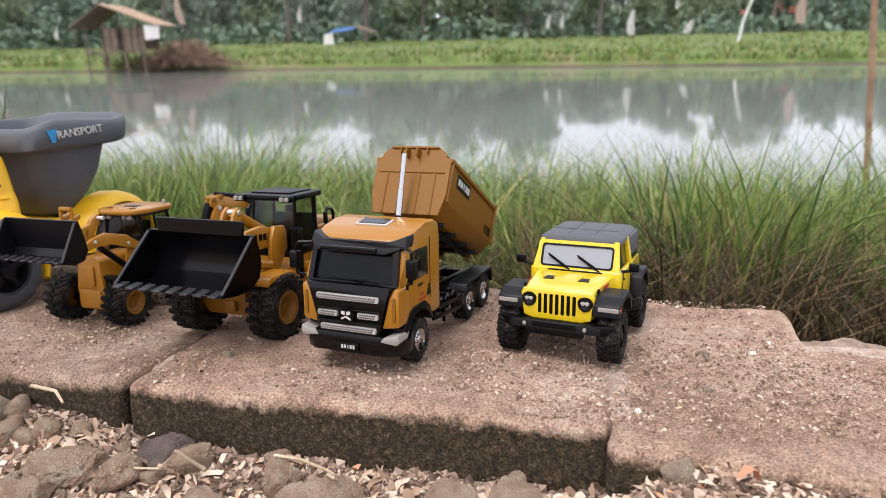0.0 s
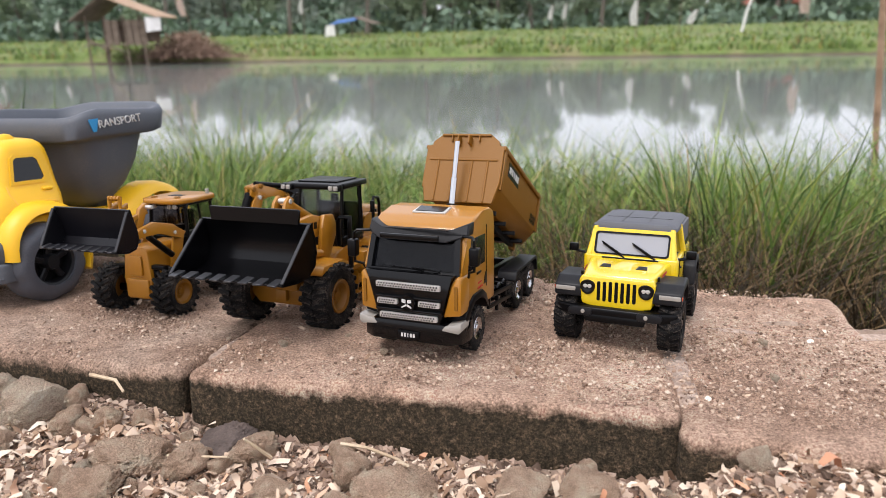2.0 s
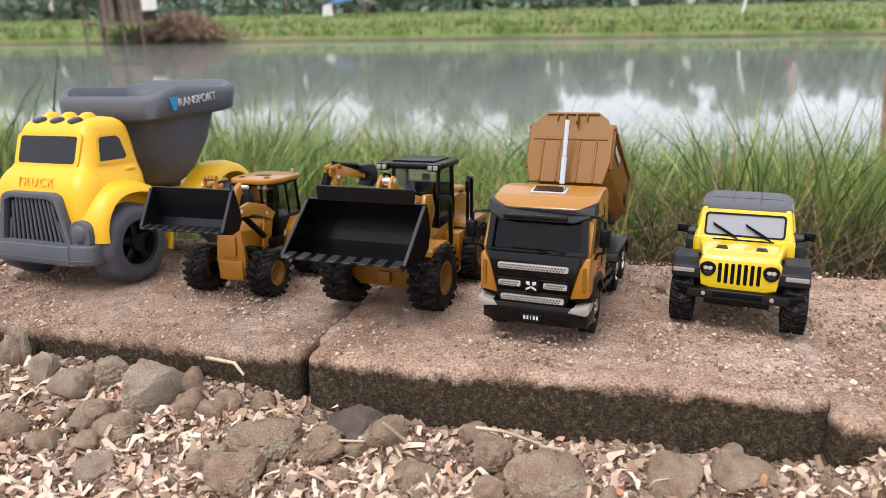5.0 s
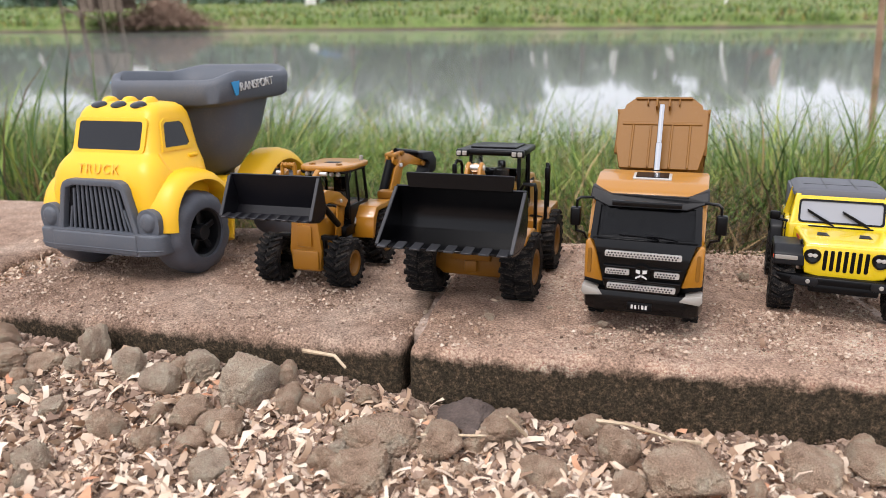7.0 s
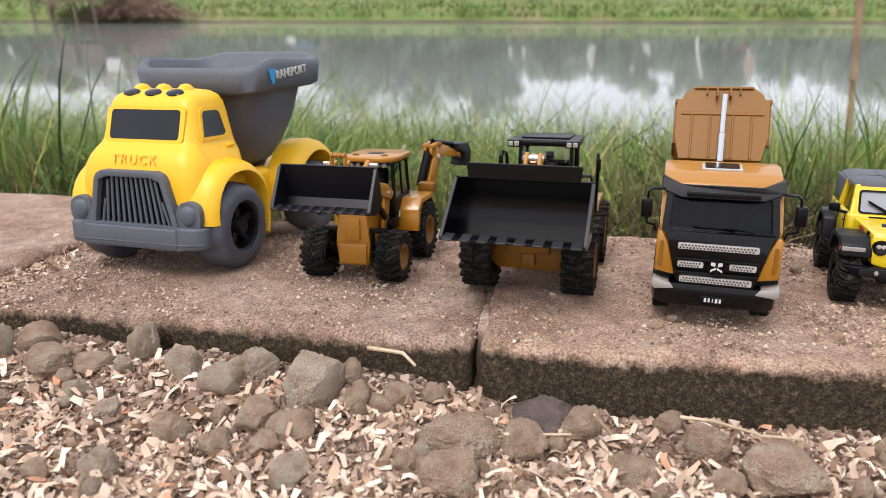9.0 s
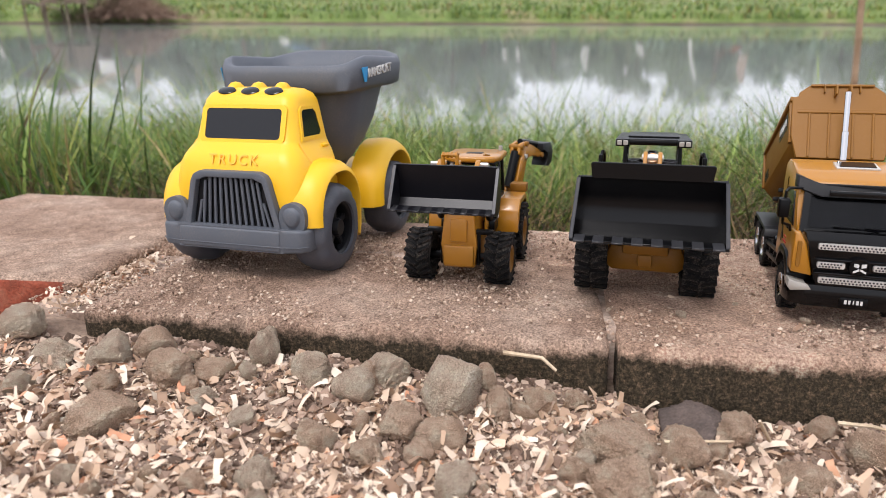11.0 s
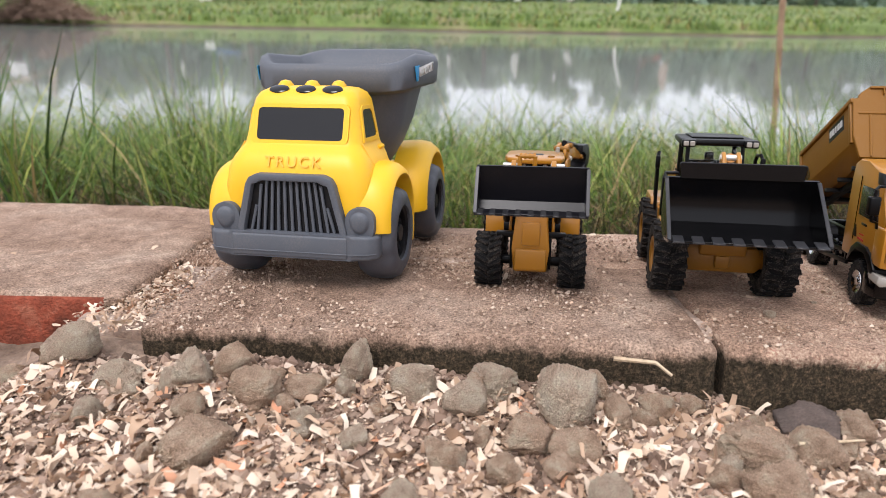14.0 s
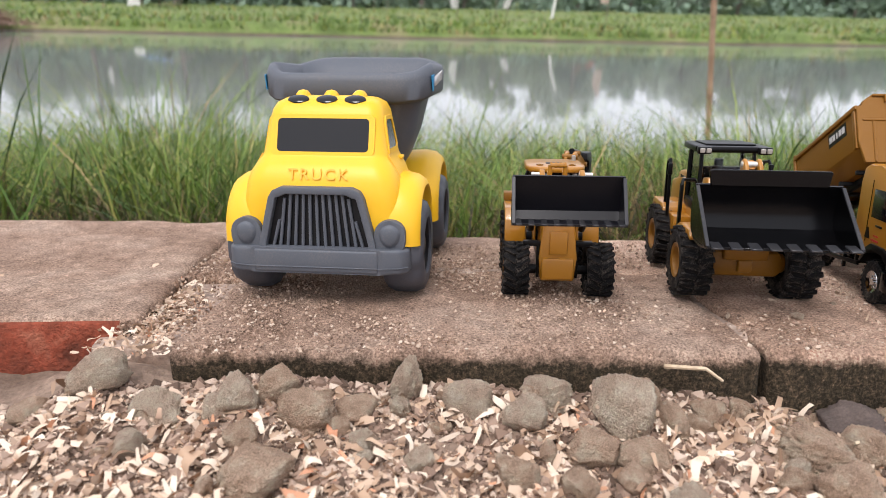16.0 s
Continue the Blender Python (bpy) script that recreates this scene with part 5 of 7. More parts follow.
    ring(bm, rrect(-22.4, 22.4, 0, 17.2, 2.2), rrect(-19.8, 19.8, 2.4, 14.8, 1.8), "y", -0.9, 0.9)
    sf = piece("windscreen_frame", bm, LEMON, t)
    sf.matrix_local = pose(0, 0.0235, 0.0372, -22, 0, 0) @ Matrix.Diagonal((0.94, 1, 0.93, 1))
    bm = bmesh.new()
    ring(bm, rrect(-20.2, 20.2, 2.0, 15.2, 1.9), rrect(-19.2, 19.2, 3.0, 14.2, 1.4), "y", -1.15, 0.4)
    piece("seal", bm, BLACK, sf)
    bm = bmesh.new()
    prism(bm, rrect(-19.6, 19.6, 2.6, 14.6, 1.5), "y", -0.5, 0.2)
    piece("windscreen", bm, PALEGLASS, sf, "pale reflective windscreen")
    for x in (-15.5, 1.0):
        bm = bmesh.new()
        tube(bm, [(x + 12.5, -1.5, 0.6), (x + 9, -2.0, 2.4), (x, -1.9, 8.2)], 0.5, 6)
        tube(bm, [(x + 10.5, -2.1, 2.0), (x - 0.5, -1.9, 9.0)], 0.75, 6, 0.4)
        piece("wiper", bm, BLACK, sf)
    FORM[0] = form
    bm = bmesh.new()
    box(bm, 0, 16.8, 33.0, 30, 2.4, 0.9, 0.3)
    piece("cowl", bm, BLACK, t)
    # hardtop
    bm = bmesh.new()
    top = []
    for z, hw, y0, y1, r in ((48.6, 21.8, 25.0, 77, 3), (50.2, 21.6, 25.2, 76.4, 3), (51.8, 20.4, 26.2, 75, 3.2), (52.6, 17.8, 29, 72, 3.5)):
        top.append([Vector((x, y, z + 0.0)) for x, y in rrect(-hw, hw, y0, y1, r, 4)])
    loft(bm, top)
    for s in (-1, 1):
        box(bm, s * 21.9, 61, 42, 1.0, 29, 15.4, 0.4)
    box(bm, 0, 75.6, 42, 43, 1.4, 15.4, 0.4)
    roof = piece("hardtop", bm, ROOFGREY, t, "dark grey textured hardtop")
    bm = bmesh.new()
    for x in (-7, 7):
        box(bm, x, 50, 52.6, 0.5, 40, 0.3)
    box(bm, 0, 44, 52.6, 36, 0.5, 0.3)
    piece("roof_seam", bm, BLACK, roof)
    # bumpers
    bm = bmesh.new()
    prism(bm, [(-26.5, -15.5), (-20, -19.6), (20, -19.6), (26.5, -15.5), (26, -13), (-26, -13)], "z", 9.8, 14.2, 1.1, 3)
    box(bm, 0, -18.2, 9.6, 30, 3.5, 3.4, 1)
    bump_ob = piece("front_bumper", bm, BLACK, t)
    for s in (-1, 1):
        bm = bmesh.new()
        prism(bm, rrect(min(s * 11, s * 22), max(s * 11, s * 22), 10.2, 14.0, 1.6), "y", -20.2, -18, 0.3)
        fl = piece("fog_surround", bm, DARKGREY, bump_ob)
        bm = bmesh.new()
        lathe(bm, [(0, -20.7), (0.8, -20.6), (1.1, -20.1)], "y", (s * 15.5, 0, 12.2), 14)
        piece("fog_lamp", bm, LAMP, fl)
    bm = bmesh.new()
    box(bm, 0, 79, 13, 44, 4, 5, 1)
    piece("rear_bumper", bm, BLACK, t)
    bm = bmesh.new()
    box(bm, 0, 47, 33, 36, 30, 6, 2)
    for s in (-1, 1):
        box(bm, s * 9.5, 40, 37, 11, 3.5, 13, 1.5)
    box(bm, 0, 24, 32.4, 38, 5, 3, 1)
    piece("interior", bm, DARKGREY, t)
    wheel_set(t, [(s * 24.8, y) for y in (0, 60) for s in (-1, 1)], 13.4, 10.6, RUBBER, BLACK, 6.6, 2.4, "spoke", 22, (4.4, 2.0, 1.0), 28, 5)
    return t


offroader()


# ---- wheel loader ----
def bucket(parent, hw, prof, thick, mat, edge_mat, teeth, tooth, lip, name="bucket", spill=None, label=""):
    """A scoop: a bent back of the given (y, z) line, two side plates, a cutting edge with teeth."""
    bm = bmesh.new()
    inner = []
    n = len(prof)
    for i in range(n):
        a, b = Vector(prof[max(0, i - 1)]), Vector(prof[min(n - 1, i + 1)])
        d = (b - a).normalized()
        inner.append(Vector(prof[i]) + Vector((d.y, -d.x)) * thick)
    prism(bm, [tuple(p) for p in prof] + [tuple(p) for p in reversed(inner)], "x", -hw, hw, 0, 1)
    ob = piece(name, bm, mat, parent, label)
    for s in (-1, 1):
        bm = bmesh.new()
        prism(bm, prof, "x", *sorted((s * hw, s * (hw - 1.1))), 0.25, 1)
        piece("side_plate", bm, mat, ob)
        bm = bmesh.new()
        a, b = Vector(prof[0]), Vector(prof[-1])
        d = (b - a).normalized()
        nn = Vector((d.y, -d.x))
        if nn.x > 0:
            nn = -nn
        prism(bm, [tuple(a), tuple(b - d * 1.0), tuple(b - d * 1.0 + nn * 0.9), tuple(a + nn * 0.7)], "x", *sorted((s * (hw + 0.35), s * (hw - 1.3))), 0.15, 1)
        piece("edge_strip", bm, edge_mat, ob, "worn bare-metal edge")
    for k in range(teeth):
        bm = bmesh.new()
        x = -hw + (k + 0.5) * 2 * hw / teeth
        y, z = prof[0]
        prism(bm, [(y + 4, z + 1.5), (y - lip, z + 0.3), (y - lip, z - 0.5), (y + 3.0, z - 1.3)], "x", x - tooth / 2, x + tooth / 2, 0.2, 1)
        piece("tooth", bm, edge_mat, ob)
    bm = bmesh.new()
    y, z = prof[0]
    prism(bm, [(y + 3.6, z + 1.0), (y - lip * 0.45, z + 0.25), (y - lip * 0.45, z - 0.45), (y + 3.6, z - 0.9)], "x", -hw, hw, 0.15, 1)
    piece("cutting_edge", bm, mat, ob)
    if spill:
        bm = bmesh.new()
        y, z = prof[-1]
        prism(bm, [(-hw + spill[0] + 1, z - 0.5), (hw - spill[0] - 1, z - 0.5), (hw - spill[0], z + spill[1] - 0.8), (hw - spill[0] - 0.8, z + spill[1]), (-hw + spill[0] + 0.8, z + spill[1]), (-hw + spill[0], z + spill[1] - 0.8)], "y", y - 0.8, y + 0.8, 0.3, 1)
        piece("spill_plate", bm, mat, ob)
    return ob


def pin(parent, places, r, x0, x1, mat, name="pin"):
    for y, z in places:
        bm = bmesh.new()
        cyl(bm, r, "x", (0, y, z), x0, x1, 14, r * 0.2)
        piece(name, bm, mat, parent)


def loader():
    t = thing("toy_wheel_loader", WALL @ pose(-0.1407, 0.0475, 0.0006, 0, 0, -8), "ochre die-cast toy wheel loader with large raised black bucket", "toy loader")

    def form(x, y, z):
        return x, (y if y < 16 else y + min(9.0, (y - 16) * 1.2)), bend(((0, 3), (9, 11.5), (36, 37.5), (80, 81.5)), z)
    FORM[0] = form
    # front frame and axle
    bm = bmesh.new()
    prism(bm, [(-16, 9), (16, 9), (20, 13), (17, 22), (-17, 22), (-20, 13)], "y", -5, 5, 1.2)
    box(bm, 0, -6, 15, 7, 4, 7, 1.2)
    cyl(bm, 5, "x", (0, 0, 15.5), -21, 21, 20, 1)
    box(bm, 0, 4, 24, 22, 24, 12, 1.5)
    front = piece("front_frame", bm, GOLD_MATT, t)
    # lift arms
    for s in (-1, 1):
        bm = bmesh.new()
        prism(bm, [(13, 45), (20, 49), (18, 55), (8, 58), (-6, 57), (-14, 51), (-20, 46), (-21, 40), (-18, 38), (-13, 42), (-4, 46)], "x", *sorted((s * 9.5, s * 13)), 0.7)
        arm = piece("lift_arm", bm, GOLD, t)
        bm = bmesh.new()
        for k, wd in enumerate((3.0, 2.8, 1.2, 2.6, 2.8)):
            box(bm, s * 13.1, -6 + 3.9 * k, 52.8 - 0.25 * k, 0.3, wd, 3.6, 0)
        piece("name_bars", bm, BLACK, arm)
        bm = bmesh.new()
        prism(bm, [(8, 22), (14, 24), (22, 47), (20, 56), (15, 57), (12, 50)], "x", *sorted((s * 13.2, s * 16)), 0.8)
        piece("arm_tower", bm, GOLD, front)
        bm = bmesh.new()
        tube(bm, [(s * 15, 10, 36), (s * 14, -10, 41)], 2.6, 12)
        ram = piece("lift_ram", bm, GOLD, t)
        bm = bmesh.new()
        tube(bm, [(s * 14, -10, 41), (s * 13, -18, 42)], 1.5, 10)
        piece("ram_rod", bm, CHROME, ram)
    # tilt link over the top
    bm = bmesh.new()
    for s in (-1, 1):
        prism(bm, [(-14, 42), (-10, 42), (2, 62), (4, 67), (0, 69), (-4, 66)], "x", *sorted((s * 2.4, s * 4.4)), 0.6)
    link = piece("tilt_lever", bm, GOLD, t)
    bm = bmesh.new()
    tube(bm, [(0, 0, 66), (0, 20, 52)], 2.6, 12)
    piece("tilt_ram", bm, GOLD, link)
    pin(link, [(0, 66), (-8, 52)], 1.5, -5, 5, SILVER)
    # bucket
    prof = [(-52, 36.0), (-40, 34.5), (-30, 35.2), (-24.4, 39), (-22.6, 45), (-23.4, 52), (-26.0, 59.5)]
    bucket(t, 32.5, prof, 1.2, BUCKET, WORN, 8, 4.6, 3.4, spill=(5.5, 7.0), label="large glossy black scoop with toothed edge")
    # rear body
    bm = bmesh.new()
    prism(bm, [(18, 16), (76, 16), (84, 22), (86, 36), (84, 46), (60, 50), (52, 50), (50, 38), (30, 36), (20, 33)], "x", -16, 16, 1.5, 3)
    body = piece("rear_body", bm, GOLD, t)
    bm = bmesh.new()
    prism(bm, [(52, 50), (60, 54), (80, 52), (86, 46), (84, 40), (54, 42)], "x", -13, 13, 2.2, 3)
    hood = piece("engine_hood", bm, GOLD, t)
    for s in (-1, 1):
        bm = bmesh.new()
        for k in range(5):
            box(bm, s * 13.1, 62 + 3 * k, 47, 0.6, 1.8, 5.5, 0.1)
        piece("vent", bm, BLACK, hood)
        bm = bmesh.new()
        box(bm, s * 20, 24, 24, 10, 10, 3, 0.6)
        box(bm, s * 21, 32, 16, 9, 16, 2, 0.4)
        box(bm, s * 20.5, 40, 24, 10, 16, 14, 1)
        for z in (8, 14):
            box(bm, s * 24, 30, z, 3, 12, 1.6, 0.3)
        for y in (24.5, 35.5):
            box(bm, s * 24, y, 14, 2.4, 1.4, 14, 0.3)
        piece("side_step", bm, GOLD, body)
        bm = bmesh.new()
        prism(bm, [(-14, 31), (-11, 34.5), (9, 34.5), (14, 32), (16, 24), (13.6, 24), (12, 30.6), (8, 32.4), (-10, 32.4), (-13, 29.6)], "x", *sorted((s * 15, s * 30)), 0.6)
        piece("front_mudguard", bm, GOLD, front)
        bm = bmesh.new()
        prism(bm, [(43, 26), (45, 34), (50, 36), (72, 36), (76, 32), (74, 30), (70, 33.6), (51, 33.6), (47, 32)], "x", *sorted((s * 15, s * 29)), 0.6)
        piece("rear_mudguard", bm, GOLD, body)
        # handrails
        bm = bmesh.new()
        tube(bm, [(s * 27, 19, 26), (s * 27, 19, 52), (s * 26, 20, 54.5), (s * 20, 20, 54.5), (s * 18.6, 20, 52), (s * 18.6, 20, 38)], 1.0, 8)
        piece("handrail", bm, BLACK, body)
        bm = bmesh.new()
        tube(bm, [(s * 27, 42, 30), (s * 27.5, 42, 60), (s * 27, 44, 62), (s * 26.6, 50, 61), (s * 26.4, 52, 58), (s * 26.4, 52, 36)], 1.0, 8)
        mm = piece("handrail", bm, BLACK, body)
        bm = bmesh.new()
        box(bm, s * 27.6, 41, 57, 2.6, 2, 7, 0.6)
        piece("mirror", bm, BLACK, mm)
    # cab
    bm = bmesh.new()
    box(bm, 0, 38, 37.5, 32, 26, 6, 0.8)
    box(bm, 0, 50, 48, 28, 2, 20, 0.6)
    for s in (-1, 1):
        tube(bm, [(s * 14.6, 26, 38), (s * 13.8, 30, 69)], 1.1, 8)
        tube(bm, [(s * 14.8, 50, 38), (s * 14.2, 50, 69)], 1.5, 8)
        prism(bm, [(26, 38), (36, 40), (50, 41), (50, 36), (26, 35)], "x", *sorted((s * 14, s * 16)), 0.4)
    cab = piece("cab_frame", bm, BLACK, t)
    bm = bmesh.new()
    prism(bm, [(-19, 23.5), (-15, 21.5), (15, 21.5), (19, 23.5), (18, 54), (-18, 54)], "z", 68.6, 72, 0.9, 3)
    box(bm, 0, 38, 72.4, 26, 24, 1.0, 0.4)
    roof = piece("cab_roof", bm, BLACK, t)
    for s in (-1, 1):
        bm = bmesh.new()
        box(bm, s * 15.5, 21.8, 70, 7.4, 2.4, 4.2, 0.9)
        lb = piece("lamp_pod", bm, BLACK, roof)
        for q in (-1.6, 1.6):
            bm = bmesh.new()
            box(bm, s * 15.5 + q, 20.5, 70, 2.6, 0.8, 2.6, 0.4)
            piece("work_lamp", bm, LAMP, lb)
        bm = bmesh.new()
        plate(bm, [(s * 14.6, 27, 40), (s * 14.8, 49.5, 40), (s * 14.3, 49.5, 68), (s * 14.0, 31, 68)][::s], 0.5)
        piece("side_glass", bm, SMOKED, cab).visible_shadow = False
    bm = bmesh.new()
    plate(bm, [(-13.4, 25.6, 39), (13.4, 25.6, 39), (12.8, 29.4, 68.4), (-12.8, 29.4, 68.4)], 0.5)
    piece("windscreen", bm, CLEAR, cab, "clear windscreen").visible_shadow = False
    bm = bmesh.new()
    box(bm, 0, 41, 45, 9, 8, 4, 1.2)
    box(bm, 0, 45, 52, 9, 3, 14, 1.4)
    box(bm, 0, 45.2, 61, 5, 2.4, 4.5, 1.0)
    tube(bm, [(0, 31, 41), (0, 33, 49)], 0.8, 8)
    lathe(bm, [(3.6, -0.4), (4.2, 0), (3.6, 0.4), (3.2, 0), (3.6, -0.4)], "z", (0, 33.5, 49.5), 18)
    piece("seat", bm, BLACK, cab)
    bm = bmesh.new()
    box(bm, 0, 87, 26, 30, 5, 14, 1.5)
    piece("counterweight", bm, GOLD_MATT, t)
    wheel_set(t, [(s * 25.4, y) for y in (0, 62) for s in (-1, 1)], 17.8, 15.5, RUBBER, GOLD_MATT, 9.2, 4.0, "dish", 20, (7.6, 2.9, 1.6), 12)
    return t


loader()


# ---- backhoe loader ----
def backhoe():
    t = thing("toy_backhoe_loader", WALL @ pose(-0.2344, 0.0525, 0.0006, 0, 0, -5.5), "ochre die-cast toy backhoe loader with raised black front bucket", "toy backhoe")

    def form(x, y, z):
        return x, (bend(((-30, -24), (-13, -7), (0, 1), (20, 22), (120, 124)), y) if z < 44 and y > -26 else y), z
    FORM[0] = form
    bm = bmesh.new()
    prism(bm, [(-8.5, 8), (8.5, 8), (9.5, 20), (8, 37), (5, 39), (-5, 39), (-8, 37), (-9.5, 20)], "y", -10, 22, 1.2, 2)
    box(bm, 0, -10.5, 14.5, 16, 3, 11, 1.0)
    box(bm, 0, -11.2, 28, 9, 2.5, 12, 0.8)
    nose = piece("nose", bm, GOLD, t)
    bm = bmesh.new()
    box(bm, 0, 24, 14, 16, 60, 7, 0.8)
    cyl(bm, 2.4, "x", (0, 0, 12.5), -19, 19, 12)
    cyl(bm, 3, "x", (0, 46, 16), -19, 19, 12)
    for s in (-1, 1):
        box(bm, s * 12, -4, 27, 11, 7, 2.4, 0.5)
        box(bm, s * 9.8, -3, 18, 1.4, 6, 18, 0.3)
        box(bm, s * 11, 20, 26, 8, 12, 6, 0.6)
    piece("chassis", bm, BLACK, t)
    # lift arms and links
    for s in (-1, 1):
        bm = bmesh.new()
        prism(bm, [(16, 40), (20, 44), (12, 50), (-4, 54), (-14, 52), (-22, 48), (-20, 45), (-12, 47.5), (0, 47)], "x", *sorted((s * 12, s * 14.4)), 0.5)
        arm = piece("lift_arm", bm, GOLD, t)
        bm = bmesh.new()
        tube(bm, [(s * 13.2, 8, 32), (s * 13.2, -8, 46)], 1.8, 10)
        ram = piece("lift_ram", bm, BLACK, arm)
        bm = bmesh.new()
        prism(bm, [(-14, 50), (-10, 49), (-6, 60), (-2, 63), (-5, 65), (-10, 62)], "x", *sorted((s * 8.5, s * 11)), 0.5)
        prism(bm, [(-4, 61), (-22, 57), (-22, 54.5), (-3, 58.6)], "x", *sorted((s * 8.5, s * 10.5)), 0.4)
        piece("tilt_link", bm, GOLD, arm)
        pin(arm, [(-20, 46.5), (-12, 50), (-5, 62.5), (12, 45)], 1.1, *sorted((s * 8.2, s * 15)), SILVER)
        bm = bmesh.new()
        prism(bm, [(8, 24), (16, 24), (21, 42), (16, 46), (12, 42)], "x", *sorted((s * 10.4, s * 12)), 0.5)
        piece("arm_tower", bm, GOLD, nose)
    bm = bmesh.new()
    for s in (-1, 1):
        tube(bm, [(s * 3.6 - 3, -13, 60), (s * 3.6 - 3, -13, 68)], 1.1, 8)
        prism(bm, [(-20, 58), (-8, 62), (-8, 65), (-20, 60.5)], "x", s * 3.6 - 4, s * 3.6 - 2, 0.4)
    tube(bm, [(-6.6, -13, 68), (0.6, -13, 68)], 1.1, 8)
    for k in range(4):
        cyl(bm, 1.5, "x", (-6.2 + 2.2 * k, -13, 68), -0.5, 0.5, 10)
    piece("quick_hitch", bm, GOLD, t)
    prof = [(-44, 45.8), (-36, 44.2), (-31, 45.2), (-28.6, 49), (-29.6, 55), (-33, 65.5)]
    bucket(t, 25.2, prof, 1.0, BUCKET_GREY, WORN, 9, 2.6, 2.2, label="charcoal scoop with bright worn teeth")
    # cab
    bm = bmesh.new()
    box(bm, 0, 34, 36, 28, 26, 8, 0.8)
    prism(bm, [(22, 26), (48, 26), (48, 40), (22, 40)], "x", -14.5, 14.5, 0.8)
    for s in (-1, 1):
        tube(bm, [(s * 13.4, 22, 40), (s * 12.6, 25, 60)], 1.1, 8)
        tube(bm, [(s * 13.4, 36, 40), (s * 12.8, 36, 60)], 0.8, 8)
        tube(bm, [(s * 13.4, 48, 40), (s * 12.6, 48, 60)], 1.1, 8)
        tube(bm, [(s * 14.6, 22, 54), (s * 16.2, 22, 58), (s * 15.0, 24, 60)], 0.6, 6)
    box(bm, 0, 35, 59.4, 27.5, 30, 1.6, 0.5)
    cab = piece("cab_frame", bm, BLACK, t)
    for s in (-1, 1):
        bm = bmesh.new()
        plate(bm, [(s * 13.4, 23, 40), (s * 13.4, 47.5, 40), (s * 12.8, 47.5, 59.5), (s * 12.8, 25.5, 59.5)][::s], 0.5)
        piece("side_glass", bm, SMOKED, cab).visible_shadow = False
        bm = bmesh.new()
        plate(bm, [(s * 14.75, 26, 28), (s * 14.75, 30, 28), (s * 14.75, 28, 32)][::s], 0.4)
        for k in range(5):
            box(bm, s * 14.65, 36 + 2 * k, 37, 0.4, 1.3, 2.2)
        piece("white_marks", bm, WHITEINK, cab)
        for x in (s * 9.6, s * 5.6):
            bm = bmesh.new()
            lathe(bm, [(0, 18.6), (1.1, 18.7), (1.4, 19.2), (1.4, 20.6), (0, 20.6)], "y", (x, 0, 58.6), 12)
            piece("work_lamp", bm, LAMP, cab)
    bm = bmesh.new()
    plate(bm, [(-12.6, 22, 41), (12.6, 22, 41), (12, 25, 58.8), (-12, 25, 58.8)], 0.5)
    piece("windscreen", bm, SMOKED, cab).visible_shadow = False
    bm = bmesh.new()
    box(bm, 0, 38, 43, 8, 8, 4, 1)
    box(bm, 0, 42, 49, 8, 3, 10, 1)
    piece("seat", bm, BLACK, cab)
    bm = bmesh.new()
    prism(bm, [(-14, 20), (-9.5, 16.5), (9.5, 16.5), (14, 20), (16, 28), (15.5, 50), (10, 55), (-10, 55), (-15.5, 50), (-16, 28)], "z", 60.2, 63.4, 1.1, 3)
    roof = piece("cab_roof", bm, GOLD, t, "pale ochre cab roof")
    for x, y, r in ((-8.5, 24, 1.9), (8.5, 24, 1.9)):
        bm = bmesh.new()
        lathe(bm, [(r, 63.2), (r, 64.0), (r * 0.6, 64.0), (r * 0.55, 63.3), (0, 63.3)], "z", (x, y, 0), 16)
        piece("roof_socket", bm, GOLD_MATT, roof)
    bm = bmesh.new()
    box(bm, 0, 34, 63.4, 9, 6, 0.5, 0.2)
    piece("roof_panel", bm, DARKGREY, roof)
    bm = bmesh.new()
    cyl(bm, 1.2, "z", (12.2, 47, 0), 63, 66.4, 14, 0.4)
    piece("beacon", bm, LAMP, roof)
    # rear wings
    for s in (-1, 1):
        bm = bmesh.new()
        prism(bm, [(27, 20), (29, 32), (34, 38), (56, 38), (62, 33), (64, 26), (61.5, 26), (59, 32), (54, 35.6), (36, 35.6), (32, 31), (30, 20)], "x", *sorted((s * 12, s * 26)), 0.7)
        piece("rear_mudguard", bm, GOLD, t)
        bm = bmesh.new()
        box(bm, s * 20, 72, 20, 3, 5, 34, 0.6)
        box(bm, s * 21, 62, 40, 10, 8, 5, 0.8)
        piece("outrigger", bm, GOLD_MATT, t)
    # rear digger arm, swung to one side
    FORM[0] = None
    boom = new("boom")
    boom.parent = t
    bm = bmesh.new()
    for s in (-1, 1):
        prism(bm, [(-3, 0), (4, -2), (18, 24), (24, 40), (20, 44), (15, 38), (8, 20)], "x", *sorted((s * 1.8, s * 4)), 0.5)
    bo = piece("lower_boom", bm, GOLD, boom)
    pin(bo, [(0, 2), (8, 14), (20, 40)], 1.4, -5.4, 5.4, SILVER)
    boom.matrix_local = pose(0.010, 0.074, 0.0150, 0, 0, -20)
    bm = bmesh.new()
    tube(bm, [(0, 6, 22), (0, 15, 43)], 3.0, 12)
    piece("boom_ram", bm, BLACK, boom)
    bm = bmesh.new()
    for s in (-1, 1):
        prism(bm, [(13, 42), (20, 37), (30, 40), (44, 37), (46, 40), (32, 45.5), (20, 49), (15, 48)], "x", *sorted((s * 1.4, s * 3.6)), 0.5)
    st = piece("dipper_arm", bm, GOLD, boom)
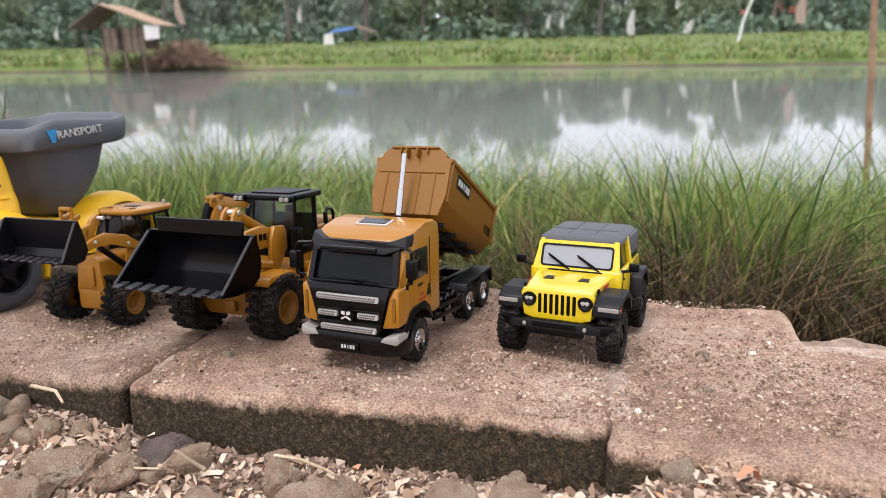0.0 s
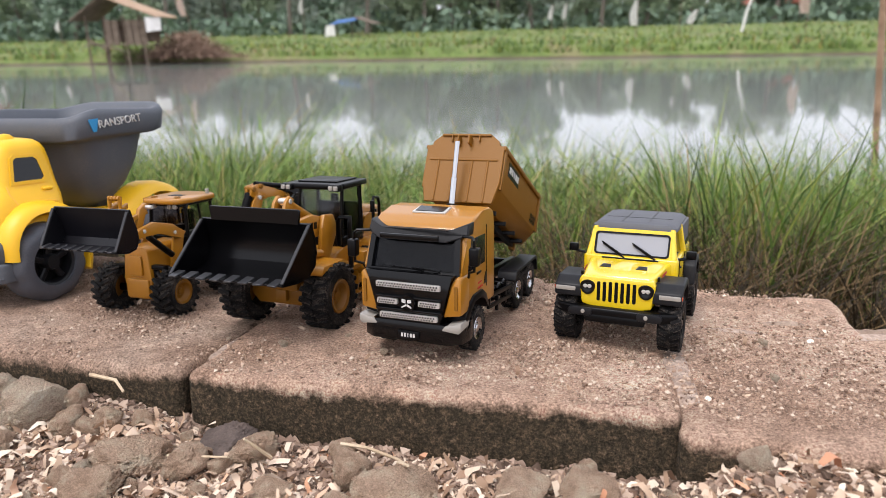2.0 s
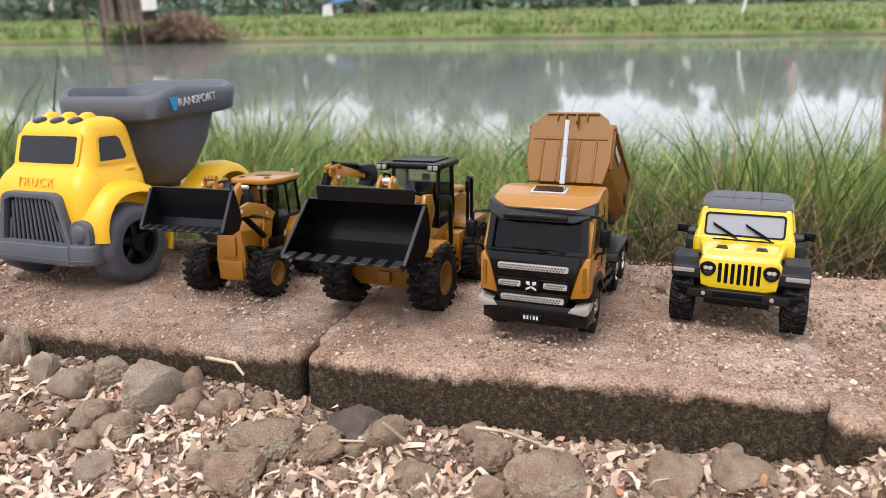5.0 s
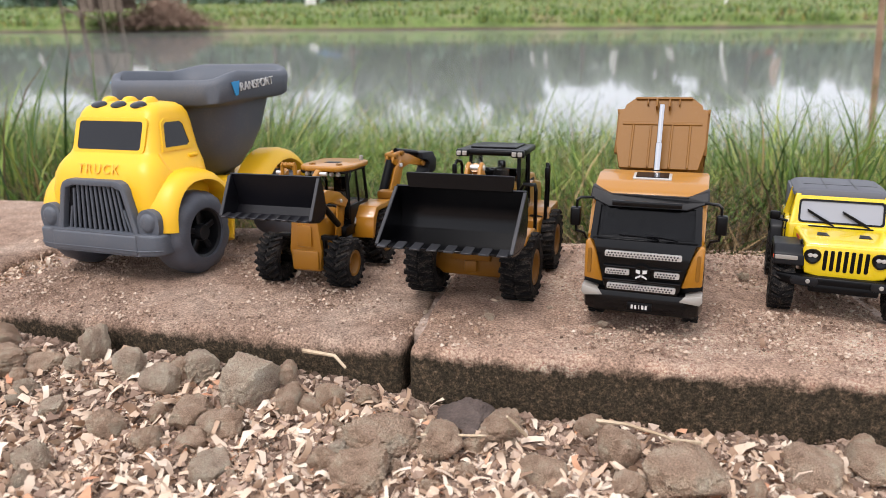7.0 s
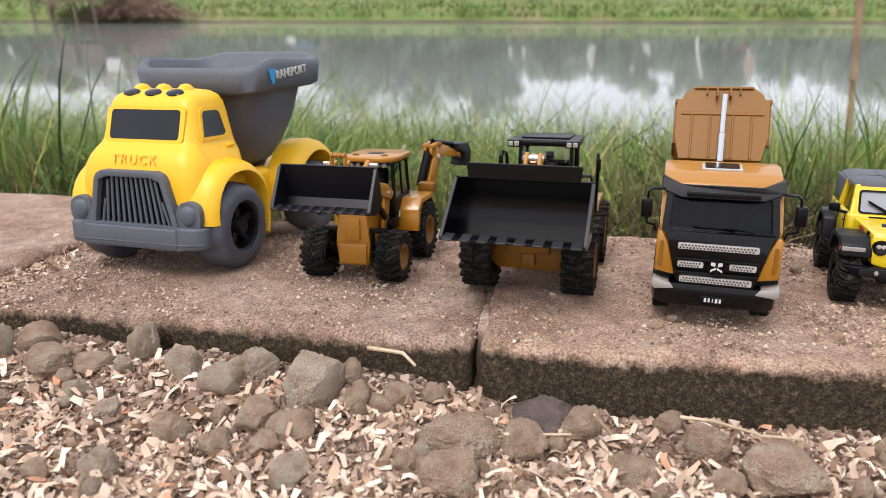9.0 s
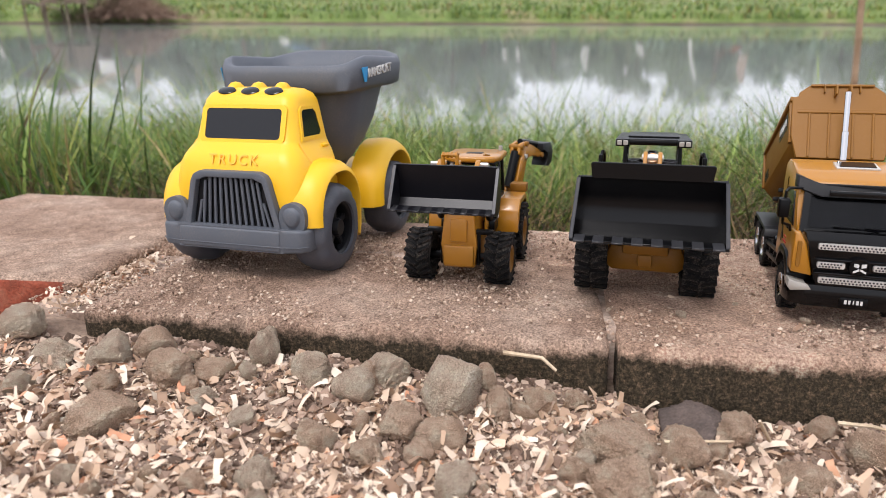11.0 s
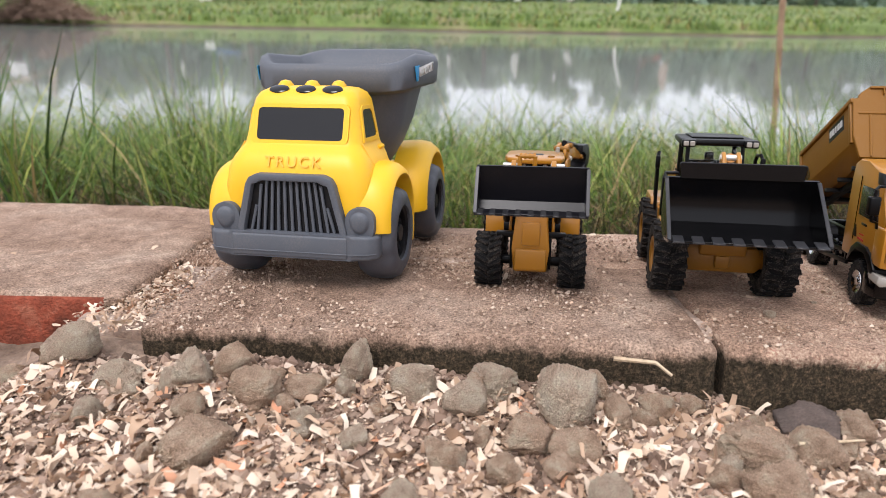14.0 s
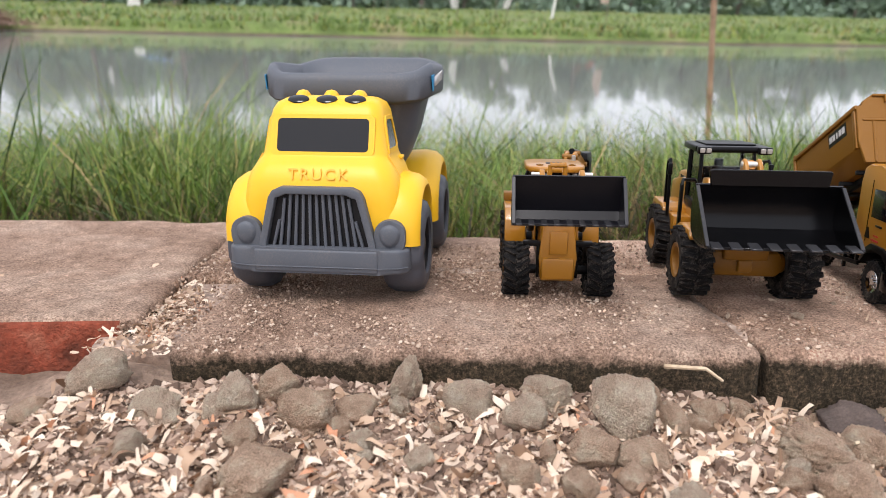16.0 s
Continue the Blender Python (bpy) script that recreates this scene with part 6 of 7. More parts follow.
    pin(st, [(16, 46), (22, 47.5), (22, 40), (44, 38.5)], 1.7, -5, 5, GOLD_MATT)
    bm = bmesh.new()
    tube(bm, [(0, 20, 49), (0, 42, 45.5)], 2.0, 10)
    piece("dipper_ram", bm, BLACK, boom)
    bm = bmesh.new()
    prism(bm, [(42, 46), (54, 46), (58, 40), (57, 33), (52, 30), (47, 31), (50, 34), (51, 39), (46, 42), (42, 41)], "x", -5.5, 5.5, 0.6)
    piece("digger_bucket", bm, DARKGREY, boom)
    bm = bmesh.new()
    box(bm, 0, 74, 22, 30, 6, 16, 0.8)
    piece("rear_frame", bm, GOLD_MATT, t)
    wheel_set(t, [(s * 21, 0) for s in (-1, 1)], 13.2, 13, RUBBER, GOLD_MATT, 7.2, 3.4, "dish", 18, (7.4, 2.0, 1.8), 32)
    wheel_set(t, [(s * 21, 50) for s in (-1, 1)], 16.5, 13, RUBBER, GOLD_MATT, 8.8, 3.4, "dish", 20, (7.4, 2.2, 2.0), 32)
    return t


backhoe()


# ---- big plastic tipper ----
def smooth_loft(bm, levels, n=6):
    loops = []
    for z, x0, x1, y0, y1, r in levels:
        loops.append([Vector((x, y, z)) for x, y in rrect(x0, x1, y0, y1, r, n)])
    loft(bm, loops)


def big_truck():
    t = thing("toy_plastic_truck", WALL @ pose(-0.3500, 0.0610, 0.0006, 0, 0, -8), "large matt yellow plastic toy truck with dark grey hopper and wheels", "toy truck")

    def form(x, y, z):
        return x, y, bend(((0, 0), (14, 17), (26, 29.5), (31, 36), (54.5, 58), (69.4, 73), (88.4, 89), (98, 97.6), (120, 119.6)), z)
    FORM[0] = form
    bm = bmesh.new()
    smooth_loft(bm, [(20, -38, 38, -21, 28, 7), (28, -38.6, 38.6, -22, 28, 8), (46, -38.6, 38.6, -22.5, 29, 9), (56, -37.4, 37.4, -21.5, 30, 10), (61, -35.4, 35.4, -19.5, 31, 10), (64.5, -33.2, 33.2, -16.5, 31, 9), (67, -31.6, 31.6, -13.2, 31, 8), (69, -31, 31, -11.6, 30.6, 7.5),
                     (87, -28.6, 28.6, -6.8, 29, 7), (92.5, -27.8, 27.8, -5.0, 28, 7), (96.4, -26, 26, -2.4, 26.4, 7), (98.8, -22, 22, 2, 24, 6), (99.6, -16, 16, 6, 20, 5)])
    body = piece("cab", bm, YELLOW, t, "smooth bright yellow cab", 60)
    # windows: dark panes in raised frames
    def on_front(z, off=0.0):
        return -11.6 + (z - 69) * 4.8 / 18 - off
    bm = bmesh.new()
    o, i = rrect(-25.5, 25.5, 67.4, 90.4, 3.4), rrect(-22.6, 22.6, 69.6, 88.2, 2.2)
    ring(bm, o, i, "y", -0.6, 2.0)
    for v in bm.verts:
        v.co.y += on_front(v.co.z)
    fr = piece("windscreen_frame", bm, YELLOW, body)
    bm = bmesh.new()
    prism(bm, rrect(-22.8, 22.8, 69.4, 88.4, 2.2), "y", 0.15, 1.2)
    for v in bm.verts:
        v.co.y += on_front(v.co.z, 0.55)
    piece("windscreen", bm, TINTED, fr, "blank dark grey windscreen")
    for s in (-1, 1):
        def fx(z):
            return 31.0 - (z - 69) * 2.4 / 18
        win = [(-1.5, 70.6), (17, 70.6), (19, 72.4), (16.8, 85), (14.5, 87.2), (3, 87.2), (1, 85.6)]
        big = [(-4, 68.4), (19, 68.4), (21.6, 71.4), (19, 86.4), (16, 89.4), (2, 89.4), (-1, 87)]
        bm = bmesh.new()
        ring(bm, big, win, "x", -0.8, 0.7)
        for v in bm.verts:
            v.co.x = s * (v.co.x + fx(v.co.z))
        wf = piece("window_frame", bm, YELLOW, body)
        bm = bmesh.new()
        prism(bm, win, "x", -0.5, 0.35)
        for v in bm.verts:
            v.co.x = s * (v.co.x + fx(v.co.z))
        piece("side_window", bm, TINTED, wf)
        bm = bmesh.new()
        tube(bm, [(s * 31.4, -7, 68), (s * 34.0, -7.5, 63.5), (s * 37.0, -5, 57), (s * 37.9, 4, 55.0), (s * 37.4, 20, 57)], 0.45, 6)
        piece("door_seam", bm, PINKINK, body)
        bm = bmesh.new()
        box(bm, s * 33.4, 18, 64.6, 3, 7, 2.2, 0.9, 3)
        piece("door_handle", bm, YELLOW, body)
        # front wing: a swelling arch round the wheel
        bm = bmesh.new()
        rows = []
        for a in range(2, 207, 12):
            c, sn = math.cos(radians(a)), math.sin(radians(a))
            row = []
            for k, (xx, rr) in enumerate(((30, 33), (38, 33.4), (43.5, 32.2), (47.4, 29.6), (48.6, 26.8), (47.6, 26.2), (30, 26.2))):
                sq = 1.0 + 0.05 * abs(math.sin(2 * radians(a)))
                row.append(Vector((s * xx, 5 - rr * c * sq * (0.84 if c > 0 else 0.97), 25 + rr * sn * sq)))
            rows.append(row)
        loft(bm, rows)
        piece("front_wing", bm, YELLOW, t, "", 60)
        bm = bmesh.new()
        rows = []
        for a in range(-8, 200, 12):
            c, sn = math.cos(radians(a)), math.sin(radians(a))
            rows.append([Vector((s * xx, 98 - rr * c, 25 + rr * sn)) for xx, rr in ((26, 35), (36, 35.6), (42.5, 34.4), (46.5, 31.2), (47.6, 28), (46.6, 27.2), (26, 27.2))])
        loft(bm, rows)
        piece("rear_wing", bm, YELLOW, t, "", 60)
        # lamps
        bm = bmesh.new()
        prism(bm, rrect(-7.4, 7.4, -9.0, 7.4, 7.0, 6), "y", -25.8, -13, 1.4, 3)
        for v in bm.verts:
            v.co.x += s * 35
            v.co.z += 31
        hl = piece("headlight", bm, GREY, t)
        bm = bmesh.new()
        lathe(bm, [(0, -27.6), (3.2, -27.4), (4.3, -26.8), (4.7, -26.0), (5.2, -25.7), (5.6, -25.5)], "y", (s * 35, 0, 31.2), 28)
        piece("lens", bm, GREY, hl)
    # grille
    def trap(k):
        return [(-29 + k, 20), (29 - k, 20), (28.4 - k, 27), (23 - k, 49), (21 - k, 52.6 - 0.9 * k), (17 - k * 0.7, 54.5 - k), (-17 + k * 0.7, 54.5 - k), (-21 + k, 52.6 - 0.9 * k), (-23 + k, 49), (-28.4 + k, 27)]
    bm = bmesh.new()
    ring(bm, trap(0), trap(3.6), "y", -27.0, -20)
    bevel(bm, [v for v in bm.verts], 0.6, 2)
    grille = piece("grille_frame", bm, GREY, t)
    bm = bmesh.new()
    prism(bm, trap(3.0), "y", -23.4, -20)
    piece("grille_back", bm, DARKGREY, grille)
    for k in range(13):
        x = (k - 6) * 3.35
        top = 51.2 if abs(x) < 16 else 51.2 - (abs(x) - 16) * 3.4
        bm = bmesh.new()
        tube(bm, [(x * 1.14, -24.4, 22), (x * 0.92, -24.4, top)], 0.85, 8)
        piece("grille_bar", bm, GREY, grille)
    # bumper
    bm = bmesh.new()
    prism(bm, [(-44.6, -17), (-44, -24.5), (-40.5, -28.5), (-31, -30), (31, -30), (40.5, -28.5), (44, -24.5), (44.6, -17), (43, -14), (-43, -14)], "z", 14.2, 25.8, 1.8, 3)
    bumper = piece("bumper", bm, GREY, t)
    bm = bmesh.new()
    box(bm, 0, -29.4, 20.0, 60, 2.6, 10.6, 1.0, 3)
    bx = piece("bumper_pad", bm, GREY, bumper)
    bm = bmesh.new()
    tube(bm, [(-43.6, -25.5, 17.4), (-40.0, -29.0, 17.4), (-31, -30.9, 17.4), (31, -30.9, 17.4), (40.0, -29.0, 17.4), (43.6, -25.5, 17.4)], 0.3, 6)
    piece("bumper_line", bm, GREY, bumper)
    # roof lamps
    for x in (-14.5, 0, 14.5):
        bm = bmesh.new()
        lathe(bm, [(0, 103.6), (2.2, 103), (3.6, 101.2), (4.2, 98.2), (4.4, 96.2)], "z", (0, 0, 0), 20)
        for v in bm.verts:
            v.co = Vector((x + v.co.x, 9.0 + v.co.y * 1.5, v.co.z - 1.0))
        piece("roof_lamp", bm, YELLOW, body)
        bm = bmesh.new()
        lathe(bm, [(0, 0.9), (4.0, 0.8), (5.2, 0.3), (5.6, -0.8)], "z", (0, 0, 0), 24)
        bmesh.ops.scale(bm, vec=(1, 0.62, 1), verts=bm.verts)
        bmesh.ops.transform(bm, matrix=pose(x * 0.98, -0.2, 98.0, 34, 0, 0), verts=bm.verts)
        piece("roof_lens", bm, TINTED, body)
    lettering("front_word", "TRUCK", 0.0078, pose(0, -0.0208, 0.0632, 72, 0, 0), PINKINK, body, 0.00022, 1.25)
    # chassis and hopper
    bm = bmesh.new()
    box(bm, 0, 70, 22, 44, 96, 14, 3)
    box(bm, 0, 0, 17, 50, 44, 10, 2)
    for y in (0, 98):
        cyl(bm, 4, "x", (0, y, 25), -34, 34, 14)
    piece("chassis", bm, GREY, t)
    bm = bmesh.new()
    box(bm, 0, 78, 36, 56, 90, 16, 5, 3)
    piece("rear_deck", bm, YELLOW, t)

    def loop(z, hw, y0, y1, r, wave=0.0, nose=0.0):
        out = []
        hw, y0, y1 = hw * 0.93, y0 + 2, y1 - 13
        for x, y in rrect(-hw, hw, y0, y1, r, 8):
            f = (y - y0) / (y1 - y0)
            dz = wave * (2.4 * math.sin(f * 6.0 - 0.4) + 5.5 * f * f * f * f + (2.6 * math.exp(-((abs(x) - hw) / 5.0) ** 2)) * (1 - f))
            out.append(Vector((x, y - nose * (1 - f), z + dz - (5.5 * (1 - f) if z > 98 else 0))))
        return out
    bm = bmesh.new()
    levels = [loop(44, 20, 62, 90, 12), loop(50, 26, 55, 98, 14), loop(62, 33, 48, 106, 16), (loop(78, 38.5, 43, 112, 17)), loop(94, 42, 40, 114, 17), loop(100, 43, 39, 115.5, 17, 0.15), loop(101, 49, 33, 126, 18, 0.5), loop(102.5, 50.4, 31.5, 130, 18, 0.6),
              loop(113, 50.8, 31, 132, 18, 1.0), loop(116.5, 49.6, 32.2, 130.8, 17.6, 1.0), loop(117.4, 47.6, 34, 129, 17, 1.0), loop(116.4, 45.8, 35.6, 126, 17, 1.0), loop(109, 44, 38, 119.5, 16, 0.5), loop(90, 39, 43, 113, 16), loop(62, 31, 50, 104, 15), loop(52, 23, 57, 95, 12)]
    loft(bm, levels)
    hop = piece("hopper", bm, GREY, t, "dark grey rounded hopper with wavy rim", 50)
    for s in (-1, 1):
        bm = bmesh.new()
        plate(bm, [(s * 47.3, 46, 101.8), (s * 47.3, 48.5, 102.0), (s * 47.3, 50.5, 110.6), (s * 47.0, 43, 109.8)][::s], 0.6)
        piece("blue_flash", bm, BLUEINK, hop)
        m = Matrix.Translation((s * 0.0476, 0.068, 0.1080)) @ Matrix(((0, 0, s, 0), (s, 0, 0, 0), (0, 1, 0, 0), (0, 0, 0, 1))) @ pose(0, 0, 0, 0, 0, s * 6)
        lettering("side_word", "RANSPORT", 0.0073, m, WHITEINK, hop, 0.0004, 1.0)
    # wheels with scalloped shoulders
    FORM[0] = None
    for x, y in ((-39, 4.5), (39, 4.5), (-39, 98), (39, 98)):
        s = 1 if x > 0 else -1
        bm = bmesh.new()
        r, h = 24.6, 10.5
        lathe(bm, [(14.6, -h), (19, -h * 1.02), (22.6, -h * 0.86), (24.4, -h * 0.5), (r, 0), (24.4, h * 0.5), (22.6, h * 0.86), (19, h * 1.02), (14.6, h), (14.2, h * 0.6), (14.2, -h * 0.6), (14.6, -h)], "x", (0, 0, 0), 60)
        for v in bm.verts:
            rad = math.hypot(v.co.y, v.co.z)
            if rad > 18 and abs(v.co.x) > h * 0.4:
                a = math.atan2(v.co.z, v.co.y)
                f = max(0.0, math.cos(a * 9)) ** 2 * (0.055 if rad > 21 else 0.03)
                v.co.y *= 1 - f
                v.co.z *= 1 - f
        ty = piece("tyre", bm, WHEELGREY, t, "moulded grey plastic tyre", 50)
        ty.location = (x * 0.001, y * 0.001, 0.0246)
        k = rim(ty, 14.3, 7.5, DARKGREY, s, "spoke", 5)
        k.location.x = s * 0.002
    return t


big_truck()


# ---- stones, soil crumbs and wood shavings ----
GRAINY = [(0.34, (0.42, 0.36, 0.31)), (0.62, (0.90, 0.83, 0.76))]
STONE = [mapped("grey_stone", [(0.3, (0.40, 0.315, 0.245)), (0.55, (0.60, 0.49, 0.395)), (0.75, (0.74, 0.64, 0.53))], 1.3, 0.95, 0.03, fine=24, fine_mix=0.8, bump_scale=16, fine_stops=GRAINY),
         mapped("brown_clod", [(0.3, (0.36, 0.255, 0.185)), (0.55, (0.57, 0.43, 0.33)), (0.75, (0.72, 0.59, 0.48))], 1.3, 0.97, 0.035, fine=26, fine_mix=0.8, bump_scale=15, fine_stops=GRAINY),
         mapped("dark_pebble", [(0.3, (0.06, 0.045, 0.038)), (0.7, (0.13, 0.095, 0.08))], 1.3, 0.8, 0.001, fine=14, fine_mix=0.7, bump_scale=12)]


def stone_mesh(seed, rough=0.22, cuts=6):
    bm = bmesh.new()
    bmesh.ops.create_icosphere(bm, subdivisions=cuts - 1, radius=1.0)
    off = Vector((seed * 2.3, seed * 5.1, seed * 0.7))
    rg = random.Random(seed)
    cuts_at = [(Vector((rg.gauss(0, 1), rg.gauss(0, 1), rg.gauss(0, 1))).normalized(), rg.uniform(0.62, 0.86)) for k in range(9)]
    for v in bm.verts:
        d = v.co.normalized()
        f = 1 + rough * noise.noise(d * 1.3 + off) * 1.4 + rough * 0.5 * noise.noise(d * 3.1 + off) + rough * 0.34 * noise.noise(d * 7 + off) + rough * 0.22 * noise.noise(d * 15 + off) + rough * 0.12 * noise.noise(d * 31 + off)
        for n, h in cuts_at:
            q = d.dot(n) * f
            if q > h:
                f *= 1 - 0.88 * (1 - h / q)
        f += rough * (0.26 * noise.noise(d * 8 + off) + 0.30 * noise.noise(d * 19 + off) + 0.22 * noise.noise(d * 40 + off))
        v.co = d * f
    return finish(bm, "stone", STONE[0], 80)


STONES = [stone_mesh(i, 0.17 + 0.04 * (i % 4)) for i in range(9)]
rng = np.random.default_rng(21)
PLACES = (
    (-0.226, -0.046, 0.0170, 0.0135, 0), (-0.287, -0.041, 0.0108, 0.0085, 0), (-0.311, -0.032, 0.0078, 0.0105, 0), (-0.254, -0.036, 0.0100, 0.0088, 0), (-0.265, -0.050, 0.0090, 0.0085, 0), (-0.242, -0.066, 0.0112, 0.0095, 1),
    (-0.271, -0.080, 0.0090, 0.0080, 1), (-0.251, -0.082, 0.0080, 0.0060, 1), (-0.226, -0.071, 0.0098, 0.0080, 1), (-0.360, -0.036, 0.0100, 0.0080, 1), (-0.347, -0.047, 0.0126, 0.0080, 1), (-0.373, -0.045, 0.0104, 0.0075, 0),
    (-0.161, -0.066, 0.0160, 0.0085, 1), (-0.046, -0.066, 0.0185, 0.0105, 1), (-0.130, -0.043, 0.0155, 0.0075, 2), (-0.218, -0.096, 0.0082, 0.0070, 0), (-0.284, -0.105, 0.0076, 0.0072, 0), (-0.138, -0.062, 0.0108, 0.0088, 1))
PLACES_B = (
    (-0.097, -0.069, 0.0100, 0.0066, 1), (-0.212, -0.034, 0.0070, 0.0064, 1), (-0.069, -0.055, 0.0096, 0.0086, 1), (-0.080, -0.036, 0.0060, 0.0045, 1), (-0.431, -0.030, 0.0117, 0.0100, 0), (-0.408, -0.063, 0.0058, 0.0070, 0),
    (-0.406, -0.042, 0.0106, 0.0078, 0), (-0.368, -0.062, 0.0080, 0.0060, 1), (-0.329, -0.043, 0.0088, 0.0060, 1), (-0.361, -0.078, 0.0160, 0.0085, 1), (-0.206, -0.048, 0.0090, 0.0066, 1), (-0.162, -0.088, 0.0120, 0.0085, 1),
    (-0.115, -0.046, 0.0105, 0.0070, 1), (-0.002, -0.056, 0.0130, 0.0070, 1), (0.024, -0.048, 0.0130, 0.0072, 1), (-0.190, -0.042, 0.0075, 0.0062, 1), (-0.175, -0.038, 0.0060, 0.0050, 1), (-0.455, -0.040, 0.0080, 0.0060, 1))


def rubble_z(x, y):
    return ground_height(x, y)


for i, (x, y, hw, hh, kind) in enumerate(PLACES + PLACES_B):
    names = ("stone", "clod", "pebble")
    labels = ("rough grey-brown stone half sunk in the rubble", "crumbly brown clod of dry soil in the rubble", "smooth dark brown pebble half buried in shavings")
    ob = tagged(new(names[kind], STONES[i % 9]), labels[kind], names[kind], "stones in the rubble")
    ob.matrix_world = Matrix.Translation((x, y, rubble_z(x, y) + hh * 0.45)) @ pose(0, 0, 0, rng.uniform(-15, 15), rng.uniform(-15, 15), rng.uniform(0, 360)) @ Matrix.Diagonal((hw, hw * rng.uniform(0.78, 1.0), hh, 1))
    ob.material_slots[0].link = "OBJECT"
    ob.material_slots[0].material = STONE[kind]

for k in range(250):
    x, y = rng.uniform(-0.6, 0.25), -0.035 - 0.17 * rng.random() ** 1.2
    r = 0.0022 + 0.0046 * rng.random() ** 1.6
    ob = tagged(new("clod", STONES[int(rng.integers(0, 9))]), "small crumbly brown clod of dry soil", "clod", "stones in the rubble")
    ob.matrix_world = Matrix.Translation((x, y, rubble_z(x, y) + r * 0.4)) @ pose(0, 0, 0, rng.uniform(0, 360), rng.uniform(0, 360), 0) @ Matrix.Diagonal((r, r * rng.uniform(0.7, 1), r * rng.uniform(0.6, 0.95), 1))
    ob.material_slots[0].link = "OBJECT"
    ob.material_slots[0].material = STONE[1 if rng.random() < 0.75 else 0]


def grains(name, count, place, size, mat, seed, label, category):
    """Crumbs: squashed, knocked-about octahedra."""
    rg = np.random.default_rng(seed)
    o8 = np.array([(1, 0, 0), (-1, 0, 0), (0, 1, 0), (0, -1, 0), (0, 0, 1), (0, 0, -1)], float)
    f8 = np.array([(0, 2, 4), (2, 1, 4), (1, 3, 4), (3, 0, 4), (2, 0, 5), (1, 2, 5), (3, 1, 5), (0, 3, 5)])
    vs, fs = [], []
    for k in range(count):
        p = place(rg)
        if p is None:
            continue
        r = size(rg)
        q = Euler(rg.uniform(0, 6.28, 3)).to_matrix()
        v = (o8 * rg.uniform(0.55, 1.25, (6, 1))) @ np.array(q).T * r * np.array([1, 1, 0.8]) + np.array(p)
        fs.append(f8 + 6 * len(vs))
        vs.append(v)
    me = bpy.data.meshes.new(name)
    me.from_pydata(np.concatenate(vs).tolist(), [], np.concatenate(fs).tolist())
    me.materials.append(mat)
    return tagged(new(name, me), label, category, kind="stuff")


CRUMB = leaf_material("soil_crumbs", [(0.0, (0.09, 0.058, 0.04)), (0.4, (0.23, 0.15, 0.108)), (0.8, (0.42, 0.30, 0.225)), (1.0, (0.60, 0.48, 0.38))], 0.95)
GRIT = leaf_material("sand_grit", [(0.0, (0.13, 0.08, 0.055)), (0.35, (0.33, 0.22, 0.155)), (0.85, (0.50, 0.37, 0.275)), (1.0, (0.66, 0.54, 0.43))], 0.95)
CHIP = leaf_material("wood_shavings", [(0.0, (0.22, 0.13, 0.08)), (0.25, (0.46, 0.31, 0.205)), (0.6, (0.66, 0.50, 0.37)), (0.93, (0.80, 0.68, 0.54)), (0.97, (0.64, 0.34, 0.20)), (1.0, (0.50, 0.22, 0.12))], 0.75)


def on_soil(rg):
    x, y = rg.uniform(-0.62, 0.34), -0.022 - 0.20 * rg.random() ** 1.15
    return (x, y, rubble_z(x, y) + 0.0006)


grains("soil_crumbs", 52000, on_soil, lambda rg: 0.0005 + 0.0030 * rg.random() ** 3.0, CRUMB, 31, "loose crumbs of pale brown soil", "soil crumbs")


def on_bricks(rg):
    x, y = rg.uniform(-0.66, 0.34), rg.uniform(-0.024, 0.165)
    if noise.noise(Vector((x * 14, y * 14, 3))) + 0.75 * rg.random() < 0.30 - (0.25 if x > 0.0 else 0.0):
        return None
    if (x < -0.44 and y < 0.02) or (x > 0.155 and y > 0.085) or x > 0.31:
        return None
    return WALL @ Vector((x, y, 0.0006 - (0.002 if x > 0.07 else 0)))


grains("sand_grit", 62000, on_bricks, lambda rg: 0.00028 + 0.0011 * rg.random() ** 3, GRIT, 32, "coarse sandy grit lying over the brick tops", "grit")


def shavings(name, count, place, mat, seed, size, label):
    """Curled flakes of wood, ragged at their ends."""
    rg = np.random.default_rng(seed)
    vs, fs = [], []
    for k in range(count):
        p = place(rg)
        if p is None:
            continue
        ln = size(rg)
        w = min(ln * rg.uniform(0.2, 0.8), rg.uniform(0.001, 0.0046))
        curl = rg.normal(0, 0.9)
        m = np.array(Euler((rg.normal(0, 0.5), rg.normal(0, 0.45), rg.uniform(0, 6.28))).to_matrix())
        pts = []
        for i in range(4):
            f = i / 3 - 0.5
            ww = w * (0.55 + 0.45 * math.cos(f * 2.6)) * rg.uniform(0.75, 1.15)
            z = curl * ln * (0.25 - f * f) * 0.9
            pts += [(f * ln, -ww / 2, z + rg.normal(0, 0.05) * ln), (f * ln, ww / 2, z + rg.normal(0, 0.05) * ln)]
        v = np.array(pts) @ m.T
        v[:, 2] += p[2] + 0.25 * ln * abs(curl) * 0.2 - min(0.0, v[:, 2].min() * 0.55)
        v[:, 0] += p[0]
        v[:, 1] += p[1]
        o = 8 * len(vs)
        fs += [(o + 2 * i, o + 2 * i + 1, o + 2 * i + 3, o + 2 * i + 2) for i in range(3)]
        vs.append(v)
    me = bpy.data.meshes.new(name)
    me.from_pydata(np.concatenate(vs).tolist(), [], fs)
    me.materials.append(mat)
    me.polygons.foreach_set("use_smooth", [True] * len(me.polygons))
    return tagged(new(name, me), label, "wood shavings", kind="stuff")


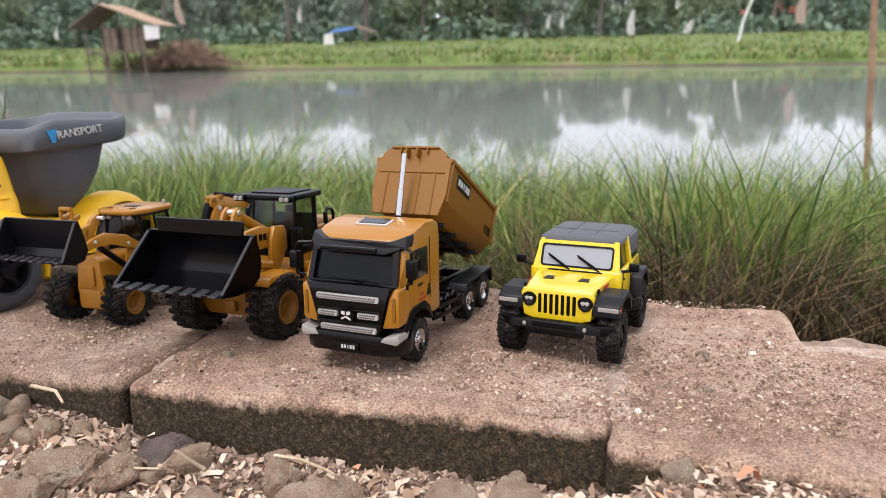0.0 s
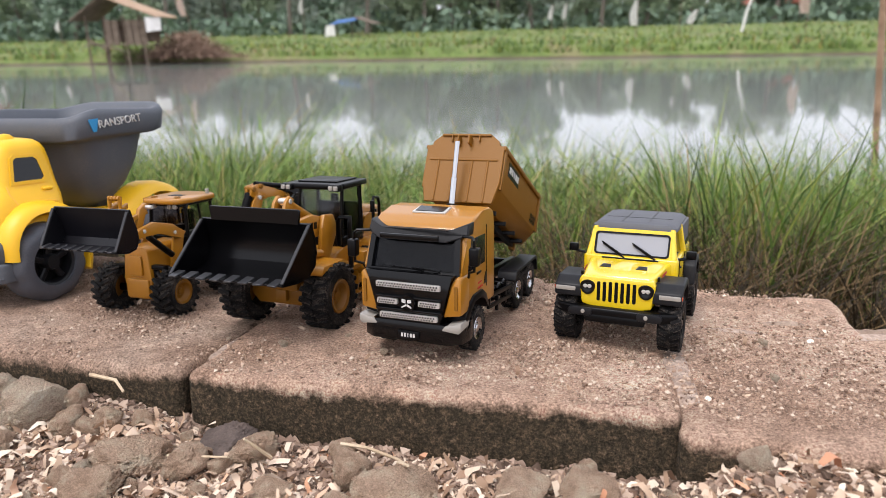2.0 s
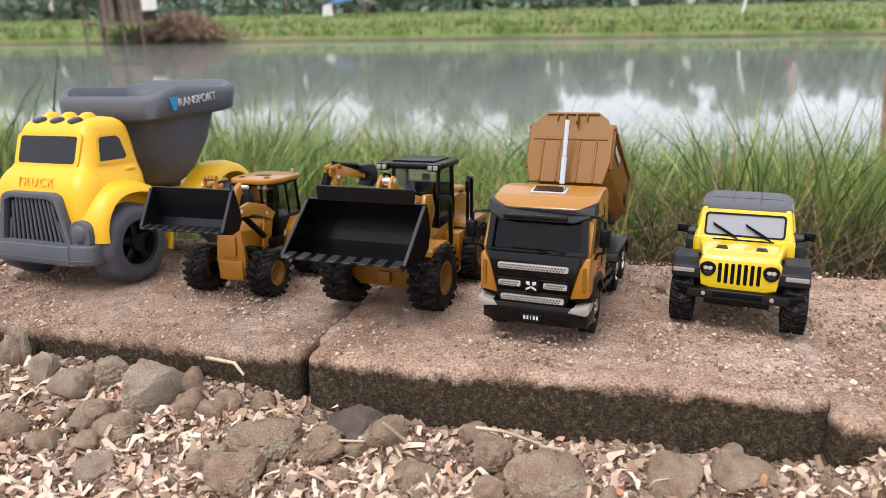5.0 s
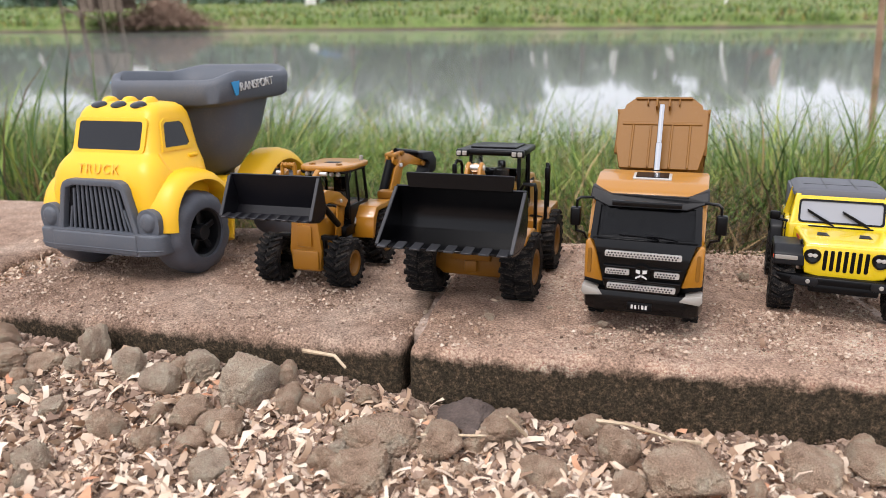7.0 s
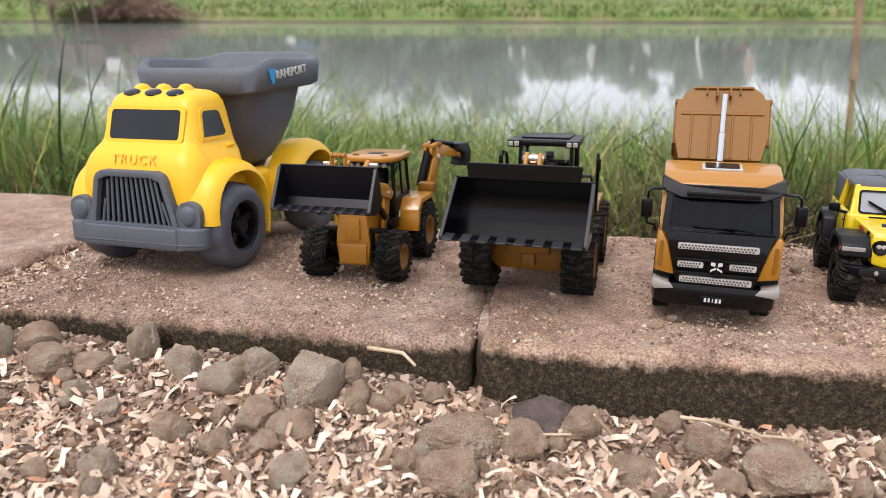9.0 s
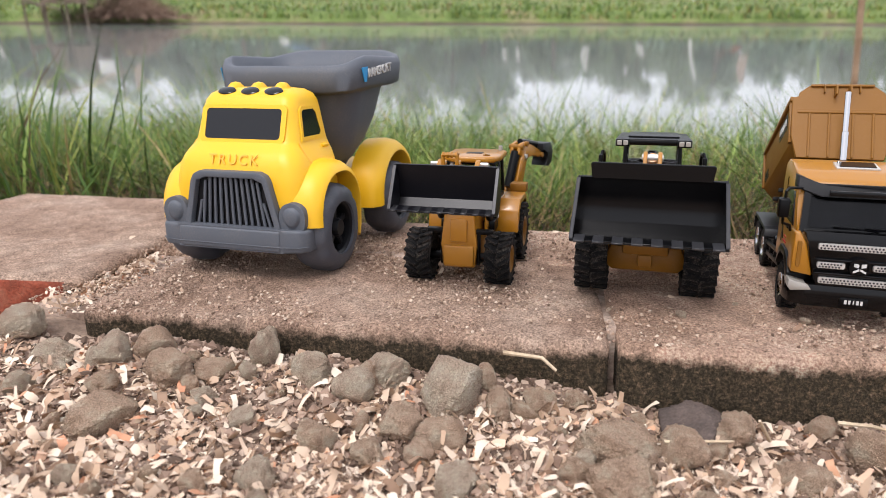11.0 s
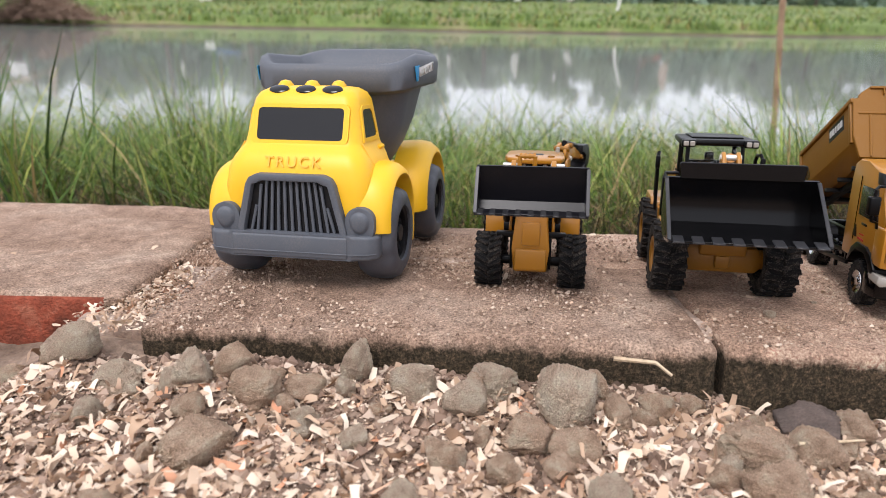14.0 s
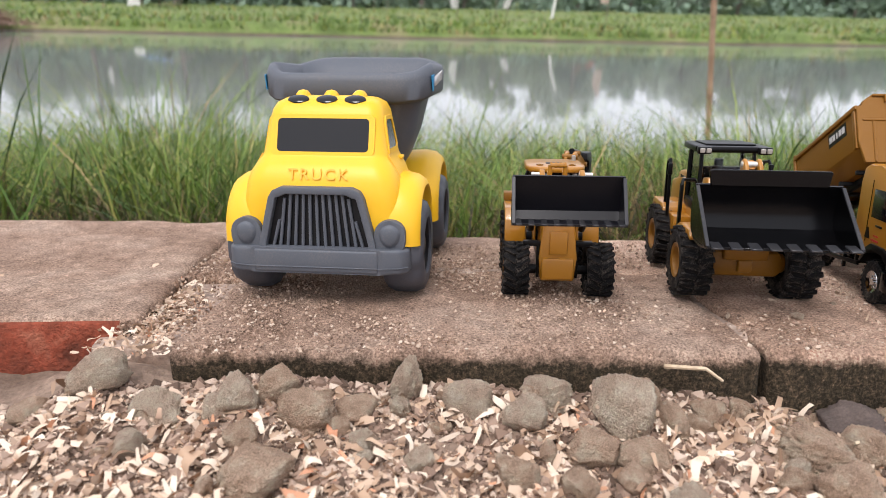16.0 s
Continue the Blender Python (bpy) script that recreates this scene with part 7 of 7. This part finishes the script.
def chip_place(rg):
    x, y = rg.uniform(-0.62, 0.32), -0.034 - 0.19 * rg.random()
    dense = 0.5 + 0.6 * noise.noise(Vector((x * 9, y * 12, 7))) + 2.2 * (-0.05 - y) - (0.3 if x > -0.12 else 0)
    if rg.random() > dense + 0.55:
        return None
    return (x, y, rubble_z(x, y) + 0.0008)


shavings("wood_shavings", 50000, chip_place, CHIP, 41, lambda rg: 0.0011 + 0.0095 * rg.random() ** 3.6, "pale curled wood shavings scattered over the soil")


def chip_on_brick(rg):
    p = on_bricks(rg)
    return None if p is None or rg.random() < 0.4 else p


shavings("brick_chips", 650, chip_on_brick, CHIP, 42, lambda rg: 0.0012 + 0.0045 * rg.random() ** 2, "tiny wood chips strewn over the brick tops")


def joint_chips(rg):
    x, y = -0.430 + rg.normal(0, 0.009), 0.035 + rg.normal(0, 0.026)
    return None if y < -0.02 else WALL @ Vector((x, y, -0.005 + 0.002 * rg.random()))


shavings("joint_shavings", 700, joint_chips, CHIP, 43, lambda rg: 0.0016 + 0.0075 * rg.random() ** 3, "wood shavings gathered in the gap between two bricks")

# a dry twig lying along the foot of the bricks, and a few straws
STRAW = mapped("dry_straw", [(0.3, (0.42, 0.31, 0.20)), (0.7, (0.60, 0.48, 0.34))], 60, 0.8, 0.0, fine=400)
for pts, r in ((((-0.078, -0.040, -0.020), (-0.066, -0.041, -0.020), (-0.052, -0.044, -0.022), (-0.041, -0.050, -0.024), (-0.034, -0.056, -0.027)), 0.0008), (((-0.145, -0.062, -0.021), (-0.120, -0.058, -0.021)), 0.0007), (((-0.105, -0.05, -0.024), (-0.112, -0.058, -0.012)), 0.0009), (((-0.05, -0.05, -0.02), (-0.042, -0.064, -0.012)), 0.0010), (((-0.206, -0.030, -0.004), (-0.190, -0.033, -0.004), (-0.184, -0.036, -0.008)), 0.0010)):
    bm = bmesh.new()
    tube(bm, [WALL @ Vector(p) for p in pts], r, 6, r * 0.6)
    ob = part("straw", bm, STRAW, None)
    tagged(ob, "dry pale straw lying on the rubble", "straw", "straws on the rubble")
for x, y, r in ((-0.128, 0.012, 0.0022), (-0.1, 0.03, 0.0016), (-0.075, 0.012, 0.002), (0.105, 0.06, 0.002), (0.1, 0.015, 0.0018), (-0.16, 0.015, 0.0012), (0.005, 0.1, 0.0028)):
    ob = tagged(new("pebble", STONES[3]), "small pale pebble lying on the brick", "pebble", "pebbles on the bricks")
    ob.matrix_world = WALL @ Matrix.Translation((x, y, r * 0.8)) @ pose(0, 0, 0, 20, 10, x * 3000) @ Matrix.Diagonal((r * 1.2, r, r * 0.8, 1))
